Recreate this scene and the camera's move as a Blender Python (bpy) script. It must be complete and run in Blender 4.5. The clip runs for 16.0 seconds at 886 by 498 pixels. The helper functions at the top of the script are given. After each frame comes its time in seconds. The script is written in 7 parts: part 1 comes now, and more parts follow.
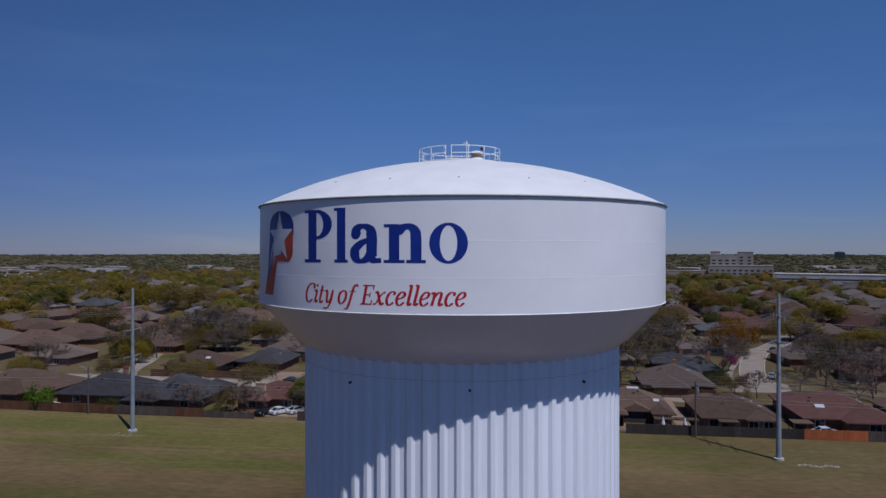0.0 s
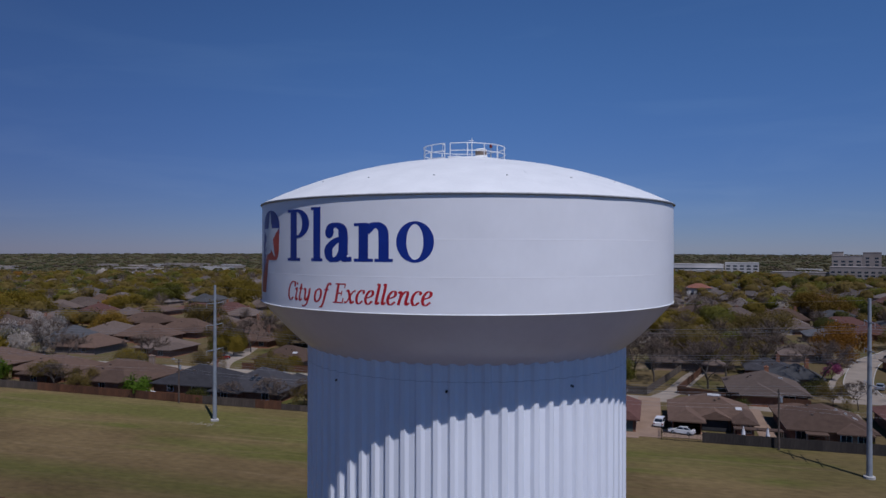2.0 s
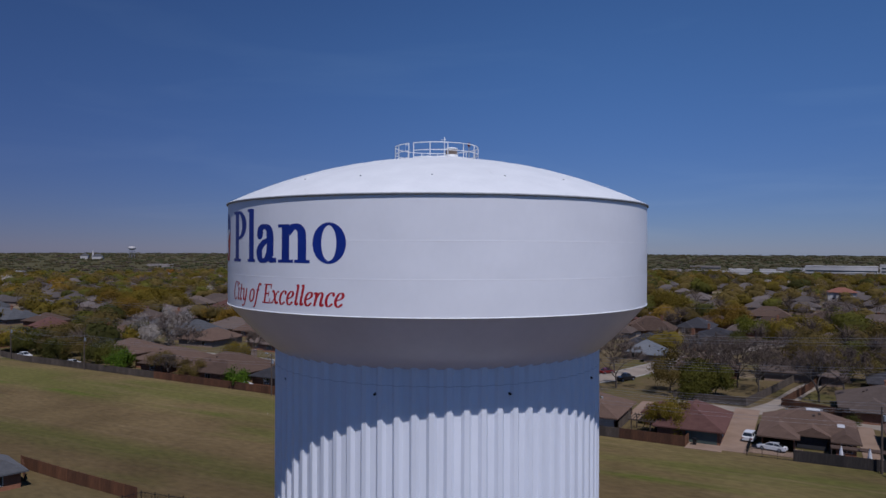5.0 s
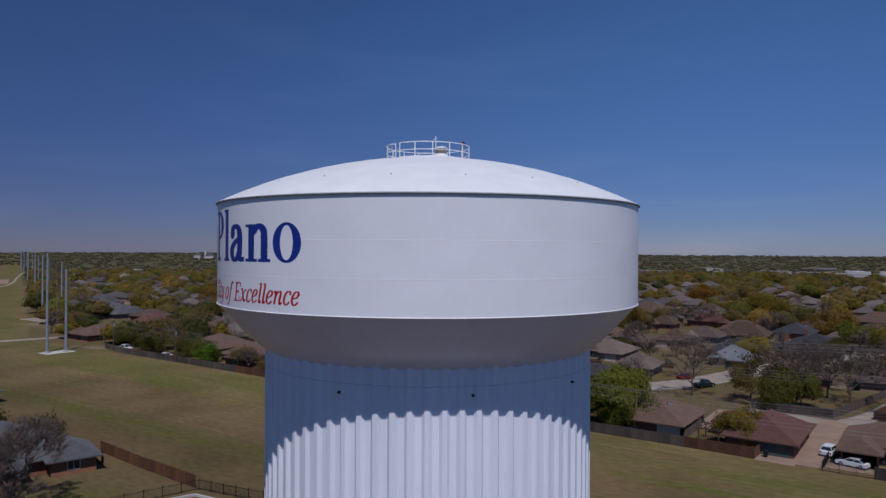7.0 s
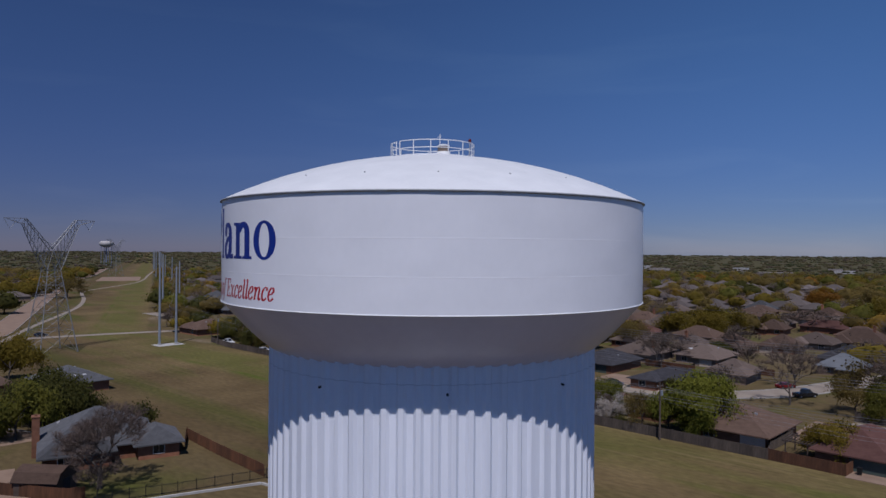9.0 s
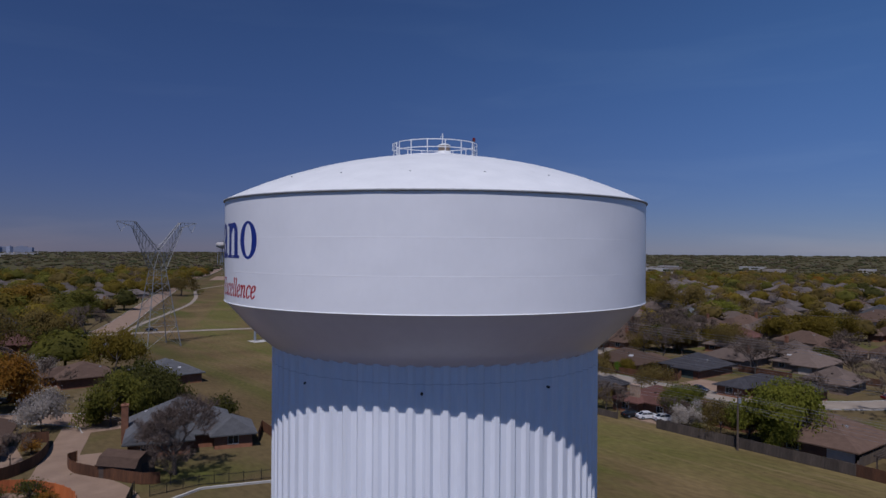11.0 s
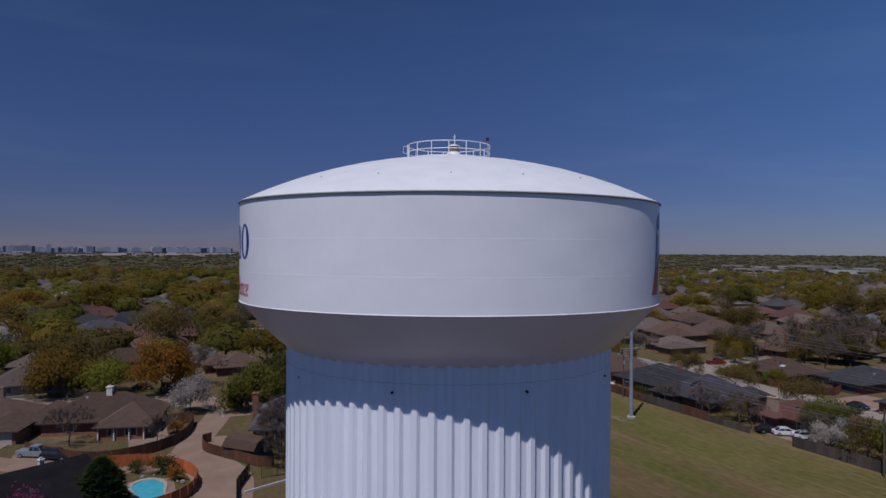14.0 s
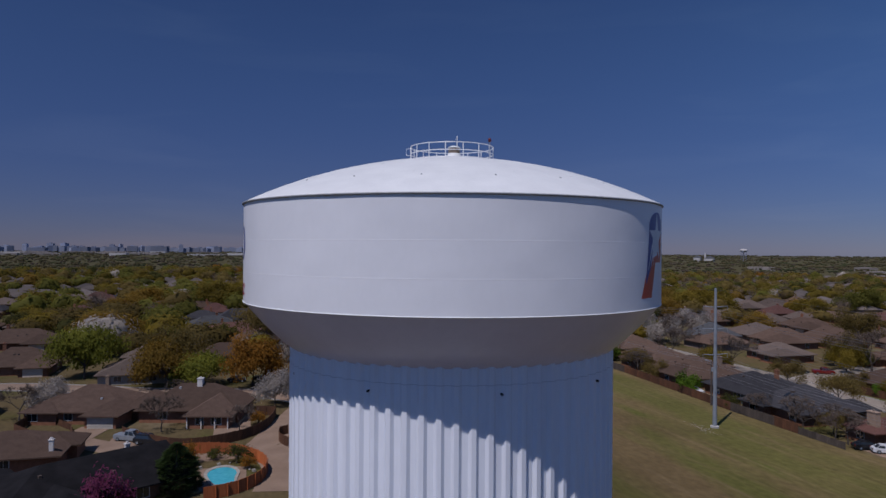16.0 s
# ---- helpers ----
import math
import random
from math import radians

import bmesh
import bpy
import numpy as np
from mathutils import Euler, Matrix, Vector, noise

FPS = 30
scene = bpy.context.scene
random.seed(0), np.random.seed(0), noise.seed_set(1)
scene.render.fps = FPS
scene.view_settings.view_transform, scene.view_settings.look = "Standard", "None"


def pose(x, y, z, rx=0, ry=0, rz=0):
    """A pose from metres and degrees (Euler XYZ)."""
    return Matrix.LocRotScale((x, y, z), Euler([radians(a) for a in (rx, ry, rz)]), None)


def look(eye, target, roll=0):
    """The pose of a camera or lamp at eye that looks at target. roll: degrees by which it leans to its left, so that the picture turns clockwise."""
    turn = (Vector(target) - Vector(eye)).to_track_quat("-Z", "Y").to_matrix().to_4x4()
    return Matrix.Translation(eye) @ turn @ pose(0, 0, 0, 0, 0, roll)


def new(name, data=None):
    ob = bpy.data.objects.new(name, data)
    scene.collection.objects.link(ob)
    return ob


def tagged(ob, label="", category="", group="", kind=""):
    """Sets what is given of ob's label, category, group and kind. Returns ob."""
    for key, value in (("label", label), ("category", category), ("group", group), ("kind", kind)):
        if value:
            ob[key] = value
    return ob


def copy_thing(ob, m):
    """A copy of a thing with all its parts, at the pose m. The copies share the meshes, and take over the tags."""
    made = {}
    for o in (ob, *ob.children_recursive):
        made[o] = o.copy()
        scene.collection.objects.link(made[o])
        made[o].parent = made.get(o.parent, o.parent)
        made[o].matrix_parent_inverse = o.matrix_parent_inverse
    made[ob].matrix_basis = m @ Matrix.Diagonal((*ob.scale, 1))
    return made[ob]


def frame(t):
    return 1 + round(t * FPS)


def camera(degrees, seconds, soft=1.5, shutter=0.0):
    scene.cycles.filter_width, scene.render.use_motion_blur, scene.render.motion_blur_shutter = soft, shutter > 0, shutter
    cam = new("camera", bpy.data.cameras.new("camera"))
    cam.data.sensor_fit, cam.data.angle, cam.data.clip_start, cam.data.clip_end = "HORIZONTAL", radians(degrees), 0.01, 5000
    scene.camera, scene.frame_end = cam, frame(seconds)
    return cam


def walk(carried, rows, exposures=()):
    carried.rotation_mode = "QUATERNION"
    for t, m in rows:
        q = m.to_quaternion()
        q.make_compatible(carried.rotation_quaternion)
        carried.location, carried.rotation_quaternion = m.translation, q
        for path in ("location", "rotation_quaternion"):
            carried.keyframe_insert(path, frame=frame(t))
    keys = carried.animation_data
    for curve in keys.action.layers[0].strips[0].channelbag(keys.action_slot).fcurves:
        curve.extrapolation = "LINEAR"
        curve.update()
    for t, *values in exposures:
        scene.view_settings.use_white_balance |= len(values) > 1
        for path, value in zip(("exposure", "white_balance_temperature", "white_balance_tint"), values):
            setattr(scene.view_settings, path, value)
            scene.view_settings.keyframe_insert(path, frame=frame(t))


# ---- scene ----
cam = camera(64.3, 16.0)
PATH = [
    (0, (1.166, 0.515, 33.688), (0.883, 2.494, 33.691), -0.0),
    (0.5, (2.9, 0.899, 33.654), (2.542, 2.867, 33.656), 0.0),
    (1, (4.59, 1.328, 33.668), (4.154, 3.28, 33.67), 0.0),
    (1.5, (6.282, 1.881, 33.652), (5.767, 3.814, 33.655), 0.1),
    (2, (7.936, 2.428, 33.65), (7.363, 4.345, 33.652), 0.1),
    (2.5, (9.594, 3.076, 33.658), (8.967, 4.975, 33.66), 0.1),
    (3, (11.306, 3.809, 33.672), (10.615, 5.686, 33.674), 0.1),
    (5.5, (19.366, 8.083, 33.74), (18.392, 9.829, 33.742), 0.2),
    (6, (20.953, 9.035, 33.747), (19.913, 10.744, 33.749), 0.2),
    (6.5, (22.45, 10.059, 33.724), (21.35, 11.73, 33.726), 0.3),
    (7, (23.882, 11.15, 33.715), (22.731, 12.785, 33.717), 0.3),
    (7.5, (25.259, 12.242, 33.708), (24.043, 13.829, 33.709), 0.3),
    (8, (26.597, 13.384, 33.688), (25.318, 14.922, 33.689), 0.3),
    (8.5, (27.947, 14.586, 33.672), (26.613, 16.075, 33.673), 0.3),
    (9, (29.256, 15.87, 33.618), (27.867, 17.308, 33.619), 0.4),
    (11.5, (34.77, 22.323, 33.569), (33.142, 23.485, 33.57), 0.3),
    (12, (35.735, 23.684, 33.546), (34.064, 24.783, 33.547), 0.3),
    (12.5, (36.686, 25.159, 33.579), (34.968, 26.184, 33.58), 0.3),
    (13, (37.588, 26.725, 33.616), (35.83, 27.678, 33.617), 0.3),
    (13.5, (38.482, 28.365, 33.628), (36.686, 29.245, 33.629), 0.3),
    (14, (39.294, 29.989, 33.659), (37.466, 30.802, 33.659), 0.3),
    (14.5, (40.012, 31.64, 33.669), (38.154, 32.381, 33.669), 0.3),
    (15, (40.685, 33.358, 33.694), (38.799, 34.023, 33.693), 0.3),
    (15.5, (41.339, 35.094, 33.714), (39.428, 35.684, 33.714), 0.3),
    (16, (41.972, 36.817, 33.731), (40.041, 37.336, 33.731), 0.4),
]
walk(cam, [(t, look(eye, target, roll)) for t, eye, target, roll in PATH], exposures=[(0.0, 0.08, 5850, 18.0), (16.0, -0.04, 6050, 20.0)])

# ---- light ----
SUN_AZ, SUN_EL = -48.3, 60.0
world = bpy.data.worlds.new("world")
scene.world = world
world.use_nodes = True
wn, wl = world.node_tree.nodes, world.node_tree.links
sky = wn.new("ShaderNodeTexSky")
sky.sky_type, sky.sun_disc = "NISHITA", False
sky.sun_elevation, sky.sun_rotation = radians(SUN_EL), radians(90 - SUN_AZ)
sky.altitude, sky.air_density, sky.dust_density, sky.ozone_density = 200, 1.0, 0.0, 6.0
# tint on the sky: painted dull and hazy at the horizon, deep blue above
where, up, horizon_tint, tone = wn.new("ShaderNodeTexCoord"), wn.new("ShaderNodeSeparateXYZ"), wn.new("ShaderNodeValToRGB"), wn.new("ShaderNodeMix")
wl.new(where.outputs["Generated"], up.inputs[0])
wl.new(up.outputs[2], horizon_tint.inputs[0])
horizon_tint.color_ramp.interpolation = "EASE"
horizon_tint.color_ramp.elements[0].position, horizon_tint.color_ramp.elements[1].position = 0.0, 0.32
horizon_tint.color_ramp.elements[0].color, horizon_tint.color_ramp.elements[1].color = (0.37, 0.44, 0.68, 1), (0.49, 0.655, 0.82, 1)
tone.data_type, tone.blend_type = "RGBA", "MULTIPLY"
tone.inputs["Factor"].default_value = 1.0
wl.new(sky.outputs[0], tone.inputs[6]), wl.new(horizon_tint.outputs[0], tone.inputs[7])
# a second tint, put in by bearing, darkens the sky towards the west
side, deep, west_tint = wn.new("ShaderNodeVectorMath"), wn.new("ShaderNodeValToRGB"), wn.new("ShaderNodeMix")
side.operation = "DOT_PRODUCT"
side.inputs[1].default_value = (math.cos(radians(188)), math.sin(radians(188)), 0)
wl.new(where.outputs["Generated"], side.inputs[0]), wl.new(side.outputs["Value"], deep.inputs[0])
deep.color_ramp.interpolation = "EASE"
deep.color_ramp.elements[0].color, deep.color_ramp.elements[1].color = (1.06, 1.06, 1.05, 1), (0.675, 0.592, 0.635, 1)
west_tint.data_type, west_tint.blend_type = "RGBA", "MULTIPLY"
west_tint.inputs["Factor"].default_value = 1.0
wl.new(tone.outputs[2], west_tint.inputs[6]), wl.new(deep.outputs[0], west_tint.inputs[7])
# faint streaks of high thin cloud
stretch, streaks, veil, thin_cloud = wn.new("ShaderNodeMapping"), wn.new("ShaderNodeTexNoise"), wn.new("ShaderNodeValToRGB"), wn.new("ShaderNodeMix")
stretch.inputs["Scale"].default_value, stretch.inputs["Rotation"].default_value = (1.6, 1.6, 11.0), (0.12, 0.10, 0.0)
streaks.inputs["Scale"].default_value, streaks.inputs["Detail"].default_value, streaks.inputs["Distortion"].default_value = 1.7, 8, 0.6
wl.new(where.outputs["Generated"], stretch.inputs[0]), wl.new(stretch.outputs[0], streaks.inputs["Vector"]), wl.new(streaks.outputs["Fac"], veil.inputs[0])
veil.color_ramp.elements[0].position, veil.color_ramp.elements[1].position = 0.52, 0.78
veil.color_ramp.elements[0].color, veil.color_ramp.elements[1].color = (1, 1, 1, 1), (1.22, 1.13, 1.05, 1)
thin_cloud.data_type, thin_cloud.blend_type = "RGBA", "MULTIPLY"
thin_cloud.inputs["Factor"].default_value = 1.0
wl.new(west_tint.outputs[2], thin_cloud.inputs[6]), wl.new(veil.outputs[0], thin_cloud.inputs[7])
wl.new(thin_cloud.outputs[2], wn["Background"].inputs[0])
wn["Background"].inputs[1].default_value = 0.066
sun = new("sun", bpy.data.lights.new("sun", "SUN"))
sun.data.energy, sun.data.angle, sun.data.color = 2.85, radians(0.53), (1.0, 0.955, 0.89)
sa, se = radians(SUN_AZ), radians(SUN_EL)
SUN_DIR = Vector((math.cos(se) * math.cos(sa), math.cos(se) * math.sin(sa), math.sin(se)))
sun.matrix_basis = look(SUN_DIR * 300, (0, 0, 0))
scene.view_settings.exposure = 0.0


# ---- materials ----
def nodes_of(m):
    return m.node_tree.nodes, m.node_tree.links


def material(name, dark, light, scale=1.0, rough=0.8, metal=0.0, fine=12.0, fine_amount=0.25, bump=0.1, coords="Object", stretch=(1, 1, 1),
             per_object=0.0, per_island=0.0, spec=0.5):
    """A surface between two colours: broad stains, fine grain, relief, and a shift of value per object or piece."""
    m = bpy.data.materials.new(name)
    m.use_nodes = True
    n, l = nodes_of(m)
    b = n["Principled BSDF"]
    b.inputs["Roughness"].default_value, b.inputs["Metallic"].default_value = rough, metal
    b.inputs["Specular IOR Level"].default_value = spec
    b.inputs["Diffuse Roughness"].default_value = 0.9 if rough >= 0.75 else 0.0
    tc, mp = n.new("ShaderNodeTexCoord"), n.new("ShaderNodeMapping")
    if coords == "World":
        geo = n.new("ShaderNodeNewGeometry")
        l.new(geo.outputs["Position"], mp.inputs[0])
    else:
        l.new(tc.outputs[coords], mp.inputs[0])
    mp.inputs["Scale"].default_value = stretch
    broad, grain = n.new("ShaderNodeTexNoise"), n.new("ShaderNodeTexNoise")
    broad.inputs["Scale"].default_value, broad.inputs["Detail"].default_value = scale, 5
    grain.inputs["Scale"].default_value, grain.inputs["Detail"].default_value = scale * fine, 3
    l.new(mp.outputs[0], broad.inputs["Vector"]), l.new(mp.outputs[0], grain.inputs["Vector"])
    mix = n.new("ShaderNodeMix")
    mix.inputs["Factor"].default_value = fine_amount
    l.new(broad.outputs["Fac"], mix.inputs["A"]), l.new(grain.outputs["Fac"], mix.inputs["B"])
    ramp = n.new("ShaderNodeValToRGB")
    ramp.color_ramp.elements[0].position, ramp.color_ramp.elements[1].position = 0.32, 0.68
    ramp.color_ramp.elements[0].color, ramp.color_ramp.elements[1].color = (*dark, 1), (*light, 1)
    l.new(mix.outputs["Result"], ramp.inputs[0])
    out = ramp.outputs[0]
    for amount, source in ((per_object, "object"), (per_island, "island")):
        if amount:
            if source == "object":
                rnd = n.new("ShaderNodeObjectInfo").outputs["Random"]
            else:
                rnd = n.new("ShaderNodeNewGeometry").outputs["Random Per Island"]
            hsv, mr = n.new("ShaderNodeHueSaturation"), n.new("ShaderNodeMapRange")
            mr.inputs["To Min"].default_value, mr.inputs["To Max"].default_value = 1 - amount, 1 + amount
            l.new(rnd, mr.inputs["Value"])
            l.new(mr.outputs[0], hsv.inputs["Value"])
            l.new(out, hsv.inputs["Color"])
            out = hsv.outputs[0]
    l.new(out, b.inputs["Base Color"])
    if bump:
        bp = n.new("ShaderNodeBump")
        bp.inputs["Strength"].default_value, bp.inputs["Distance"].default_value = min(1.0, bump * 4), bump * 0.1
        l.new(mix.outputs["Result"], bp.inputs["Height"])
        l.new(bp.outputs[0], b.inputs["Normal"])
    return m


def glass_material(name, tint, rough=0.05):
    m = bpy.data.materials.new(name)
    m.use_nodes = True
    b = m.node_tree.nodes["Principled BSDF"]
    b.inputs["Base Color"].default_value, b.inputs["Roughness"].default_value = (*tint, 1), rough
    b.inputs["Specular IOR Level"].default_value = 0.8
    return m


WHITE = material("tank white paint", (0.775, 0.79, 0.815), (0.82, 0.833, 0.857), 0.35, 0.38, bump=0.0, fine=8, stretch=(1, 1, 0.75))
ROOFWHITE = material("tank roof paint", (0.68, 0.70, 0.70), (0.765, 0.785, 0.78), 0.6, 0.5, bump=0.0, fine=9)
# same white paint; pinkish tint stands in for light bounced off the ground
CONE = material("bounce-tinted underside paint", (0.79, 0.71, 0.76), (0.87, 0.79, 0.84), 0.3, 0.26, bump=0.0, fine=7)
# bluer than the tank's white, to put sky-lit shade into the paint
COLUMN = material("sky-tinted column paint", (0.73, 0.765, 0.825), (0.82, 0.855, 0.915), 0.5, 0.5, bump=0.02, fine=9, stretch=(1, 1, 0.2))
GREYRIM = material("grey rim steel", (0.25, 0.26, 0.27), (0.36, 0.37, 0.38), 2.0, 0.55, bump=0.02)
BLUE = material("blue sign paint", (0.005, 0.022, 0.20), (0.008, 0.032, 0.26), 1.0, 0.4, bump=0.0)
RED = material("red sign paint", (0.40, 0.008, 0.016), (0.48, 0.012, 0.02), 1.0, 0.42, bump=0.0)
LOGORED = material("orange red sign paint", (0.46, 0.045, 0.01), (0.54, 0.06, 0.015), 1.0, 0.42, bump=0.0)
RAILWHITE = material("white railing paint", (0.70, 0.70, 0.70), (0.82, 0.82, 0.82), 3.0, 0.45, bump=0.0)
VENTTAN = material("weathered vent screen", (0.16, 0.12, 0.09), (0.27, 0.21, 0.16), 6.0, 0.8)
BEACON = material("red beacon glass", (0.10, 0.008, 0.008), (0.14, 0.012, 0.012), 2.0, 0.15, bump=0.0)
DARKHOLE = material("dark opening", (0.02, 0.02, 0.022), (0.035, 0.035, 0.04), 2.0, 0.8)
LAP = material("shaded lap joint", (0.52, 0.55, 0.60), (0.60, 0.63, 0.68), 2.0, 0.6, bump=0.0)
SEAM = material("weld seam paint", (0.79, 0.80, 0.825), (0.84, 0.85, 0.87), 2.0, 0.4, bump=0.02)
GALV = material("galvanised steel", (0.20, 0.225, 0.25), (0.27, 0.295, 0.32), 0.8, 0.6, 0.0, bump=0.02)
LATTICE = material("weathered lattice steel", (0.177, 0.184, 0.190), (0.258, 0.265, 0.272), 0.8, 0.6, 0.3, bump=0.02)
WIRE = material("aluminium conductor", (0.22, 0.22, 0.23), (0.32, 0.32, 0.33), 1.0, 0.5, 0.4, bump=0.0)
TIMBER = material("utility pole timber", (0.06, 0.045, 0.035), (0.12, 0.09, 0.07), 1.5, 0.9)
CONCRETE = material("pale concrete", (0.195, 0.160, 0.125), (0.28, 0.238, 0.19), 0.25, 0.85, coords="World", fine=14, bump=0.05)
DRIVE = material("pinkish drive concrete", (0.186, 0.124, 0.084), (0.258, 0.180, 0.124), 0.3, 0.85, coords="World", fine=14, bump=0.05)
KERB = material("kerb concrete", (0.32, 0.31, 0.29), (0.45, 0.44, 0.41), 0.6, 0.85, coords="World")
FENCEBROWN = material("stained cedar fence", (0.058, 0.024, 0.010), (0.116, 0.048, 0.021), 0.9, 0.8, fine=10, stretch=(4, 4, 0.5), per_object=0.25, bump=0.15)
FENCEGREY = material("weathered grey fence", (0.046, 0.035, 0.027), (0.092, 0.072, 0.056), 0.9, 0.85, fine=10, stretch=(4, 4, 0.5), per_object=0.25, bump=0.15)
FENCEBLACK = material("blackened old fence", (0.020, 0.016, 0.014), (0.048, 0.039, 0.033), 0.9, 0.85, fine=10, stretch=(4, 4, 0.5), per_object=0.25, bump=0.15)
FENCEORANGE = material("orange cedar fence", (0.30, 0.075, 0.018), (0.43, 0.125, 0.036), 0.9, 0.75, fine=10, stretch=(4, 4, 0.5), per_object=0.2, bump=0.15)
IRON = material("black iron", (0.012, 0.012, 0.013), (0.025, 0.025, 0.027), 2.0, 0.5, 0.3, bump=0.0)
BRICK = material("red brown brick", (0.160, 0.068, 0.036), (0.280, 0.124, 0.068), 1.4, 0.88, fine=9, fine_amount=0.45, per_object=0.3)
BRICKTAN = material("tan brick", (0.20, 0.14, 0.10), (0.31, 0.225, 0.165), 1.4, 0.88, fine=9, fine_amount=0.45, per_object=0.25)
SIDING = material("painted siding", (0.36, 0.33, 0.29), (0.48, 0.45, 0.40), 0.8, 0.75, per_object=0.25)
TRIMWHITE = material("white house trim", (0.50, 0.48, 0.45), (0.64, 0.62, 0.59), 1.0, 0.6)
TRIMDARK = material("brown house trim", (0.05, 0.035, 0.027), (0.095, 0.07, 0.055), 1.0, 0.7)
PANE = glass_material("window glass", (0.02, 0.025, 0.03))
GARAGECREAM = material("cream garage door", (0.46, 0.38, 0.30), (0.57, 0.475, 0.385), 1.0, 0.6)
GARAGEGREEN = material("grey green garage door", (0.055, 0.075, 0.065), (0.08, 0.105, 0.09), 1.0, 0.6)
SHINGLE_ARGS = dict(fine=8, fine_amount=0.5, bump=0.12, rough=0.92, spec=0.2, stretch=(1, 1, 2.5))
ROOFBROWN = material("brown shingles", (0.075, 0.048, 0.035), (0.125, 0.082, 0.060), 0.8, per_object=0.28, **SHINGLE_ARGS)
ROOFTAN = material("tan shingles", (0.098, 0.073, 0.060), (0.150, 0.115, 0.095), 0.8, per_object=0.25, **SHINGLE_ARGS)
ROOFDARK = material("charcoal shingles", (0.028, 0.027, 0.030), (0.058, 0.057, 0.063), 0.8, per_object=0.22, **SHINGLE_ARGS)
ROOFRED = material("red brown shingles", (0.084, 0.040, 0.033), (0.136, 0.069, 0.056), 0.8, per_object=0.2, **SHINGLE_ARGS)
ROOFBLACK = material("near-black shingles", (0.009, 0.009, 0.010), (0.020, 0.019, 0.021), 0.5, 0.95, fine=14, bump=0.1, spec=0.1)
ROOFGREY = material("grey shingles", (0.060, 0.062, 0.066), (0.108, 0.110, 0.115), 0.8, per_object=0.25, **SHINGLE_ARGS)
BARK = material("grey bark", (0.045, 0.036, 0.03), (0.10, 0.082, 0.068), 2.0, 0.95, fine=6, per_object=0.2)
TWIGBROWN = material("brown bare twigs", (0.085, 0.060, 0.048), (0.140, 0.102, 0.082), 0.5, 0.95, per_island=0.2, bump=0.0)
TWIG = material("bare twigs", (0.108, 0.078, 0.058), (0.178, 0.132, 0.100), 0.5, 0.95, per_object=0.22, per_island=0.2, bump=0.0)


def leaf(name, dark, light):
    """Thin leaves: part of the light shines through."""
    m = material(name, dark, light, 0.11, 0.75, fine=18, fine_amount=0.5, bump=0.0, per_object=0.2, per_island=0.12, spec=0.15, coords="World")
    n, l = nodes_of(m)
    b = n["Principled BSDF"]
    # leaf clumps as relief, some forty centimetres across
    clump, relief, place = n.new("ShaderNodeTexNoise"), n.new("ShaderNodeBump"), n.new("ShaderNodeNewGeometry")
    clump.inputs["Scale"].default_value, clump.inputs["Detail"].default_value = 1.5, 5
    relief.inputs["Strength"].default_value, relief.inputs["Distance"].default_value = 0.18, 0.5
    l.new(place.outputs["Position"], clump.inputs["Vector"]), l.new(clump.outputs["Fac"], relief.inputs["Height"])
    l.new(relief.outputs[0], b.inputs["Normal"])
    thin, mix = n.new("ShaderNodeBsdfTranslucent"), n.new("ShaderNodeMixShader")
    mix.inputs[0].default_value = 0.45
    l.new(b.inputs["Base Color"].links[0].from_socket, thin.inputs["Color"])
    l.new(b.outputs[0], mix.inputs[1]), l.new(thin.outputs[0], mix.inputs[2])
    l.new(mix.outputs[0], n["Material Output"].inputs["Surface"])
    return m


LEAFGREEN = leaf("green leaves", (0.098, 0.098, 0.016), (0.192, 0.180, 0.031))
LEAFFRESH = leaf("fresh yellow green leaves", (0.128, 0.138, 0.018), (0.238, 0.240, 0.033))
LEAFDARK = leaf("dark green leaves", (0.057, 0.060, 0.013), (0.123, 0.118, 0.028))
LEAFCONIFER = leaf("dark conifer needles", (0.022, 0.040, 0.010), (0.055, 0.082, 0.020))
LEAFYELLOW = leaf("yellow green spring leaves", (0.158, 0.120, 0.016), (0.262, 0.192, 0.026))
LEAFOCHRE = leaf("ochre spring leaves", (0.185, 0.118, 0.017), (0.290, 0.180, 0.030))
LEAFOLIVE = leaf("olive leaf buds", (0.128, 0.094, 0.026), (0.220, 0.160, 0.046))
LEAFORANGE = leaf("rust orange leaves", (0.225, 0.103, 0.013), (0.340, 0.165, 0.024))
LEAFBRIGHT = leaf("fresh bright green leaves", (0.07, 0.13, 0.010), (0.13, 0.21, 0.018))
BLOSSOM = leaf("white blossom", (0.34, 0.30, 0.26), (0.56, 0.51, 0.45))
PINK = leaf("pink blossom", (0.16, 0.035, 0.085), (0.26, 0.06, 0.14))
CARWHITE = material("white car paint", (0.62, 0.63, 0.64), (0.68, 0.69, 0.70), 1.0, 0.22, bump=0.0)
CARDARK = material("black car paint", (0.012, 0.013, 0.015), (0.02, 0.021, 0.024), 1.0, 0.2, bump=0.0)
CARRED = material("dark red car paint", (0.14, 0.012, 0.012), (0.18, 0.016, 0.015), 1.0, 0.22, bump=0.0)
CARSILVER = material("silver car paint", (0.26, 0.29, 0.32), (0.33, 0.36, 0.39), 1.0, 0.28, 0.3, bump=0.0)
RUBBER = material("tyre rubber", (0.012, 0.012, 0.012), (0.022, 0.022, 0.022), 4.0, 0.9)
LAMPGLASS = glass_material("headlight glass", (0.5, 0.5, 0.5), 0.1)
TAIL = glass_material("tail light red", (0.25, 0.01, 0.01), 0.2)
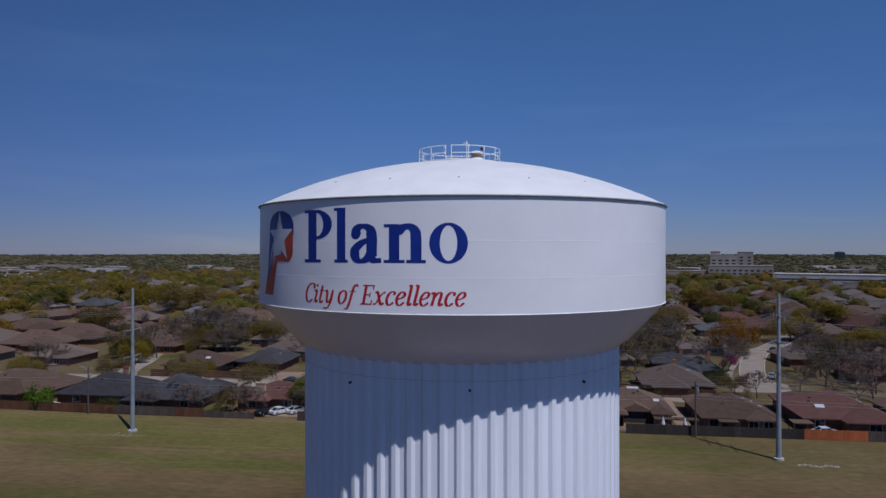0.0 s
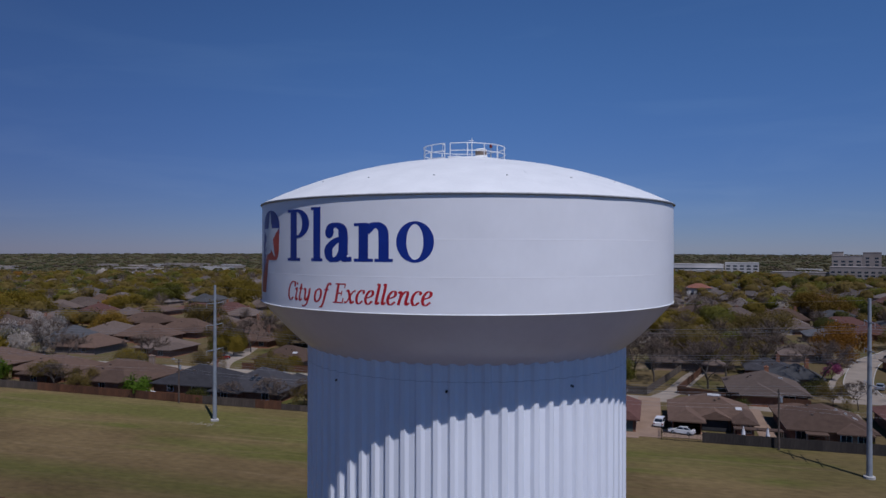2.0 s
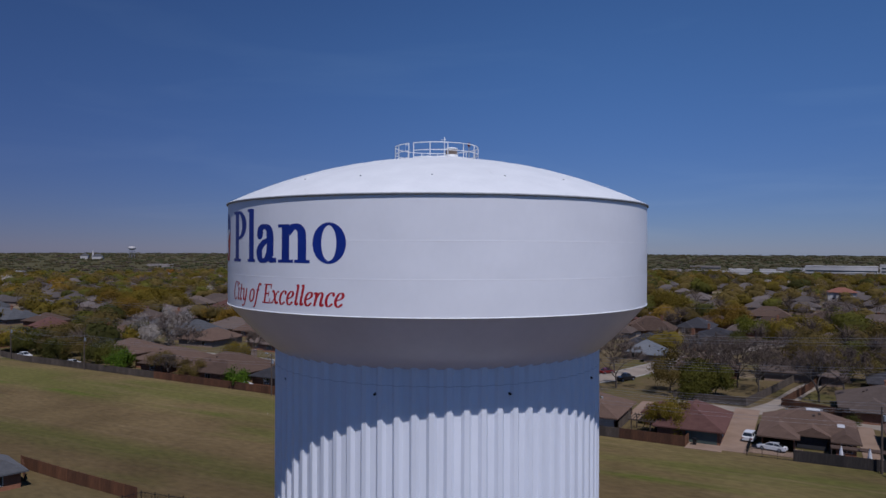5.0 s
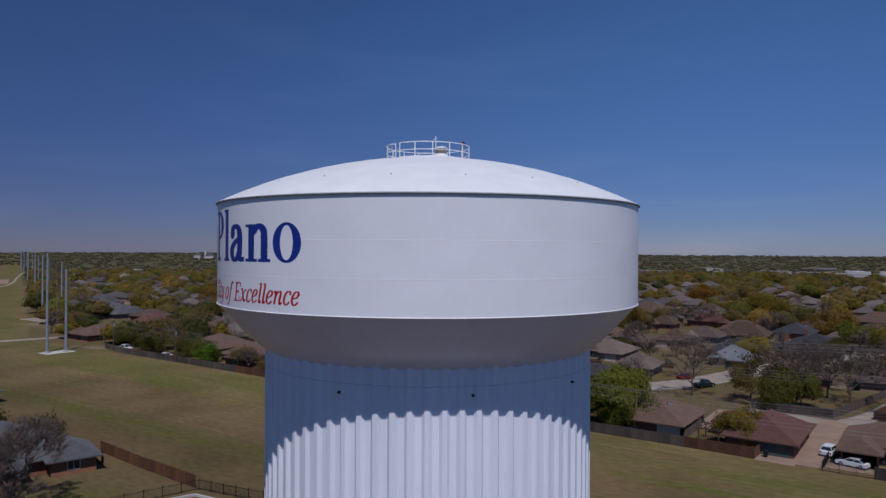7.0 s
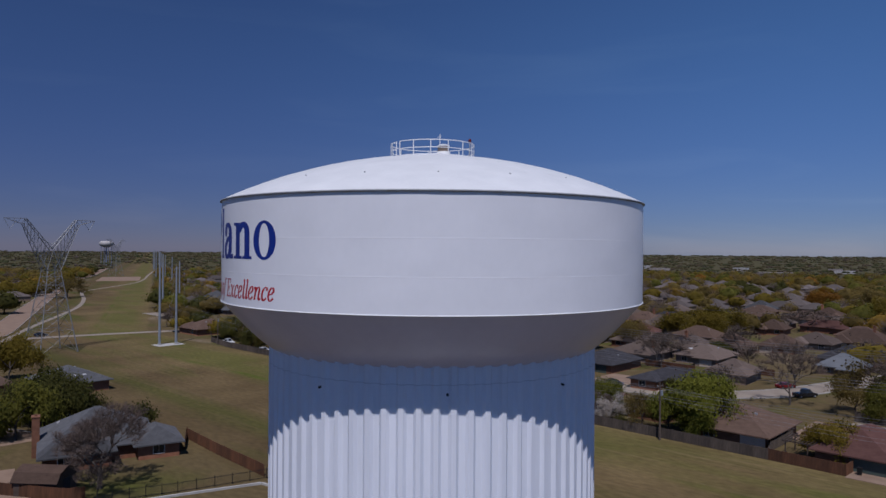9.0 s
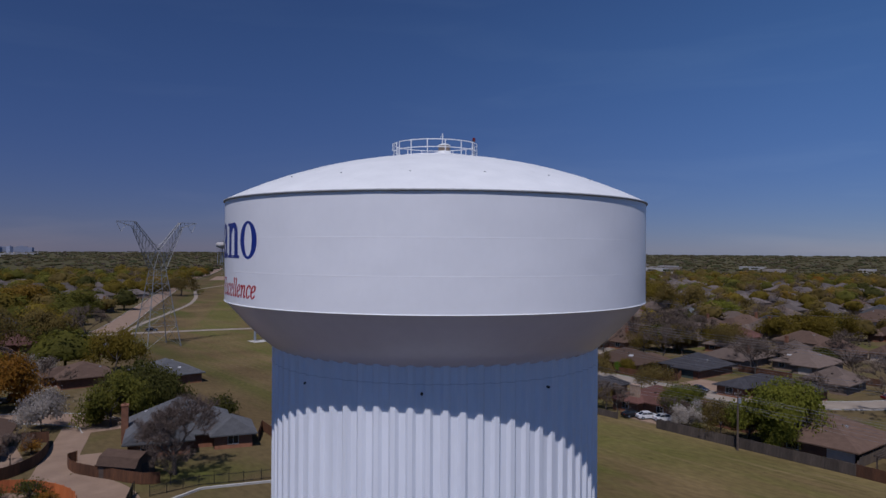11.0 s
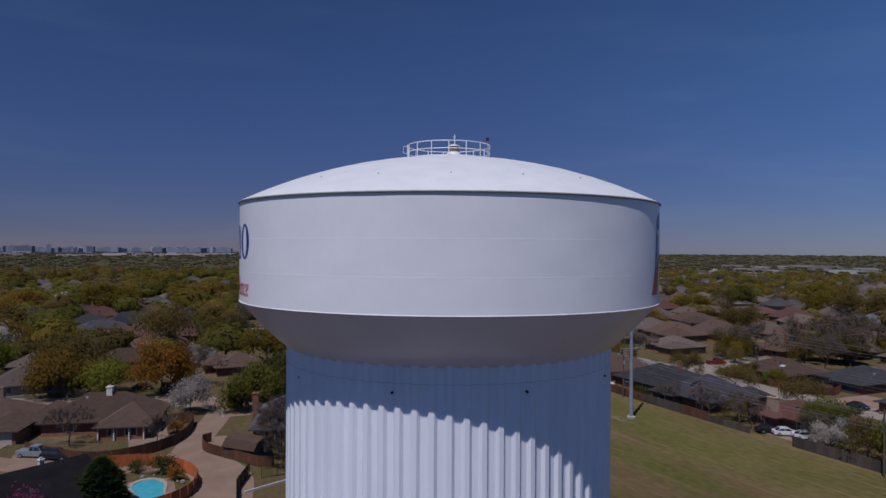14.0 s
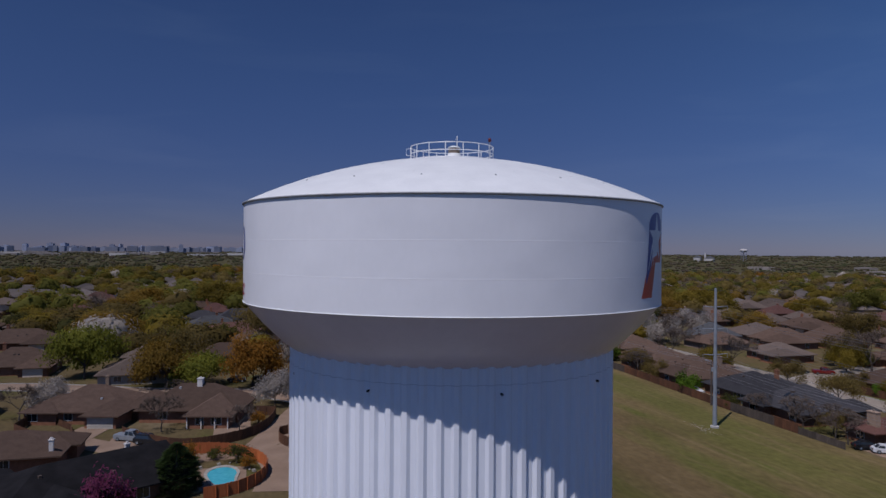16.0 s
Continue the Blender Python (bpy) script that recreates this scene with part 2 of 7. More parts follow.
POOLWATER = material("pool water", (0.05, 0.36, 0.44), (0.09, 0.47, 0.55), 0.8, 0.06, bump=0.03, coords="World", fine=4)
OFFICE = material("office concrete", (0.265, 0.232, 0.21), (0.36, 0.32, 0.29), 0.1, 0.8, coords="World", per_object=0.15)
OFFICEWHITE = material("white commercial wall", (0.42, 0.40, 0.38), (0.54, 0.52, 0.50), 0.1, 0.7, coords="World", per_object=0.1)
OFFICEGLASS = glass_material("office glass", (0.03, 0.045, 0.06), 0.1)
TERRACOTTA = material("terracotta roof tiles", (0.20, 0.075, 0.045), (0.29, 0.12, 0.075), 0.6, 0.85)
STONE = material("pale stones", (0.22, 0.205, 0.18), (0.36, 0.34, 0.30), 1.5, 0.9, per_island=0.25)
CLOTH = material("white canopy cloth", (0.6, 0.6, 0.6), (0.72, 0.72, 0.72), 1.0, 0.8, bump=0.0)
# hazy blue of the distance, put into the colour of far buildings
FARHAZE = material("distant building tinted hazy", (0.20, 0.23, 0.31), (0.30, 0.33, 0.42), 0.01, 0.9, coords="World", per_object=0.3, bump=0.0)


def ground_material():
    """Dormant grass: a mown easement with green streaks along its length, and darker lawn and scrub outside it."""
    m = bpy.data.materials.new("dormant grass ground")
    m.use_nodes = True
    n, l = nodes_of(m)
    b = n["Principled BSDF"]
    b.inputs["Roughness"].default_value, b.inputs["Specular IOR Level"].default_value = 0.95, 0.15
    b.inputs["Diffuse Roughness"].default_value = 1.0
    pos = n.new("ShaderNodeNewGeometry").outputs["Position"]

    def math_node(op, a, b_=None, c=None):
        q = n.new("ShaderNodeMath")
        q.operation = op
        for i, v in enumerate((a, b_, c)):
            if v is None:
                continue
            if isinstance(v, (int, float)):
                q.inputs[i].default_value = v
            else:
                l.new(v, q.inputs[i])
        return q.outputs[0]

    def noise_at(scale, stretch=(1, 1, 1), detail=5, offset=(0, 0, 0)):
        mp, t = n.new("ShaderNodeMapping"), n.new("ShaderNodeTexNoise")
        mp.inputs["Scale"].default_value, mp.inputs["Location"].default_value = stretch, offset
        t.inputs["Scale"].default_value, t.inputs["Detail"].default_value = scale, detail
        l.new(pos, mp.inputs[0]), l.new(mp.outputs[0], t.inputs["Vector"])
        return t.outputs["Fac"]

    def blend(fac, a, c):
        q = n.new("ShaderNodeMix")
        q.data_type = "RGBA"
        l.new(fac, q.inputs["Factor"])
        for s, v in (("A", a), ("B", c)):
            k = q.inputs[6 if s == "A" else 7]
            if isinstance(v, tuple):
                k.default_value = (*v, 1)
            else:
                l.new(v, k)
        return q.outputs[2]

    def step(v, lo, hi):
        q = n.new("ShaderNodeMapRange")
        q.inputs["From Min"].default_value, q.inputs["From Max"].default_value = lo, hi
        l.new(v, q.inputs["Value"])
        return q.outputs[0]

    sep = n.new("ShaderNodeSeparateXYZ")
    l.new(pos, sep.inputs[0])
    x, y = sep.outputs[0], sep.outputs[1]
    bend = math_node("MULTIPLY", math_node("MAXIMUM", math_node("SUBTRACT", -250.0, x), 0.0), 0.44)
    off = math_node("ABSOLUTE", math_node("SUBTRACT", math_node("SUBTRACT", y, 104.0), bend))
    belt = step(off, 33.0, 31.0)
    straw = blend(step(noise_at(0.05), 0.35, 0.65), (0.090, 0.063, 0.028), (0.136, 0.097, 0.044))
    streak = step(noise_at(0.06, (0.22, 1.0, 1.0), 6, (3, 7, 0)), 0.53, 0.68)
    across = math_node("SUBTRACT", y, bend)
    line_a = math_node("MULTIPLY", step(math_node("ABSOLUTE", math_node("SUBTRACT", across, 114.5)), 3.2, 0.4), step(noise_at(0.11, (0.4, 1.0, 1), 4, (5, 2, 0)), 0.34, 0.62))
    line_b = step(math_node("ABSOLUTE", math_node("SUBTRACT", across, 123.0)), 15.0, 5.0)
    line_c = step(math_node("ABSOLUTE", math_node("SUBTRACT", across, 88.0)), 6.0, 1.0)
    patchy = step(noise_at(0.05, (0.5, 1.4, 1)), 0.26, 0.52)
    lines = math_node("MULTIPLY", math_node("MAXIMUM", line_a, math_node("MAXIMUM", math_node("MULTIPLY", line_b, math_node("ADD", math_node("MULTIPLY", step(x, 10.0, -50.0), 0.34), 0.30)), math_node("MULTIPLY", line_c, 0.6))), patchy)
    greenfac = math_node("MULTIPLY", math_node("MAXIMUM", math_node("MULTIPLY", streak, 0.7), lines), 0.95)
    field = blend(greenfac, straw, (0.064, 0.076, 0.012))
    track = step(noise_at(0.55, (0.05, 1.0, 1.0), 3), 0.56, 0.70)
    field = blend(math_node("MULTIPLY", track, 0.40), field, (0.150, 0.108, 0.056))
    lawn = blend(step(noise_at(0.06), 0.50, 0.72), (0.100, 0.074, 0.034), (0.064, 0.068, 0.014))
    lawn = blend(step(noise_at(0.025, (1, 1, 1), 4, (40, 9, 0)), 0.58, 0.66), lawn, (0.18, 0.14, 0.09))
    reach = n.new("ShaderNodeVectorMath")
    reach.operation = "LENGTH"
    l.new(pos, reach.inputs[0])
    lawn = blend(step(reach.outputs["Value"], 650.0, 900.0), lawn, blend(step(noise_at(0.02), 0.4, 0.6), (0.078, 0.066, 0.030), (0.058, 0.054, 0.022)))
    # thinner, browner turf along the southern half, fuller towards the fences
    turf, lush = n.new("ShaderNodeHueSaturation"), n.new("ShaderNodeMapRange")
    lush.inputs["From Min"].default_value, lush.inputs["From Max"].default_value = 84.0, 116.0
    lush.inputs["To Min"].default_value, lush.inputs["To Max"].default_value = 0.80, 1.14
    l.new(across, lush.inputs["Value"]), l.new(lush.outputs[0], turf.inputs["Value"]), l.new(field, turf.inputs["Color"])
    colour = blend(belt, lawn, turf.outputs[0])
    fine = n.new("ShaderNodeHueSaturation")
    mr = n.new("ShaderNodeMapRange")
    mr.inputs["To Min"].default_value, mr.inputs["To Max"].default_value = 0.55, 1.45
    grain = noise_at(0.9, (0.6, 1.2, 1), 8)
    l.new(grain, mr.inputs["Value"]), l.new(mr.outputs[0], fine.inputs["Value"]), l.new(colour, fine.inputs["Color"])
    l.new(fine.outputs[0], b.inputs["Base Color"])
    bp = n.new("ShaderNodeBump")
    bp.inputs["Strength"].default_value, bp.inputs["Distance"].default_value = 0.6, 0.15
    l.new(grain, bp.inputs["Height"]), l.new(bp.outputs[0], b.inputs["Normal"])
    return m


GROUND = ground_material()


# ---- mesh helpers ----
class Shape:
    """Collects vertices and faces for one mesh."""

    def __init__(self):
        self.v, self.f = [], []

    def add(self, verts, faces, m=None):
        k = len(self.v)
        self.v += [tuple(m @ Vector(p)) for p in verts] if m else [tuple(p) for p in verts]
        self.f += [tuple(i + k for i in face) for face in faces]
        return self

    def box(self, x0, x1, y0, y1, z0, z1, m=None):
        vs = [(x, y, z) for z in (z0, z1) for y in (y0, y1) for x in (x0, x1)]
        return self.add(vs, [(0, 2, 3, 1), (4, 5, 7, 6), (0, 1, 5, 4), (2, 6, 7, 3), (0, 4, 6, 2), (1, 3, 7, 5)], m)

    def tube(self, pts, radii, sides=6, cap=True):
        pts = [Vector(p) for p in pts]
        radii = radii if isinstance(radii, (list, tuple)) else [radii] * len(pts)
        k = len(self.v)
        for i, p in enumerate(pts):
            d = (pts[min(i + 1, len(pts) - 1)] - pts[max(i - 1, 0)]).normalized()
            s = d.cross(Vector((0, 0, 1)) if abs(d.z) < 0.95 else Vector((1, 0, 0))).normalized()
            u = s.cross(d)
            for j in range(sides):
                a = 2 * math.pi * j / sides
                self.v.append(tuple(p + (s * math.cos(a) + u * math.sin(a)) * radii[i]))
        for i in range(len(pts) - 1):
            for j in range(sides):
                a, b = k + i * sides + j, k + i * sides + (j + 1) % sides
                self.f.append((a, b, b + sides, a + sides))
        if cap:
            self.f.append(tuple(k + j for j in reversed(range(sides))))
            self.f.append(tuple(k + (len(pts) - 1) * sides + j for j in range(sides)))
        return self

    def lathe(self, profile, segments=96, cx=0, cy=0, a0=0.0, a1=360.0, radius=None):
        """Turns (r, z) pairs round the vertical axis at (cx, cy)."""
        k, full = len(self.v), a1 - a0 >= 359.9
        n = segments if full else segments + 1
        for j in range(n):
            a = radians(a0 + (a1 - a0) * j / segments)
            for r, z in profile:
                rr = radius(a, r, z) if radius else r
                self.v.append((cx + rr * math.cos(a), cy + rr * math.sin(a), z))
        m = len(profile)
        for j in range(segments):
            p, q = k + j * m, k + ((j + 1) % n) * m
            for i in range(m - 1):
                self.f.append((p + i, q + i, q + i + 1, p + i + 1))
        return self

    def mesh(self, name, mat, smooth=False):
        me = bpy.data.meshes.new(name)
        me.from_pydata(self.v, [], self.f)
        me.materials.append(mat)
        if smooth:
            me.shade_smooth()
        me.update()
        return me


def part(name, shape, mat, parent, label="", smooth=False):
    ob = new(name, shape.mesh(name, mat, smooth) if isinstance(shape, Shape) else shape)
    ob.parent = parent
    return tagged(ob, label)


def thing(name, label, category, group="", kind="", at=None):
    ob = tagged(new(name), label, category, group, kind)
    ob.empty_display_size = 0.5
    if at:
        ob.matrix_basis = at
    return ob


def solid(name, shape, mat, label, category, group="", kind="", smooth=False, at=None):
    ob = tagged(new(name, shape.mesh(name, mat, smooth)), label, category, group, kind)
    if at:
        ob.matrix_basis = at
    return ob


def smooth_path(pts, steps=6):
    """A Catmull-Rom line through the points."""
    p = [Vector(q) for q in pts]
    p = [2 * p[0] - p[1]] + p + [2 * p[-1] - p[-2]]
    out = []
    for i in range(1, len(p) - 2):
        for s in range(steps):
            t = s / steps
            out.append(0.5 * (2 * p[i] + (p[i + 1] - p[i - 1]) * t + (2 * p[i - 1] - 5 * p[i] + 4 * p[i + 1] - p[i + 2]) * t * t
                              + (3 * p[i] - p[i - 1] - 3 * p[i + 1] + p[i + 2]) * t ** 3))
    return out + [p[-2]]


# ---- ground ----
def ground_height(x, y):
    """Flat, with a slow rise towards the far plain."""
    q = min(1.0, max(0.0, (math.hypot(x, y - 50) - 1200) / 3750))
    return 3.0 * q * q * (3 - 2 * q)


def build_ground():
    s = Shape()
    rings = [0, 60, 120, 200, 300, 420, 560, 700, 900, 1200, 1600, 2100, 2800, 3600, 4400, 4950]
    n = 96
    s.v.append((0, 50, 0))
    for r in rings[1:]:
        for j in range(n):
            a = 2 * math.pi * j / n
            x, y = r * math.cos(a), 50 + r * math.sin(a)
            s.v.append((x, y, ground_height(x, y)))
    for j in range(n):
        s.f.append((0, 1 + j, 1 + (j + 1) % n))
    for i in range(len(rings) - 2):
        for j in range(n):
            a, b = 1 + i * n + j, 1 + i * n + (j + 1) % n
            s.f.append((a, a + n, b + n, b))
    solid("ground", s, GROUND, "dormant straw and green grass ground reaching the horizon", "ground", kind="structure", smooth=True)


build_ground()


# ---- water tower ----
TX, TY = -4.60, 49.95
SHELL_R, SHELL_TOP, SHELL_BOTTOM = 13.76, 36.45, 30.36
RIM_R, DOME_H = 13.86, 3.27
DOME_R = (RIM_R ** 2 + DOME_H ** 2) / (2 * DOME_H)


def dome_z(r):
    return 36.53 + DOME_H - DOME_R + math.sqrt(DOME_R ** 2 - r * r)


def dent(a, r, z):
    """Slight waviness of welded plate."""
    q = noise.noise(Vector((math.cos(a) * 5.0, math.sin(a) * 5.0, z * 0.55)))
    q2 = noise.noise(Vector((math.cos(a) * 13.0, math.sin(a) * 13.0, z * 1.1 + 9)))
    weld = sum(math.exp(-((z - w) / 0.22) ** 2) for w in (32.25, 34.18))
    q3 = noise.noise(Vector((math.cos(a) * 9.0, math.sin(a) * 9.0, 31.0)))
    return r + 0.013 * q + 0.006 * q2 + 0.014 * weld * q3


def flute(a, r, z):
    """Trapezoidal vertical flutes, seventy-two round the column."""
    q = (math.degrees(a) / 5.0 - 0.06) % 1.0
    edge = 0.18
    if q < 0.27:
        h = 1.0
    elif q < 0.27 + edge:
        h = 1 - (q - 0.27) / edge
    elif q < 1 - edge:
        h = 0.0
    else:
        h = (q - (1 - edge)) / edge
    return r - 0.19 * (1 - h)


tower = thing("water_tower", "white water tower on a fluted column with blue and red lettering", "water tower", at=pose(TX, TY, 0))
col = Shape()
flute_angles = []
for k in range(72):
    for q in (0.0, 0.27, 0.45, 0.82):
        flute_angles.append(radians((k + q + 0.06) * 5.0 + 1e-4))
zs = [0.0, 6, 12, 18, 24, 27.45]
for a in flute_angles:
    r = flute(a, 10.82, 0)
    for z in zs:
        col.v.append((r * math.cos(a), r * math.sin(a), z))
m_, n_ = len(zs), len(flute_angles)
for j in range(n_):
    for i in range(m_ - 1):
        p_, q_ = j * m_ + i, ((j + 1) % n_) * m_ + i
        col.f.append((p_, q_, q_ + 1, p_ + 1))
column = part("column", col, COLUMN, tower, "white fluted steel column")
for z, w in ((26.42, 0.02), (17.2, 0.02), (8.4, 0.02)):
    ring = Shape()
    for dz in (-w, w):
        for a in flute_angles:
            r = flute(a, 10.82, 0) + 0.012
            ring.v.append((r * math.cos(a), r * math.sin(a), z + dz))
    for j in range(n_):
        ring.f.append((j, (j + 1) % n_, n_ + (j + 1) % n_, n_ + j))
    part("lap_seam", ring, LAP, column)
for k in range(9):
    a = radians(-80.8 + 40.0 * k)
    m = Matrix.Rotation(a, 4, "Z")
    vent = Shape().tube([m @ Vector((10.4, 0, 25.95)), m @ Vector((10.80, 0, 25.90))], [0.068, 0.068], 10)
    part("vent_pipe", vent, DARKHOLE, column, "dark round vent pipe")

cone_profile = [(10.35, 27.22), (10.62, 27.30), (10.95, 27.52), (11.45, 27.93), (12.0, 28.45), (12.6, 29.07), (13.15, 29.68), (13.57, 30.16), (13.75, 30.36)]
part("tank_cone", Shape().lathe(cone_profile, 144, radius=lambda a, r, z: dent(a, r, z)), CONE, tower, "grey white conical tank underside", True)
tank = part("tank_shell", Shape().lathe([(13.55, 30.36), (13.55, 36.38)], 96), WHITE, tower, "white cylindrical tank side", True)
courses = [30.36, 32.25, 34.18, 36.47]
for i in range(3):
    z0, z1 = courses[i], courses[i + 1]
    prof = [(SHELL_R, z0 + (z1 - z0) * t / 8) for t in range(9)]
    part("plate_course", Shape().lathe(prof, 288, radius=dent), WHITE, tank, smooth=True)
for z in courses[1:3]:
    part("weld_seam", Shape().lathe([(SHELL_R - 0.008, z - 0.10), (SHELL_R + 0.001, z - 0.05), (SHELL_R + 0.003, z + 0.01), (SHELL_R - 0.008, z + 0.06)], 288, radius=dent), SEAM, tank, smooth=True)
part("drip_ring", Shape().lathe([(13.72, 30.335), (13.79, 30.33), (13.80, 30.355), (13.785, 30.38), (13.74, 30.385)], 192), ROOFWHITE, tank, "bright white drip ring", True)
dome = part("tank_roof", Shape().lathe([(r, dome_z(r)) for r in (RIM_R, 13.4, 12.6, 11.5, 10, 8.4, 6.8, 5.2, 3.8, 2.4, 1.0, 0.02)], 144,
                                       radius=lambda a, r, z: r), ROOFWHITE, tower, "white shallow domed tank roof", True)
part("rim", Shape().lathe([(13.69, 36.44), (RIM_R - 0.03, 36.445), (RIM_R + 0.005, 36.465), (RIM_R + 0.008, 36.53), (RIM_R - 0.05, 36.553)], 192), GREYRIM, dome, "grey steel eave rim", True)
for k in range(18):
    a = radians(-84.0 + 20.0 * k)
    m = Matrix.Rotation(a, 4, "Z")
    lug = Shape().box(11.27, 11.32, -0.045, 0.045, dome_z(11.3) - 0.05, dome_z(11.3) + 0.045, m)
    part("roof_lug", lug, GREYRIM, dome, "small grey lifting lug")
# radial roof plate seams
for k in range(36):
    a = radians(10 * k + 3)
    m = Matrix.Rotation(a, 4, "Z")
    pts = [m @ Vector((r, 0, dome_z(r) + 0.002)) for r in (3.2, 5.5, 8, 10.5, 12.5, 13.8)]
    part("roof_seam", Shape().tube(pts, 0.005, 4, False), ROOFWHITE, dome)

# guard rail round the apex
RAIL_R, RAIL_X = 2.83, -0.12
RAIL_Z = dome_z(RAIL_R)


def on_rail(a, r=RAIL_R, z=0.0):
    return Vector((RAIL_X + r * math.cos(radians(a)), r * math.sin(radians(a)), RAIL_Z + z))


toe = Shape().lathe([(RAIL_R - 0.01, RAIL_Z + 0.02), (RAIL_R + 0.01, RAIL_Z + 0.02), (RAIL_R + 0.01, RAIL_Z + 0.12), (RAIL_R - 0.01, RAIL_Z + 0.12)], 60, RAIL_X, 0, a0=-94.5, a1=257.5)
rail = part("guard_rail", toe, RAILWHITE, tower, "white round guard rail on the roof")
for z in (1.02, 0.53):
    part("rail_bar", Shape().tube([on_rail(-94.5 + 4 * k, z=z) for k in range(89)], 0.032, 6), RAILWHITE, rail)
for k in range(16):
    a = -94.5 + 352 * k / 15
    part("rail_post", Shape().tube([on_rail(a, z=-0.02), on_rail(a, z=1.04)], 0.034, 6), RAILWHITE, rail)
hoop = [on_rail(-102.5, RAIL_R, 0.92), on_rail(-102.5, RAIL_R + 0.30, 0.92), on_rail(-102.5, RAIL_R + 0.30, 0.46), on_rail(-102.5, RAIL_R, 0.46)]
part("gate_hoop", Shape().tube(hoop, 0.022, 6), RAILWHITE, rail, "white ladder gate hoop")
vent = part("roof_vent", Shape().lathe([(1.30, 39.66), (1.15, 39.86), (0.70, 40.05), (0.30, 40.13), (0.02, 40.14)], 32, 0.35, 0.0), ROOFWHITE, tower, "white mushroom roof vent", True)
part("vent_base", Shape().lathe([(0.62, 39.70), (0.52, 39.96), (0.44, 40.04), (0.43, 40.13), (0.30, 40.14)], 24, 1.11, -0.19), ROOFWHITE, vent, smooth=True)
part("vent_screen", Shape().lathe([(0.39, 40.12), (0.39, 40.52), (0.02, 40.52)], 24, 1.11, -0.19), VENTTAN, vent, "tan brown screened vent drum")
part("vent_cap", Shape().lathe([(0.02, 40.49), (0.42, 40.49), (0.41, 40.55), (0.22, 40.63), (0.02, 40.65)], 24, 1.11, -0.19), ROOFWHITE, vent, smooth=True)
hatch = Shape().box(-0.9, -0.1, -1.3, -0.5, 39.65, 39.98)
hatch.box(-0.95, -0.05, -1.35, -0.45, 39.98, 40.03)
part("roof_hatch", hatch, ROOFWHITE, tower, "white square access hatch")
mast = part("antenna_mast", Shape().tube([(0.36, 0.23, 39.7), (0.36, 0.23, 41.45)], [0.04, 0.03], 6), RAILWHITE, tower)
part("antenna_arm", Shape().tube([(0.10, 0.23, 41.27), (0.48, 0.23, 41.27)], 0.022, 5), RAILWHITE, mast)
bx, by = 1.25, 2.27
beacon = part("beacon_post", Shape().tube([(bx, by, 39.62), (bx, by, 41.02)], 0.035, 6), GREYRIM, tower)
part("beacon_lamp", Shape().lathe([(0.02, 41.01), (0.10, 41.02), (0.11, 41.16), (0.07, 41.26), (0.02, 41.28)], 16, bx, by), BEACON, beacon, "dark red obstruction beacon", True)


# ---- lettering on the tank ----
class Glyph:
    """Flat strokes in letter units (baseline 0, capitals 1), each laid a hair above the one before."""

    def __init__(self):
        self.polys = []

    def rect(self, x0, x1, y0, y1):
        n = 5
        top = [(x0 + (x1 - x0) * i / n, y1) for i in range(n + 1)]
        low = [(x0 + (x1 - x0) * i / n, y0) for i in range(n + 1)]
        self.polys.append((low, top))
        return self

    def arc(self, cx, cy, rx, ry, ix, iy, a0=0, a1=360):
        n = 40
        outer = [(cx + rx * math.cos(radians(a0 + (a1 - a0) * i / n)), cy + ry * math.sin(radians(a0 + (a1 - a0) * i / n))) for i in range(n + 1)]
        inner = [(cx + ix * math.cos(radians(a0 + (a1 - a0) * i / n)), cy + iy * math.sin(radians(a0 + (a1 - a0) * i / n))) for i in range(n + 1)]
        self.polys.append((inner, outer))
        return self

    def pen(self, pts, thick, thin):
        line = smooth_path([(x, y, 0) for x, y in pts], 7)
        a, b = [], []
        for i, p in enumerate(line):
            d = line[min(i + 1, len(line) - 1)] - line[max(i - 1, 0)]
            d.normalize()
            w = 0.5 * (thin + (thick - thin) * abs(d.y) ** 1.3)
            a.append((p.x - d.y * w, p.y + d.x * w)), b.append((p.x + d.y * w, p.y - d.x * w))
        self.polys.append((a, b))
        return self

    def blob(self, x, y, r):
        return self.arc(x, y, r, r, 0.0, 0.0)

    def shape(self, place, lift=0.007, rows=2):
        s = Shape()
        for k, (a, b) in enumerate(self.polys):
            i0 = len(s.v)
            for t in range(rows + 1):
                row = [(p[0] + (q[0] - p[0]) * t / rows, p[1] + (q[1] - p[1]) * t / rows) for p, q in zip(a, b)]
                s.v += [place(x, y, lift + 0.0008 * k) for x, y in row]
            n = len(a)
            for r in range(rows):
                for i in range(n - 1):
                    o = i0 + r * n + i
                    s.f.append((o, o + 1, o + n + 1, o + n))
        return s


def on_tank(azimuth, base, height, width=None, slant=0.0):
    """Maps letter units to the tank's side: the left edge's azimuth in degrees, the baseline's height, the capital height."""
    def place(x, y, lift):
        a = radians(azimuth) + (x * (width or height) + slant * y * height) / SHELL_R
        r = dent(a, SHELL_R, base + y * height) + lift
        return (r * math.cos(a), r * math.sin(a), base + y * height)
    return place


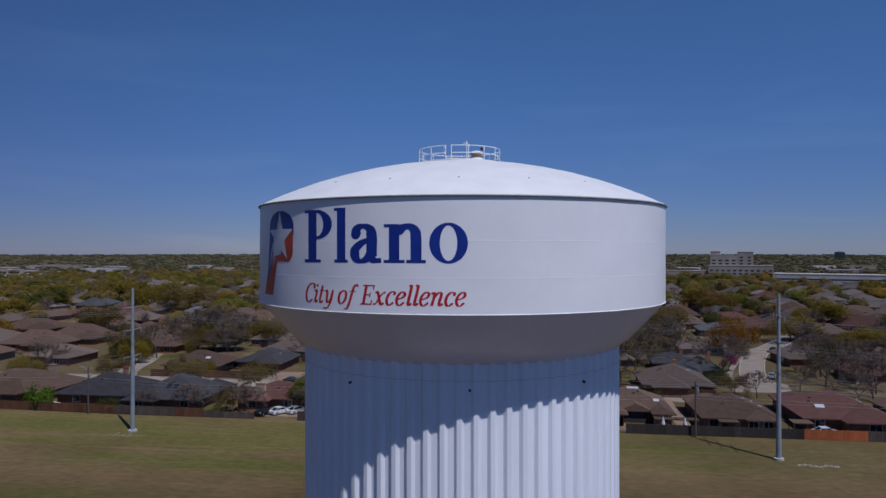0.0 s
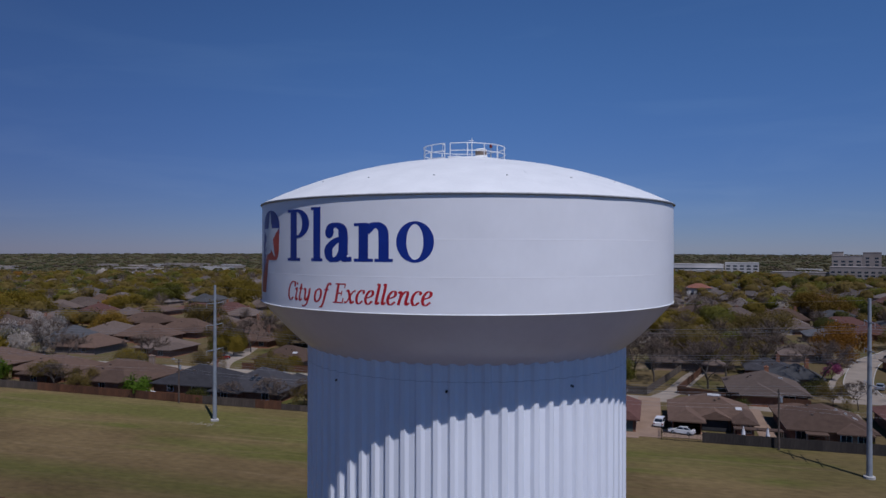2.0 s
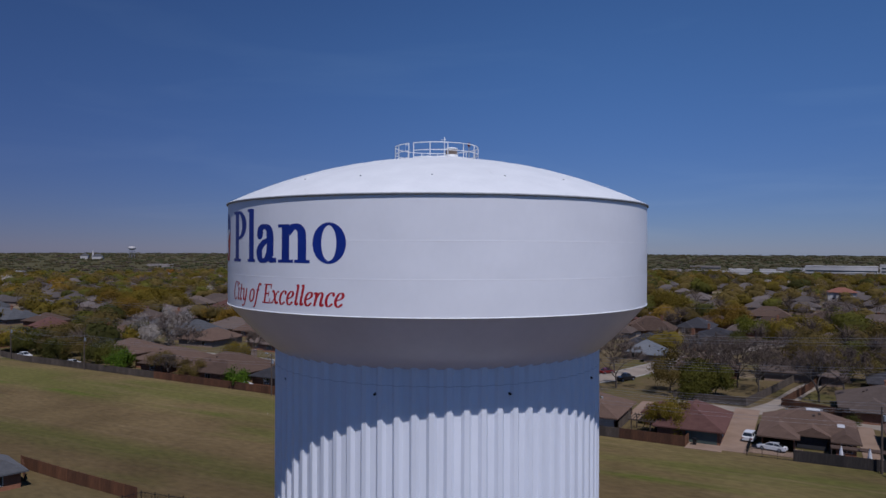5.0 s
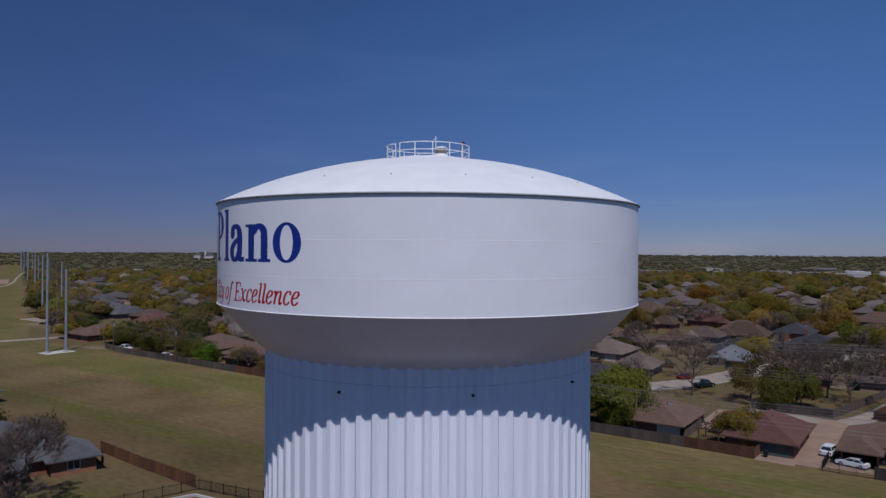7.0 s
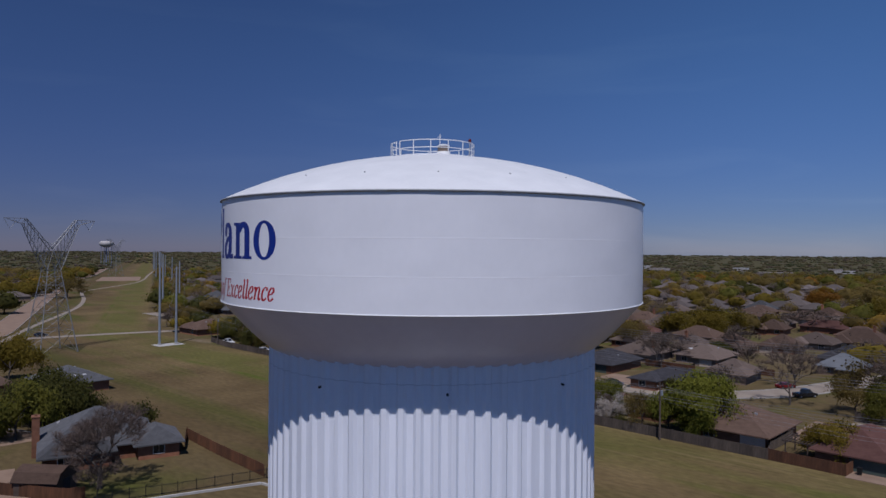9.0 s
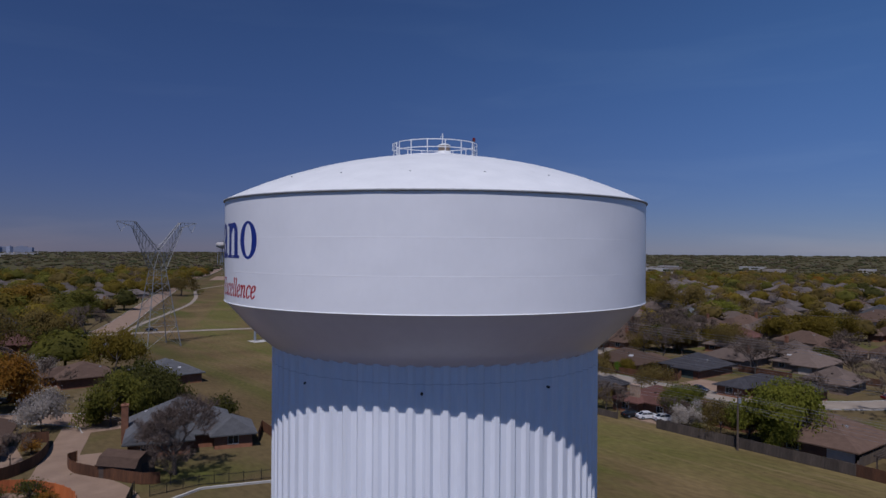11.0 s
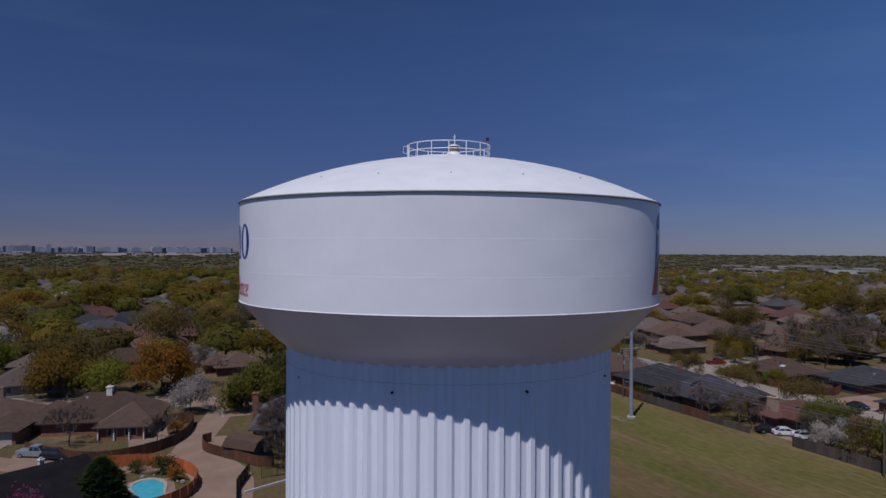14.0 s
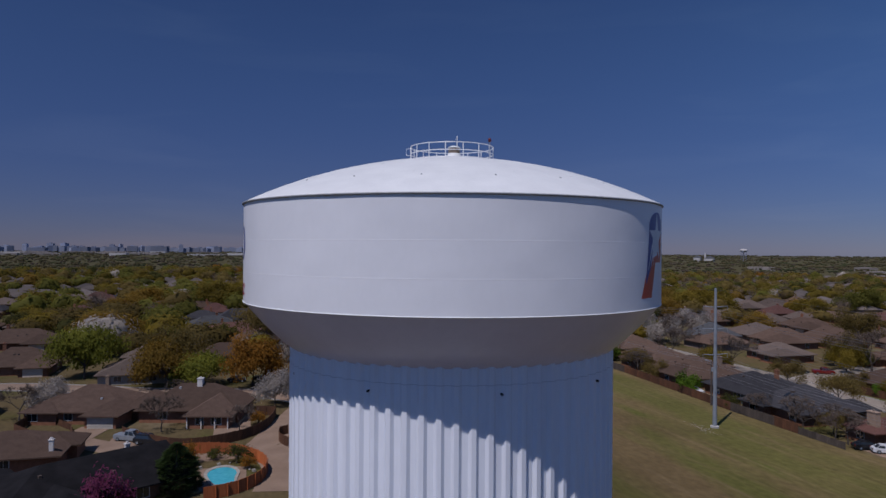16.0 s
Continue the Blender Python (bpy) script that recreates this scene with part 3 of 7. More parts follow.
def roman(letter):
    g = Glyph()
    if letter == "P":
        g.rect(0.11, 0.34, 0.0, 1.0).rect(0.0, 0.46, 0.0, 0.055).rect(0.0, 0.36, 0.945, 1.0)
        g.arc(0.34, 0.72, 0.40, 0.28, 0.18, 0.225, -90, 90)
    elif letter == "l":
        g.rect(0.06, 0.255, 0.0, 1.02).rect(0.0, 0.31, 0.0, 0.055).rect(-0.01, 0.10, 0.965, 1.02)
    elif letter == "a":
        g.pen([(0.12, 0.52), (0.17, 0.63), (0.29, 0.67), (0.42, 0.61), (0.46, 0.46), (0.46, 0.15), (0.51, 0.05), (0.65, 0.045)], 0.215, 0.085)
        g.pen([(0.43, 0.425), (0.25, 0.36), (0.115, 0.235), (0.125, 0.10), (0.22, 0.03), (0.35, 0.07), (0.45, 0.18)], 0.205, 0.075)
        g.blob(0.125, 0.53, 0.10)
    elif letter == "n":
        g.rect(0.10, 0.30, 0.0, 0.70).rect(0.0, 0.40, 0.0, 0.055).rect(0.0, 0.13, 0.645, 0.70)
        g.pen([(0.27, 0.555), (0.37, 0.635), (0.48, 0.655), (0.585, 0.58), (0.61, 0.42), (0.61, 0.0)], 0.20, 0.10).rect(0.43, 0.79, 0.0, 0.055)
    elif letter == "o":
        g.arc(0.345, 0.355, 0.345, 0.365, 0.155, 0.315)
    return g


def italic(letter):
    g, t, h = Glyph(), 0.13, 0.048
    if letter == "C":
        g.pen([(0.56, 0.74), (0.52, 0.95), (0.34, 0.99), (0.14, 0.82), (0.06, 0.48), (0.14, 0.12), (0.32, 0.01), (0.52, 0.16)], t, h).rect(0.535, 0.575, 0.70, 0.98)
    elif letter == "i":
        g.pen([(0.0, 0.58), (0.10, 0.66), (0.13, 0.5), (0.10, 0.14), (0.15, 0.02), (0.25, 0.12)], t, h).blob(0.11, 0.90, 0.065)
    elif letter == "t":
        g.pen([(0.14, 0.90), (0.12, 0.5), (0.10, 0.14), (0.17, 0.01), (0.30, 0.12)], t, h).rect(0.0, 0.30, 0.625, 0.67)
    elif letter == "y":
        g.pen([(0.0, 0.60), (0.09, 0.66), (0.14, 0.5), (0.16, 0.14), (0.26, 0.04), (0.40, 0.28), (0.44, 0.68)], t, h)
        g.pen([(0.44, 0.68), (0.43, 0.2), (0.32, -0.16), (0.14, -0.28), (0.03, -0.22)], t * 0.8, h)
    elif letter == "o":
        g.pen([(0.24, 0.68), (0.09, 0.54), (0.05, 0.28), (0.12, 0.06), (0.22, 0.01), (0.38, 0.14), (0.43, 0.42), (0.37, 0.62), (0.24, 0.68)], t, h)
    elif letter == "f":
        g.pen([(0.44, 0.90), (0.36, 0.99), (0.25, 0.88), (0.19, 0.5), (0.13, 0.0), (0.04, -0.24), (-0.08, -0.24)], t, h).rect(0.05, 0.36, 0.625, 0.67)
    elif letter == "E":
        g.rect(0.13, 0.265, 0.0, 1.0).rect(0.03, 0.60, 0.94, 1.0).rect(0.03, 0.60, 0.0, 0.06).rect(0.2, 0.46, 0.475, 0.535)
        g.rect(0.55, 0.605, 0.77, 1.0).rect(0.55, 0.61, 0.0, 0.25).rect(0.425, 0.475, 0.37, 0.63)
    elif letter == "x":
        g.pen([(0.02, 0.60), (0.11, 0.66), (0.20, 0.45), (0.28, 0.20), (0.37, 0.02), (0.48, 0.12)], t, h)
        g.pen([(0.46, 0.66), (0.36, 0.58), (0.24, 0.34), (0.12, 0.08), (0.02, 0.02)], t * 0.6, h).blob(0.45, 0.63, 0.05).blob(0.03, 0.05, 0.05)
    elif letter == "c":
        g.pen([(0.38, 0.54), (0.34, 0.66), (0.22, 0.67), (0.09, 0.52), (0.05, 0.26), (0.12, 0.05), (0.22, 0.01), (0.38, 0.15)], t, h).blob(0.37, 0.55, 0.055)
    elif letter == "e":
        g.pen([(0.08, 0.30), (0.30, 0.40), (0.37, 0.54), (0.30, 0.67), (0.18, 0.64), (0.07, 0.46), (0.05, 0.22), (0.13, 0.04), (0.24, 0.01), (0.40, 0.16)], t, h)
    elif letter == "l":
        g.pen([(0.02, 0.97), (0.12, 0.99), (0.12, 0.6), (0.10, 0.14), (0.15, 0.02), (0.25, 0.12)], t, h)
    elif letter == "n":
        g.pen([(0.0, 0.58), (0.09, 0.66), (0.13, 0.5), (0.09, 0.0)], t, h)
        g.pen([(0.11, 0.36), (0.22, 0.58), (0.34, 0.67), (0.42, 0.56), (0.39, 0.14), (0.45, 0.02), (0.55, 0.12)], t, h)
    return g


DEG = 180 / math.pi / SHELL_R
for letter, az in (("P", -122.7), ("l", -113.1), ("a", -108.8), ("n", -100.4), ("o", -90.2)):
    part("letter", roman(letter).shape(on_tank(az, 33.02, 2.88)), BLUE, tank, f"blue painted letter {letter}")
cursor = -122.75
for letter, adv in zip("City of Excellence", (0.62, 0.30, 0.36, 0.55, 0.24, 0.52, 0.42, 0.25, 0.68, 0.55, 0.46, 0.48, 0.29, 0.29, 0.48, 0.60, 0.46, 0.48)):
    if letter != " ":
        part("letter", italic(letter).shape(on_tank(cursor, 30.82, 1.04, 1.20, 0.20)), RED, tank, f"red italic painted letter {letter}")
    cursor += adv * 1.20 * 1.005 * DEG


def emblem(start):
    """A stylised banner: blue arch and stripes, white star, red bowl and leg. Units: degrees of azimuth and metres of height."""
    def place(x, y, lift):
        a = radians(start + x)
        r = dent(a, SHELL_R, y) + lift
        return (r * math.cos(a), r * math.sin(a), y)

    def fill(name, left, right, mat, lift, label):
        g = Glyph()
        g.polys.append((left, right))
        part(name, g.shape(place, lift, 14), mat, tank, label)

    n = 24
    arch_l, arch_r = [], []
    for i in range(n + 1):
        z = 34.55 + 1.42 * i / n
        w = 6.6 * math.sqrt(max(0.0, 1 - max(0.0, (z - 35.0) / 0.98) ** 2.2))
        arch_l.append((11.0 - w, z)), arch_r.append((11.0 + w, z))
    fill("emblem_arch", arch_l, arch_r, BLUE, 0.007, "dark blue painted arch")
    bowl_l, bowl_r, blue_l, blue_r = [], [], [], []
    for i in range(n + 1):
        z = 33.02 + 1.75 * i / n
        bowl_r.append((17.35 * (1 - 0.10 * max(0.0, (33.7 - z) / 0.7) ** 2.2), z))
        bowl_l.append((9.5 if z < 33.4 else 11.6, z))
        z2 = 31.85 + 2.75 * i / n
        blue_l.append((4.35 - 1.7 * (34.6 - z2) / 2.75, z2)), blue_r.append((6.4 + 0.9 * (z2 - 31.85) / 2.75 - 3.4 * max(0, (33.0 - z2)) / 1.15, z2))
    fill("emblem_bowl", bowl_l, bowl_r, LOGORED, 0.007, "orange red painted bowl")
    fill("emblem_stripe", blue_l, blue_r, BLUE, 0.0082, "dark blue painted stripe")
    leg_l = [(0.0 + 4.9 * i / n, 31.0 + 2.35 * i / n) for i in range(n + 1)]
    leg_r = [(6.7 + 3.4 * i / n, 31.0 + 2.35 * i / n) for i in range(n + 1)]
    fill("emblem_leg", leg_l, leg_r, LOGORED, 0.0076, "orange red painted leg")
    # five-pointed star with streaming tail
    cx, cz = 10.9, 34.42
    pts = []
    for i in range(10):
        rr = 1.0 if i % 2 == 0 else 0.40
        a = radians(90 + 36 * i)
        pts.append((cx + 6.6 * rr * math.cos(a), cz + 1.52 * rr * math.sin(a)))
    for i in range(10):
        p, q = pts[i], pts[(i + 1) % 10]
        m = 6
        fill("emblem_star", [(cx + (p[0] - cx) * t / m, cz + (p[1] - cz) * t / m) for t in range(m + 1)], [(cx + (q[0] - cx) * t / m, cz + (q[1] - cz) * t / m) for t in range(m + 1)], ROOFWHITE, 0.011, "white painted star point")
    for k in range(3):
        x0 = 6.0 + 1.45 * k
        fill("emblem_ray", [(x0 + (2.6 - 0.2 * k) * t / 8 - 2.0 + 0.2 * k, 32.6 + 0.12 * k + 1.5 * t / 8) for t in range(9)],
             [(x0 + (3.3 - 0.2 * k) * t / 8 - 1.8 + 0.2 * k, 32.6 + 0.12 * k + 1.5 * t / 8) for t in range(9)], ROOFWHITE, 0.0095, "white painted ray")


emblem(-144.8)
emblem(35.1)


# ---- roads, drives and paths ----
def strip(name, pts, width, mat, label, category, lift=0.05, kerb=False, steps=5):
    """A paved ribbon along a line, with a thickness and, for streets, raised kerbs."""
    line = smooth_path([(x, y, 0) for x, y in pts], steps)
    s, kl = Shape(), Shape()
    for i, p in enumerate(line):
        d = (line[min(i + 1, len(line) - 1)] - line[max(i - 1, 0)]).normalized()
        nrm = Vector((-d.y, d.x, 0))
        z = ground_height(p.x, p.y)
        for o, dz in ((-width / 2 - 0.05, -0.05), (-width / 2, lift), (width / 2, lift), (width / 2 + 0.05, -0.05)):
            q = p + nrm * o
            s.v.append((q.x, q.y, z + dz))
        if kerb:
            for o in (-width / 2 - 0.18, -width / 2 - 0.002, width / 2 + 0.002, width / 2 + 0.18):
                q = p + nrm * o
                kl.v += [(q.x, q.y, z - 0.02), (q.x, q.y, z + lift + 0.14)]
    for i in range(len(line) - 1):
        for j in range(3):
            a = i * 4 + j
            s.f.append((a, a + 1, a + 5, a + 4))
        if kerb:
            for j in (0, 4):
                a = i * 8 + j
                kl.f += [(a + 1, a + 3, a + 11, a + 9), (a, a + 8, a + 9, a + 1), (a + 2, a + 3, a + 11, a + 10)]
    ob = solid(name, s, mat, label, category, kind="structure")
    if kerb:
        part("kerb", kl, KERB, ob, "raised concrete kerb")
    return ob


def slab(name, x0, x1, y0, y1, mat, label, lift=0.07, turn=0.0):
    cx, cy = (x0 + x1) / 2, (y0 + y1) / 2
    s = Shape().box(x0 - cx, x1 - cx, y0 - cy, y1 - cy, -0.1, lift)
    return solid(name, s, mat, label, "paving", kind="structure", at=pose(cx, cy, 0, 0, 0, turn))


street = "pale concrete residential street with kerbs"
strip("road", [(-330, 172), (-220, 171), (-120, 171), (-88, 170), (-62, 170), (-44, 175), (-29, 192), (-18, 225), (-4, 262), (14, 300)], 8.0, CONCRETE, street, "road", kerb=True)
strip("road", [(-140, -320), (-146, -60), (-148, -25), (-142, -5), (-134, 12), (-130, 28), (-123, 43), (-113.5, 51), (-106, 51.5)], 8.5, DRIVE, street, "road", kerb=True)
strip("road", [(-110, 173), (-115.5, 184), (-120, 200), (-130, 226), (-138, 250)], 8.0, CONCRETE, street, "road", 0.045)
strip("road", [(55, 186), (58, 205), (69, 240), (80, 260), (102, 300), (120, 330)], 6.4, CONCRETE, street, "road", kerb=True)
strip("road", [(-263, 60), (-259, 91), (-252, 125), (-243, 158), (-238, 200)], 5.2, CONCRETE, "narrow concrete road crossing the grass easement", "road", 0.052)
strip("road", [(-268, 84), (-292, 95.5), (-419, 143.8), (-684, 247.8), (-890, 344), (-1150, 455)], 10.0, DRIVE, street, "road", 0.06, kerb=True)
strip("path", [(-249, 84), (-296, 107), (-340, 131), (-392, 158), (-450, 181), (-506, 199), (-539, 213), (-590, 253), (-647, 296), (-720, 335), (-818, 381), (-1000, 470)], 2.3, CONCRETE, "winding concrete footpath through the grass", "path", 0.045)
slab("court", -790, -685, 296, 336, DRIVE, "pale paved court beyond the easement", 0.06, -23.7)
strip("alley", [(-9, 170), (4, 169), (20, 167.5), (34, 164.5), (48, 163)], 5.0, CONCRETE, "concrete rear alley between houses", "alley", 0.055)
strip("alley", [(9, 170), (13, 180), (17.5, 200), (24, 222)], 4.5, CONCRETE, "concrete side alley between fences", "alley", 0.048)
strip("alley", [(-112, 47.5), (-101, 44.2), (-90, 40.6), (-80, 37.0), (-77.5, 30), (-79, 23.5), (-84, 16.5), (-93, 6.5)], 5.2, DRIVE, "curving concrete alley behind the houses", "alley", 0.056)
strip("alley", [(-80, 38), (-74, 41.5), (-67, 42.5), (-58, 41.0)], 8.5, DRIVE, "wide concrete alley turning bay", "alley", 0.049)
strip("pavement", [(49.5, 178), (49.0, 190), (52.5, 206), (61, 228), (68, 244), (79, 262)], 1.5, CONCRETE, "narrow pale concrete footpath", "pavement", 0.06)
bulb = Shape().lathe([(5.4, -0.05), (5.3, 0.058), (0.02, 0.058)], 40)
solid("road", bulb, CONCRETE, "round concrete turning head of the street", "road", kind="structure", at=pose(56, 186, 0))
slab("drive", 4.6, 9.4, 134.5, 170, DRIVE, "pink concrete driveway", 0.075)
slab("drive", -0.5, 5.4, 133.2, 137.6, DRIVE, "pink concrete drive apron", 0.085)
slab("drive", 9.5, 17.5, 135.5, 141, DRIVE, "pink concrete parking pad", 0.065)
slab("drive", 26.3, 29.3, 137, 164, DRIVE, "pink concrete driveway strip", 0.075)
slab("drive", -14.5, -6, 150, 168, DRIVE, "pink concrete driveway", 0.075)
slab("drive", -57, -45.5, 137, 141, DRIVE, "concrete parking pad behind the house", 0.065)
slab("drive", -71, -60, 174.5, 187, DRIVE, "concrete drive", 0.075)
slab("drive", -102.0, -91.5, 4.6, 10.4, DRIVE, "pink concrete driveway", 0.082, -15)
slab("drive", -93, -83.5, 13, 20, DRIVE, "pale concrete parking pad", 0.066)
slab("drive", -92, -82, 41, 46.5, DRIVE, "tan bare earth yard", 0.045, -15)
slab("patio", 16, 27, 135, 139.5, DRIVE, "concrete patio", 0.09)
slab("patio", 31, 44, 135.5, 139.5, DRIVE, "concrete patio", 0.09)
slab("patio", -104, -90, 30, 36.5, DRIVE, "concrete patio", 0.08)
slab("patio", 46, 60, 176, 181, CONCRETE, "pale concrete driveway", 0.07)


# ---- fences ----
def board_panel(length, height):
    """One panel of upright boards, grooved between boards and of slightly uneven height."""
    s, k = Shape(), max(4, int(length / 0.16))
    rnd = random.Random(int(length * 1000) + 7)
    cols = []
    for i in range(k):
        x0, x1, h = length * i / k, length * (i + 1) / k, height + rnd.uniform(-0.04, 0.04)
        cols += [(x0 + 0.012, -0.016, h), (x1 - 0.012, -0.016, h), (x1, 0.006, h - 0.03)]
    n = len(cols)
    for y_off in (0, 1):
        for x, y, h in cols:
            yy = 0.03 if y_off else y
            s.v += [(x, yy, 0.04), (x, yy, h)]
    for i in range(n - 1):
        a, b = 2 * i, 2 * (n + i)
        s.f += [(a, a + 2, a + 3, a + 1), (b, b + 1, b + 3, b + 2), (a + 1, a + 3, b + 3, b + 1)]
    s.f += [(0, 1, 2 * n + 1, 2 * n), (2 * n - 2, 4 * n - 2, 4 * n - 1, 2 * n - 1)]
    return s


PANELS = {}


def fence(pts, mat, label, height=1.85, steps=1, panel=2.4):
    line = [Vector((x, y, 0)) for x, y in pts] if steps == 1 else smooth_path([(x, y, 0) for x, y in pts], steps)
    root = thing("fence", label, "fence", group="garden fences", at=pose(line[0].x, line[0].y, 0))
    post = None
    for a, b in zip(line, line[1:]):
        d = b - a
        k = max(1, round(d.length / panel))
        ln = round(d.length / k, 2)
        key = (ln, height, mat.name)
        if key not in PANELS:
            PANELS[key] = board_panel(ln, height).mesh("panel", mat)
        ang = math.atan2(d.y, d.x)
        for i in range(k):
            p = a + d * (i / k) - line[0]
            ob = part("panel", PANELS[key], mat, root)
            ob.matrix_basis = pose(p.x, p.y, 0, 0, 0, math.degrees(ang))
            post = post or Shape().box(-0.05, 0.05, 0.08, 0.18, -0.05, height + 0.06).mesh("post", mat)
            ob = part("post", post, mat, root)
            ob.matrix_basis = pose(p.x, p.y, 0, 0, 0, math.degrees(ang))
    return root


def iron_fence(pts, label, height=1.5):
    root = thing("iron_fence", label, "fence", at=pose(pts[0][0], pts[0][1], 0))
    bar = None
    for (ax, ay), (bx_, by_) in zip(pts, pts[1:]):
        d = Vector((bx_ - ax, by_ - ay, 0))
        k = max(1, round(d.length / 2.4))
        for i in range(k):
            p = Vector((ax - pts[0][0], ay - pts[0][1], 0)) + d * (i / k)
            ln = d.length / k
            turn = math.degrees(math.atan2(d.y, d.x))
            place = pose(p.x, p.y, 0, 0, 0, turn)
            for z in (0.15, height - 0.2):
                ob = part("rail", Shape().box(0, ln, -0.02, 0.02, z, z + 0.05), IRON, root)
                ob.matrix_basis = place
            for j in range(1, 16):
                bar = bar or Shape().box(-0.01, 0.01, -0.01, 0.01, 0.06, height).mesh("bar", IRON)
                ob = part("bar", bar, IRON, root)
                ob.matrix_basis = place @ pose(ln * j / 16, 0, 0)
            ob = part("post", Shape().box(-0.04, 0.04, -0.04, 0.04, -0.05, height + 0.12), IRON, root)
            ob.matrix_basis = pose(p.x, p.y, 0)
    return root


FY = 134.3
brown_l, grey_l = "brown stained cedar board fence", "weathered grey board fence"
fence([(-230, 152), (-221, 148), (-205, 139.5), (-190, 137), (-160, 136.6), (-133, 136)], FENCEGREY, "weathered grey rail fence along the easement")
fence([(-133, 136), (-110, 135.2), (-86, FY)], FENCEBROWN, brown_l)
fence([(-86, FY), (-73, FY)], FENCEGREY, grey_l)
fence([(-73, FY), (-66.8, FY)], FENCEBROWN, brown_l)
fence([(-66.8, FY), (-56, FY)], FENCEGREY, "old grey board fence with a gap", 1.3)
fence([(-47, FY), (-11.9, FY)], FENCEGREY, "dark grey weathered board fence along the easement")
fence([(-11.9, FY), (-0.5, FY - 0.3), (-0.3, 137.0)], FENCEBROWN, brown_l)
fence([(-13.3, 140.5), (-13.2, 150.3)], FENCEGREY, grey_l)
fence([(-11.9, FY), (-13.3, 140.5)], FENCEGREY, grey_l)
iron_fence([(9.3, 133.4), (16.2, 133.4)], "thin dark metal mesh fence")
iron_fence([(9.3, 133.4), (9.4, 141)], "thin dark metal mesh fence")
fence([(16.2, 133.5), (47, 133.6)], FENCEBLACK, "nearly black weathered board fence")
fence([(47, 133.6), (57.6, 133.7)], FENCEORANGE, "orange brown cedar board fence")
fence([(57.6, 133.7), (82, 133.8)], FENCEGREY, grey_l)
fence([(13.4, 176.5), (25, 170.5), (40, 168)], FENCEBROWN, brown_l)
fence([(13.4, 176.5), (19, 200), (22, 215)], FENCEBROWN, brown_l)
fence([(-9, 173.5), (6.5, 173)], FENCEGREY, grey_l, 1.9)
fence([(6.5, 173), (12, 195), (16, 212)], FENCEGREY, grey_l, 1.9)
fence([(-103, 176.2), (-76, 176.4), (-73.4, 180.5), (-78, 190)], FENCEBROWN, brown_l)
fence([(-71.5, 206), (-56, 205)], FENCEBROWN, brown_l)
fence([(-54, 214), (-38, 214)], FENCEBROWN, brown_l)
fence([(-89.5, 74), (-77, 73), (-61.5, 72.3)], FENCEBROWN, brown_l)
fence([(-89.5, 74), (-82.5, 70.3)], FENCEBROWN, brown_l)
fence([(-93.5, 14.5), (-85.8, 21.0), (-82.8, 25.5), (-83.4, 30), (-86.5, 35.1), (-91, 38.3), (-97.1, 40.4), (-103.6, 41.4)], FENCEBROWN, brown_l, steps=2)
fence([(-103.6, 41.4), (-105, 37.5)], FENCEBROWN, brown_l)
fence([(-87.7, 41.6), (-84.6, 41.3), (-81.3, 42.1), (-76, 45.3), (-71.3, 48.2), (-70.2, 50.5)], FENCEBROWN, brown_l, 1.7, steps=2)
fence([(-88.6, 43.0), (-87.7, 41.6)], FENCEBROWN, brown_l, 1.7)
fence([(-67.5, 46.2), (-61, 43.6), (-52, 42.4)], IRON, "black board fence beside the alley", 1.8)
fence([(-79.4, 25.5), (-79.3, 30.0), (-77.3, 34.3), (-73.0, 37.6), (-68.0, 39.0), (-62.5, 38.0), (-58.6, 35.0), (-56.6, 30.6)], FENCEORANGE, "orange cedar board fence curving round a swimming pool", 1.85, 3)
fence([(-79.4, 25.5), (-73, 22.8)], FENCEORANGE, "orange cedar board fence")
fence([(-107, -4), (-100, -4.5), (-92, 1.5), (-88.5, 4.6)], FENCEBROWN, brown_l)
fence([(-110, -2), (-100.5, 4.6), (-95, 6.2)], FENCEBROWN, brown_l, 1.2)
iron_fence([(-65.5, 47.8), (-66, 54.6), (-63.9, 60.3), (-60.6, 72.2)], "black iron picket fence round the tower site")
iron_fence([(-60.6, 72.2), (-51.9, 73.7), (-40, 76)], "black iron picket fence round the tower site")
kerb_line = Shape()
for (ax, ay), (bx_, by_) in zip([(-60, 44.5), (-64.3, 54.3), (-62.4, 60.3), (-58.9, 70.3)], [(-64.3, 54.3), (-62.4, 60.3), (-58.9, 70.3), (-50, 71.6)]):
    d = Vector((bx_ - ax, by_ - ay, 0))
    kerb_line.box(0, d.length, -0.15, 0.15, -0.1, 0.3, pose(ax, ay, 0, 0, 0, math.degrees(math.atan2(d.y, d.x))))
solid("kerb", kerb_line, KERB, "pale concrete edging kerb round the tower lawn", "kerb", kind="structure")


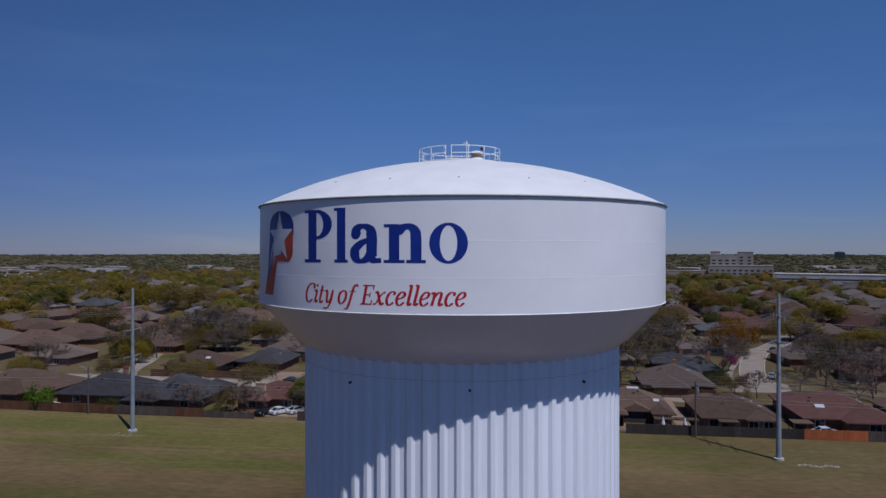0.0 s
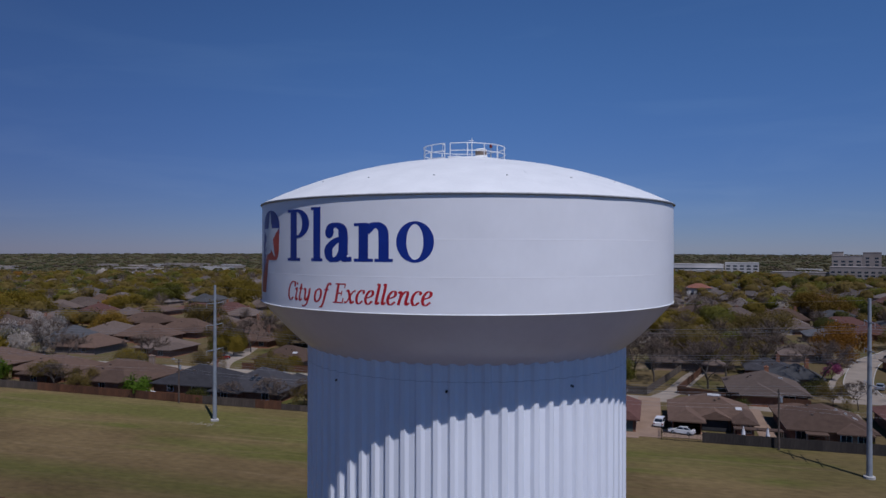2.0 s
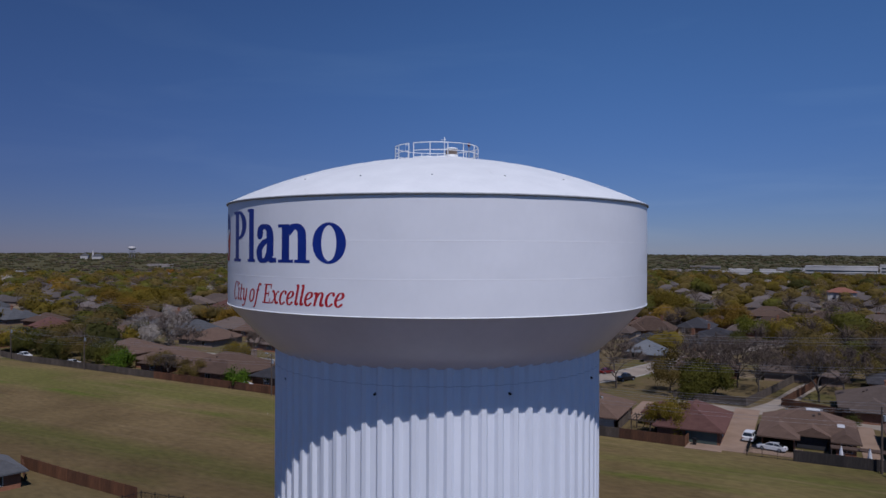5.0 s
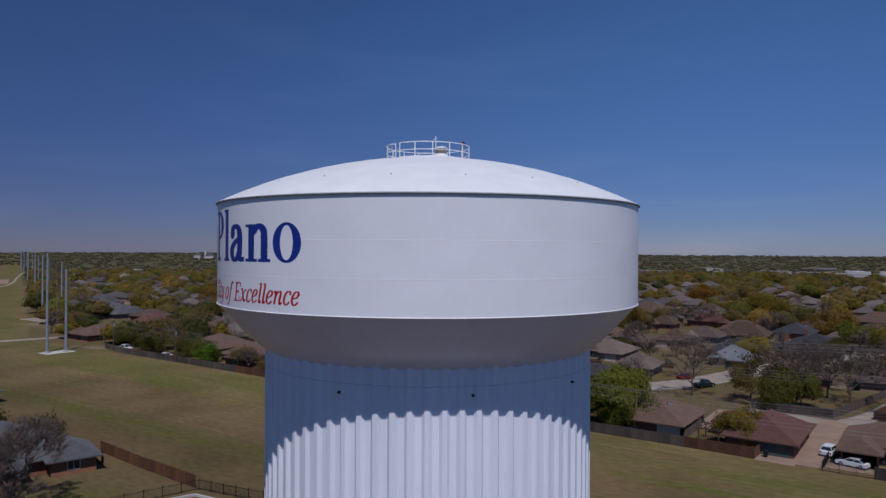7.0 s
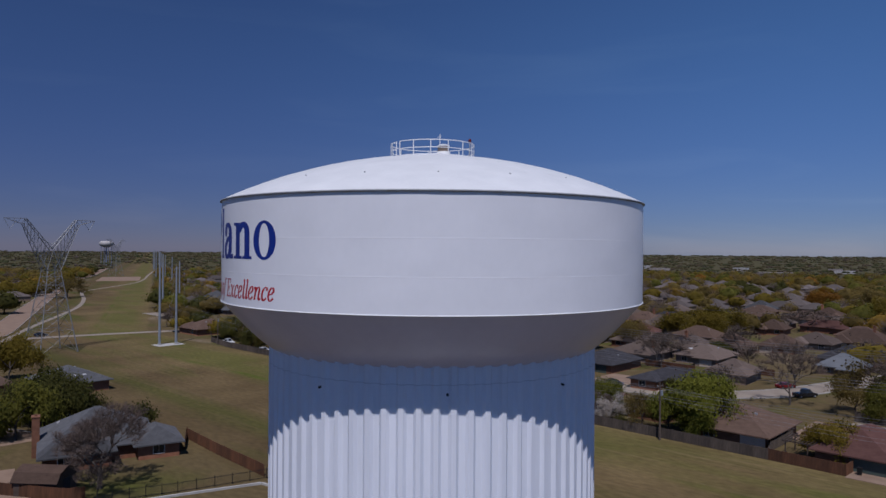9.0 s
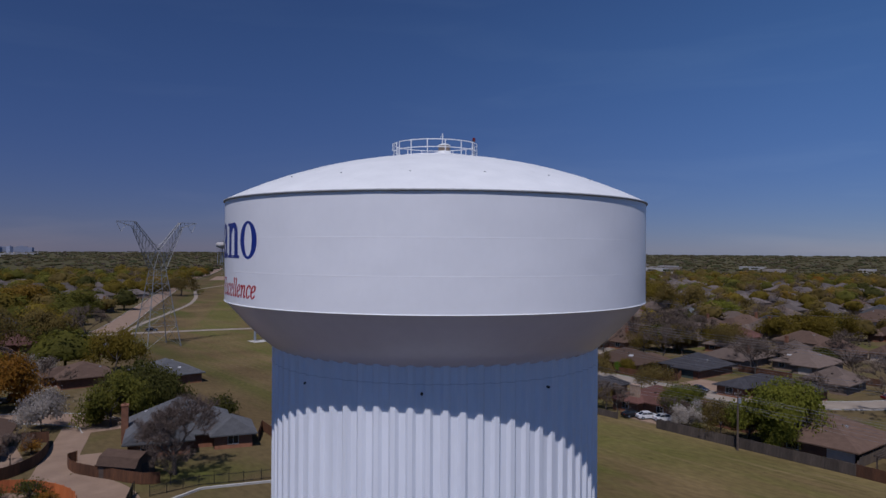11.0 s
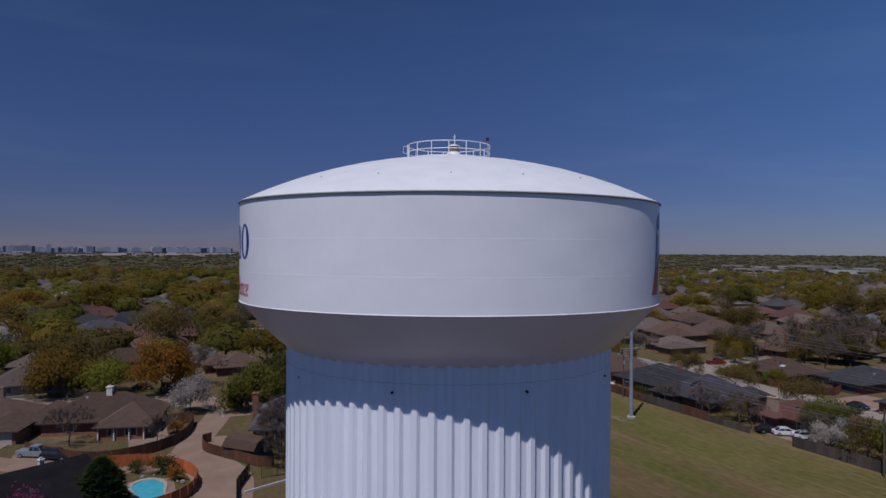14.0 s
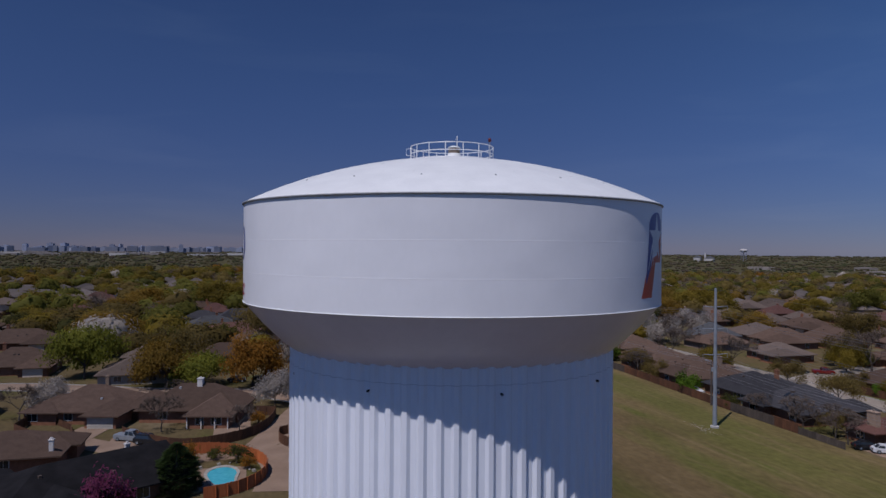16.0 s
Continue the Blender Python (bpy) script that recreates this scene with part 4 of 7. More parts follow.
# ---- houses ----
def hip_roof(x0, x1, y0, y1, eave, pitch, gable=()):
    """A hipped roof with a fascia; gable: the ends ('a' low, 'b' high along the ridge) that end upright."""
    s = Shape()
    w, d = x1 - x0, y1 - y0
    along_x = w >= d
    half = min(w, d) / 2
    top = eave + pitch * half
    lo, hi = (x0, x1) if along_x else (y0, y1)
    ra = lo + (0.15 if "a" in gable else half * 0.98)
    rb = hi - (0.15 if "b" in gable else half * 0.98)
    mid = (y0 + y1) / 2 if along_x else (x0 + x1) / 2
    ridge = [(ra, mid, top), (rb, mid, top)] if along_x else [(mid, ra, top), (mid, rb, top)]
    c = [(x0, y0), (x1, y0), (x1, y1), (x0, y1)]
    vs = [(x, y, eave) for x, y in c] + [(x, y, eave - 0.2) for x, y in c] + ridge
    if along_x:
        fs = [(0, 1, 9, 8), (1, 2, 9), (2, 3, 8, 9), (3, 0, 8)]
    else:
        fs = [(0, 1, 8), (1, 2, 9, 8), (2, 3, 9), (3, 0, 8, 9)]
    fs += [(4, 5, 1, 0), (5, 6, 2, 1), (6, 7, 3, 2), (7, 4, 0, 3), (7, 6, 5, 4)]
    s.add(vs, fs)
    return s, top


def window(parent, x, y, z, w, h, face, frame_mat=None):
    """A framed window set on a wall; face: the outward direction in degrees."""
    m = pose(x, y, z, 0, 0, face - 90)
    fr = Shape()
    t = 0.09
    for a, b, c, d in ((-w / 2 - t, w / 2 + t, -h / 2 - t, -h / 2), (-w / 2 - t, w / 2 + t, h / 2, h / 2 + t), (-w / 2 - t, -w / 2, -h / 2, h / 2), (w / 2, w / 2 + t, -h / 2, h / 2)):
        fr.box(a, b, -0.05, 0.06, c, d)
    fr.box(-0.025, 0.025, -0.05, 0.045, -h / 2, h / 2)
    ob = part("window", fr, frame_mat or TRIMWHITE, parent)
    ob.matrix_basis = m
    part("pane", Shape().box(-w / 2, w / 2, -0.05, 0.02, -h / 2, h / 2), PANE, ob)
    return ob


def garage_door(parent, x, y, w, face, mat):
    s = Shape().box(-w / 2, w / 2, -0.05, 0.05, 0.02, 2.1)
    for i in range(1, 4):
        s.box(-w / 2, w / 2, 0.05, 0.065, 0.52 * i - 0.02, 0.52 * i + 0.02)
    ob = part("garage_door", s, mat, parent)
    ob.matrix_basis = pose(x, y, 0, 0, 0, face - 90)


def chimney(parent, x, y, top, mat, w=0.9, d=0.7, base=0.0):
    s = Shape().box(x - w / 2, x + w / 2, y - d / 2, y + d / 2, base, top).box(x - w / 2 - 0.08, x + w / 2 + 0.08, y - d / 2 - 0.08, y + d / 2 + 0.08, top, top + 0.18)
    s.box(x - 0.15, x + 0.15, y - 0.15, y + 0.15, top + 0.18, top + 0.45)
    part("chimney", s, mat, parent, "brick chimney" if mat in (BRICK, BRICKTAN) else "painted chimney")


def house(at, rects, roof_mat, wall_mat, label, eave=2.65, pitch=0.42, door_mat=None, doors=(), windows=(), chimneys=(), vents=2, skylights=(), seed=1, group="houses"):
    """rects: (x0, x1, y0, y1[, gable]) of each roofed wing by its eave line, from the house's origin."""
    root = thing("house", label, "house", group=group, at=at)
    rnd = random.Random(seed)
    for i, r in enumerate(rects):
        x0, x1, y0, y1 = r[:4]
        o = 0.5
        part("wall", Shape().box(x0 + o, x1 - o, y0 + o, y1 - o, -0.1, eave - 0.12 - 0.01 * i), wall_mat, root)
        e = 0.3
        s, top = hip_roof(x0 - e, x1 + e, y0 - e, y1 + e, eave - 0.012 * i - pitch * e, pitch, r[4] if len(r) > 4 else ())
        roof = part("roof", s, roof_mat, root)
        if i == 0:
            along = x1 - x0 >= y1 - y0
            half = min(x1 - x0, y1 - y0) / 2
            for k in range(vents):
                t = rnd.uniform(0.25, 0.75)
                f = rnd.uniform(0.35, 0.8)
                side = -1 if k % 2 == 0 else 1
                px = x0 + (x1 - x0) * t if along else (x0 + x1) / 2 + side * half * (1 - f)
                py = (y0 + y1) / 2 + side * half * (1 - f) if along else y0 + (y1 - y0) * t
                lim = min(px - x0, x1 - px, py - y0, y1 - py)
                pz = eave + pitch * min(half, lim)
                part("roof_vent", Shape().box(px - 0.2, px + 0.2, py - 0.2, py + 0.2, pz - 0.12, pz + 0.28), GREYRIM if k % 2 else TRIMDARK, roof)
            for px, py, sx, sy, face in skylights:
                lim = min(px - x0, x1 - px, py - y0, y1 - py)
                tilt = math.degrees(math.atan(pitch))
                ob = part("skylight", Shape().box(-sx / 2, sx / 2, -sy / 2, sy / 2, -0.08, 0.12), LAMPGLASS if sx > sy else PANE, roof)
                ob.matrix_basis = pose(px, py, eave + pitch * lim + 0.02, 0, 0, face - 90 + 180) @ pose(0, 0, 0, tilt)
    for x, y, w, face in doors:
        garage_door(root, x, y, w, face, door_mat or GARAGECREAM)
    for x, y, w, face in windows:
        window(root, x, y, 1.45, w, 1.3, face)
    for c in chimneys:
        chimney(root, *c)
    return root




def at_xy(x, y, turn=0):
    return pose(x, y, 0, 0, 0, turn)


# houses along the easement
house(at_xy(-20.6, 146.3), [(-7.3, 7.3, -8.0, 8.2), (-7.6, 2.0, 2, 11.5)], ROOFBROWN, BRICK, "brown hip-roofed brick house with a pale garage wall", seed=3,
      doors=[(4.6, -7.5, 4.2, -90)], windows=[(6.8, -1, 1.6, 0), (6.8, 4, 1.6, 0), (-3, -7.5, 1.8, -90)], vents=3)
house(at_xy(0.3, 145.2), [(-6.6, 5.0, -8.4, 8.6), (-10.5, -3.5, 1.0, 8.4)], ROOFRED, BRICK, "red brown hip-roofed house with a green garage door", seed=4, pitch=0.5,
      door_mat=GARAGEGREEN, doors=[(1.4, -7.9, 5.2, -90)], windows=[(4.5, -3, 1.2, 0), (4.5, 3, 1.2, 0)], vents=1)
h = house(at_xy(18.3, 148.2), [(-7.4, 7.4, -5.2, 8.2), (-7.5, -1.5, -10.0, 0.5), (3.6, 7.5, -9.0, 1.5), (-2.2, 3.4, -6.4, 2.2, "a")], ROOFBROWN, BRICK, "brown shingled brick house with a gabled patio cover and skylights", seed=5, pitch=0.44,
          doors=[(-4.5, -9.45, 4.6, -90)], door_mat=TRIMDARK, windows=[(5.6, -8.5, 1.6, -90), (-7.0, -4.0, 1.4, 180)], vents=4, skylights=[(5.0, -2.6, 1.1, 0.9, -90), (0.8, 1.0, 2.2, 0.7, -90)])
# dark panel on the wall in place of the shade under the cover
part("patio_opening", Shape().box(-1.7, 2.9, -6.05, -5.85, 0.1, 2.3), DARKHOLE, h, "dark panel for the shaded patio")
for px in (-2.0, 3.2):
    part("patio_post", Shape().box(px - 0.12, px + 0.12, -6.5, -6.25, 0, 2.5), TRIMDARK, h)
part("gable_end", Shape().add([(-2.3, -6.45, 2.52), (3.5, -6.45, 2.52), (0.6, -6.45, 3.8)], [(0, 1, 2)]).add([(-2.3, -6.3, 2.52), (3.5, -6.3, 2.52), (0.6, -6.3, 3.8)], [(2, 1, 0)]), TRIMDARK, h)
house(at_xy(37.4, 145.5), [(-7.0, 7.1, -8.0, 8.0), (-7.1, 1.0, 4, 11.0), (0.8, 6.0, -9.0, -2.0)], ROOFBROWN, BRICK, "brown hip-roofed brick house beside a pool terrace", seed=6, pitch=0.41, windows=[(-4.8, -7.5, 1.6, -90), (2.0, -8.5, 1.6, -90), (4.6, -8.5, 1.6, -90)], vents=4, skylights=[(5.0, -1.2, 0.9, 0.8, 0)])
house(at_xy(57.5, 149), [(-8.5, 8.0, -9.3, 8.5), (-2, 8.2, -12, 0), (-8.2, -1, 5, 12)], ROOFRED, BRICK, "red brown hip-roofed brick house with skylights", seed=7, windows=[(-5.5, -8.8, 1.6, -90), (3, -11.5, 2.0, -90)], vents=4, skylights=[(-4.6, -6.0, 1.6, 1.1, -90)])
house(at_xy(76, 150), [(-8, 8, -9, 8), (0, 8, -12, 0)], ROOFBROWN, BRICKTAN, "brown hip-roofed suburban brick house", seed=8, windows=[(-4, -8.5, 1.6, -90)], vents=3)
house(at_xy(-38.6, 148.6), [(-4.6, 4.6, -4.4, 5.4), (-1.5, 7.5, 2, 10)], ROOFDARK, BRICK, "small charcoal-roofed brick house among trees", seed=9, windows=[(-2, -3.9, 1.3, -90)], vents=1)
house(at_xy(-55.6, 147.3), [(-7.2, 7.2, -5.2, 6.8), (-7.2, 0, -7.2, 2)], ROOFRED, BRICK, "low red brown roofed brick house with a broad brick chimney", seed=10, windows=[(3.5, -4.7, 1.5, -90), (-3.5, -6.7, 1.5, -90)], chimneys=[(-2.2, -5.2, 5.6, BRICKTAN, 1.9, 1.0)], vents=2)
house(at_xy(-77.4, 146.0), [(-8.6, 7.4, -7.5, 7.8), (-8.6, -1.2, -9.6, 0), (1.0, 7.4, 2, 10.5)], ROOFDARK, BRICK, "charcoal hip-roofed brick house with twin skylights", seed=11, pitch=0.52, windows=[(4, -7.0, 1.6, -90), (-5, -9.1, 1.6, -90)], vents=3, skylights=[(-1.0, -3.9, 0.9, 1.4, -90), (0.5, -3.9, 0.9, 1.4, -90)])
house(at_xy(-95.4, 148.2), [(-9.0, 7.7, -7.8, 8.2), (-9.0, 0, 2, 12)], ROOFDARK, BRICK, "charcoal hip-roofed brick house with a red chimney", seed=12, pitch=0.44, windows=[(-4, -7.3, 1.6, -90), (3, -7.3, 2.4, -90)], chimneys=[(-1.5, 7.0, 5.8, BRICK)], vents=3, door_mat=GARAGEGREEN, doors=[(5.6, -7.3, 2.6, -90)])
house(at_xy(-118, 149.5), [(-11.5, 10.5, -8.5, 8.0), (-4.5, 6, -11, 0), (-11.5, -3.5, -2, 13)], ROOFBROWN, BRICK, "large brown hip-roofed brick house with a pale chimney", seed=13, pitch=0.42, windows=[(-6, -8.0, 1.6, -90), (1, -10.5, 1.6, -90), (8, -8, 1.6, -90)], chimneys=[(5.0, 2.0, 6.7, BRICKTAN, 1.3, 0.9)], vents=3)
house(at_xy(-143, 152), [(-9, 9, -7, 8), (-2, 8, -11, 0)], ROOFBROWN, BRICK, "brown hip-roofed suburban brick house", seed=14, windows=[(-4, -6.5, 1.5, -90), (3, -10.5, 1.6, -90)], vents=3)
house(at_xy(-168, 158), [(-9, 9, -8, 8), (0, 8, -11, 0)], ROOFBROWN, BRICK, "brown hip-roofed house behind trees", seed=15, windows=[(-4, -7.5, 1.5, -90)], vents=2)
# the row across the street
house(at_xy(32, 177.5), [(-8.0, 8.2, -8.2, 9.5), (-6, 2, -11, 0)], ROOFTAN, BRICK, "tan hip-roofed house with a long white eave", seed=16, windows=[(4, -7.7, 2.4, -90)], vents=4, chimneys=[(1.2, 4.5, 6.3, BRICK)])
house(at_xy(-93.5, 185.6), [(-8.0, 8.0, -6.6, 7.4), (0, 8, -2, 10)], ROOFBROWN, BRICK, "brown hip-roofed brick house behind a cedar fence", seed=17, pitch=0.46, windows=[(-4, -6.1, 1.6, -90), (7.5, 3, 1.4, 0)], vents=3, skylights=[(3.8, -3.2, 1.3, 0.9, -90)])
house(at_xy(-77.2, 195.4), [(-7.2, 6.6, -7.5, 7.5), (-1.5, 6.8, -10.2, 0)], ROOFDARK, BRICK, "charcoal hip-roofed brick house with a garage", seed=18, windows=[(-4, -7, 1.5, -90)], doors=[(2.6, -9.7, 4.4, -90)], door_mat=GARAGEGREEN, vents=3)
house(at_xy(-48.6, 181), [(-9.6, 9.8, -6.2, 6.6), (-9.6, -2, -9, 0), (3, 9.8, -8.4, 4)], ROOFDARK, BRICK, "long charcoal-roofed low brick house", seed=19, pitch=0.36, windows=[(0, -5.7, 1.6, -90), (6, -7.9, 1.6, -90), (-6, -8.5, 1.6, -90)], vents=3)
house(at_xy(-79.5, 219.5), [(-7.2, 7.2, -8, 8), (-2, 7.5, -10, 2)], ROOFTAN, BRICKTAN, "tan hip-roofed suburban brick house", seed=20, windows=[(-4, -7.5, 1.5, -90)], chimneys=[(4.5, -2, 5.8, BRICK)], vents=3)
house(at_xy(-62.5, 225.0), [(-6.2, 8.0, -7, 7.8), (1, 8.2, -9.5, 0)], ROOFTAN, BRICKTAN, "tan hip-roofed suburban brick house", seed=21, windows=[(-3, -6.5, 1.5, -90)], doors=[(4.6, -9, 3.6, -90)], vents=3, skylights=[(-2.4, -3.5, 1.2, 0.8, -90)])
house(at_xy(-142.6, 195.0), [(-8.0, 7.6, -6.4, 7.0), (1, 7.8, -8.6, 2)], ROOFTAN, BRICK, "tan hip-roofed brick house facing the street", seed=22, windows=[(-4, -5.9, 1.8, -90), (4, -8.1, 1.6, -90)], vents=2)
house(at_xy(-188.5, 204), [(-8.0, 8.0, -7.0, 7.0), (-1.5, 6.0, -11.5, 0, "a")], ROOFGREY, BRICKTAN, "grey shingled brick house with a tan front gable", seed=60, pitch=0.6, windows=[(2.2, -11.0, 1.5, -90), (-5, -6.5, 1.5, -90)], vents=2)
house(at_xy(-190.5, 225.5), [(-8.5, 8.5, -8.5, 8.5), (1, 8.7, -11, 0)], ROOFTAN, BRICK, "tan hip-roofed suburban brick house", seed=61, windows=[(-4, -8, 1.6, -90)], vents=3)
house(at_xy(-213, 67), [(-8, 8, -7, 7), (0, 8.2, -9.5, 0)], ROOFGREY, BRICK, "grey hip-roofed house with skylights", seed=62, windows=[(7.5, -2, 1.6, 0)], vents=3, skylights=[(5.0, 0, 0.8, 0.5, 0), (5.0, 3.0, 0.8, 0.5, 0)])
house(at_xy(-386, -68), [(-12, 12, -24, 24), (-4, 14, -32, -14)], ROOFTAN, BRICK, "broad low tan-roofed school building", eave=3.4, pitch=0.34, seed=63, windows=[(11.5, y, 2.4, 0) for y in (-12, -6, 0, 6, 12, 18)], vents=4)
house(at_xy(-106, 263), [(-7, 7, -7, 7), (-1, 7.4, -9.5, 0)], ROOFRED, BRICK, "red brown hip-roofed suburban house", seed=23, windows=[(-3, -6.5, 1.5, -90)], vents=2)
# houses south-west of the tower
b_house = house(at_xy(-105, 29, -13.5), [(-8.5, 5.0, -13.0, 6.8), (-4.0, 9.4, -2.4, 6.3), (-7.0, 3.0, -16.5, -8.0)], ROOFBROWN, BRICK, "brown hip-roofed brick house with a white chimney and fenced garden", seed=24, pitch=0.57,
                windows=[(8.9, 3.5, 1.8, 0), (8.9, 0.4, 1.4, 0), (-4, 6.3, 1.4, 90), (4.5, -8, 1.6, 0)], chimneys=[(-1.4, -2.6, 7.4, TRIMWHITE, 1.3, 1.0)], vents=2)
for py in (-1.8, 0.8, 3.3, 5.7):
    part("porch_post", Shape().box(9.15, 9.3, py - 0.1, py + 0.1, 0, 2.55), TRIMWHITE, b_house)
house(at_xy(-110, 6.0, -15), [(-9.0, 5.9, -8.4, 9.3), (-3.0, 8.9, 2.6, 9.4), (-6.0, 6.6, -10.0, -3.0)], ROOFBROWN, BRICK, "brown hip-roofed brick house with a wide garage door", seed=25, pitch=0.5, windows=[(6.1, -8.0, 2.0, 0), (5.4, -1.5, 1.5, 0)], doors=[(8.45, 6.0, 4.8, 0)], door_mat=SIDING, chimneys=[(-4.2, 1.5, 7.4, BRICKTAN)], vents=2)
house(at_xy(-61.4, 15.8, 122.8), [(-13.5, 10.5, -7.6, 7.6, "b"), (-9.5, -2.0, -12.5, 0), (-13.5, -6, 0, 13)], ROOFBLACK, BRICK, "near-black shingled house beside a swimming pool", seed=26, pitch=0.42, windows=[(4, -7.1, 1.6, -90), (-6, -12.0, 1.6, -90)], vents=4, chimneys=[(7.0, 4.5, 5.0, TRIMWHITE, 0.6, 0.6)])
house(at_xy(-80.5, 1.5), [(-6.5, 6.2, -8.0, 7.6), (-6.6, 0, 2, 9)], ROOFBROWN, BRICK, "brown hip-roofed house with a low garage", seed=27, pitch=0.4, windows=[(5.7, 0, 1.4, 0)], vents=1, chimneys=[(5.0, 6.2, 4.6, TRIMWHITE, 0.6, 0.6)])
house(at_xy(-92.5, 60, -16.5), [(-9.0, 7.4, -8.3, 8.5), (0, 10.7, -8.3, 2.0), (0, 9.6, 4.9, 12.0)], ROOFGREY, BRICK, "grey shingled brick house with a tall brick chimney", seed=28, pitch=0.56, windows=[(10.2, -5, 1.6, 0), (9.1, 8.4, 1.6, 0), (4.0, -7.8, 2.0, -90), (-3, 8.0, 1.5, 90)], chimneys=[(-0.6, -8.75, 6.4, BRICK, 1.5, 1.1)], vents=3, skylights=[(-5, -5.5, 0.8, 0.5, -90)])
house(at_xy(-159, 57), [(-7, 7.6, -6.5, 6.5), (-6, 2, -9, 0)], ROOFBROWN, BRICK, "brown hip-roofed house by the street", seed=29, windows=[(7, -2, 1.6, 0), (7, 3, 1.6, 0)], vents=3)
house(at_xy(-150, 74), [(-8, 7.5, -6.5, 7.5), (0, 8, -9, 2)], ROOFGREY, BRICK, "grey hip-roofed house with skylights", seed=30, windows=[(7, -2, 1.6, 0)], vents=3, skylights=[(4.8, 0, 0.8, 0.5, 0), (4.8, 2.2, 0.8, 0.5, 0)])
house(at_xy(-152, 9), [(-8, 8, -9, 9), (-6, 4, 4, 12)], ROOFTAN, SIDING, "brown hip-roofed house with white walls behind trees", seed=31, windows=[(7.5, -4, 1.8, 0), (7.5, 0, 1.8, 0), (7.5, 4, 1.8, 0)], vents=2)
house(at_xy(-166, -50), [(-8, 8, -8, 9), (0, 9, -6, 4)], ROOFTAN, BRICKTAN, "tan hip-roofed suburban brick house", seed=33, windows=[(7.5, 5, 1.8, 0)], vents=2)
house(at_xy(-112, -22), [(-8, 8, -8, 9), (0, 9, -6, 4)], ROOFRED, BRICK, "red brown hip-roofed suburban house", seed=34, windows=[(7.5, 5, 1.8, 0)], vents=2)

# garden barn with a gambrel roof
barn = thing("garden_barn", "dark gambrel-roofed garden barn beside a curved fence", "shed", at=pose(-77.0, 47.7, 0, 0, 0, 40))
part("wall", Shape().box(-3.0, 3.0, -2.3, 2.3, -0.1, 2.0), TRIMDARK, barn)
sec = [(-2.65, 1.95), (-1.75, 3.15), (0, 3.75), (1.75, 3.15), (2.65, 1.95)]
sb = Shape()
for x in (-3.3, 3.3):
    sb.v += [(x, y, z) for y, z in sec] + [(x, y * 0.97, z - 0.14) for y, z in sec]
for i in range(4):
    sb.f += [(i, i + 1, i + 11, i + 10), (i + 5, i + 15, i + 16, i + 6), (i, i + 5, i + 6, i + 1), (i + 10, i + 11, i + 16, i + 15)]
sb.f += [(0, 10, 15, 5), (4, 9, 19, 14)]
part("roof", sb, ROOFBROWN, barn)
for x in (-2.98, 2.98):
    e = Shape().add([(x, y * 0.94, z - 0.05) for y, z in sec], [(0, 1, 2, 3, 4) if x < 0 else (4, 3, 2, 1, 0)])
    part("gable_end", e, TRIMDARK, barn)
part("door", Shape().box(3.0, 3.06, -0.8, 0.8, 0.05, 2.0), DARKHOLE, barn, "dark barn door")

# small garden structures by the fence
pg = thing("pergola", "dark timber pergola behind the fence", "pergola", at=pose(-7.2, 140.8, 0))
for x in (-3.4, 0, 3.4):
    for y in (-2.4, 2.4):
        part("post", Shape().box(x - 0.09, x + 0.09, y - 0.09, y + 0.09, -0.05, 2.5), TRIMDARK, pg)
for y in (-2.4, 2.4):
    part("beam", Shape().box(-3.9, 3.9, y - 0.06, y + 0.06, 2.5, 2.7), TRIMDARK, pg)
for i in range(14):
    part("slat", Shape().box(-3.7 + 0.57 * i - 0.05, -3.7 + 0.57 * i + 0.05, -2.9, 2.9, 2.7, 2.84), TRIMDARK, pg)
for x, y in ((22.9, 134.6), (26.8, 134.8)):
    cv = thing("folded_umbrella", "white folded garden umbrella", "umbrella", group="garden umbrellas", at=pose(x, y, 0))
    part("pole", Shape().tube([(0, 0, 0), (0, 0, 3.05)], 0.03, 6), TRIMDARK, cv)
    part("canopy", Shape().lathe([(0.03, 3.1), (0.18, 2.6), (0.34, 1.6), (0.28, 1.1), (0.03, 1.2)], 10), CLOTH, cv, "white folded cloth")
for x0, x1, y0, y1 in ((21.5, 29.5, 135.6, 137.6), (33.0, 36.5, 135.2, 137.6), (46, 49.5, 136.0, 139.0)):
    sh = thing("patio_cover", "low brown patio cover on posts", "patio cover", group="patio covers", at=pose((x0 + x1) / 2, (y0 + y1) / 2, 0))
    hx, hy = (x1 - x0) / 2, (y1 - y0) / 2
    part("cover", Shape().box(-hx, hx, -hy, hy, 2.2, 2.36), ROOFBROWN, sh)
    for sx in (-1, 1):
        for sy in (-1, 1):
            part("post", Shape().box(sx * (hx - 0.1) - 0.06, sx * (hx - 0.1) + 0.06, sy * (hy - 0.1) - 0.06, sy * (hy - 0.1) + 0.06, 0, 2.2), TRIMDARK, sh)

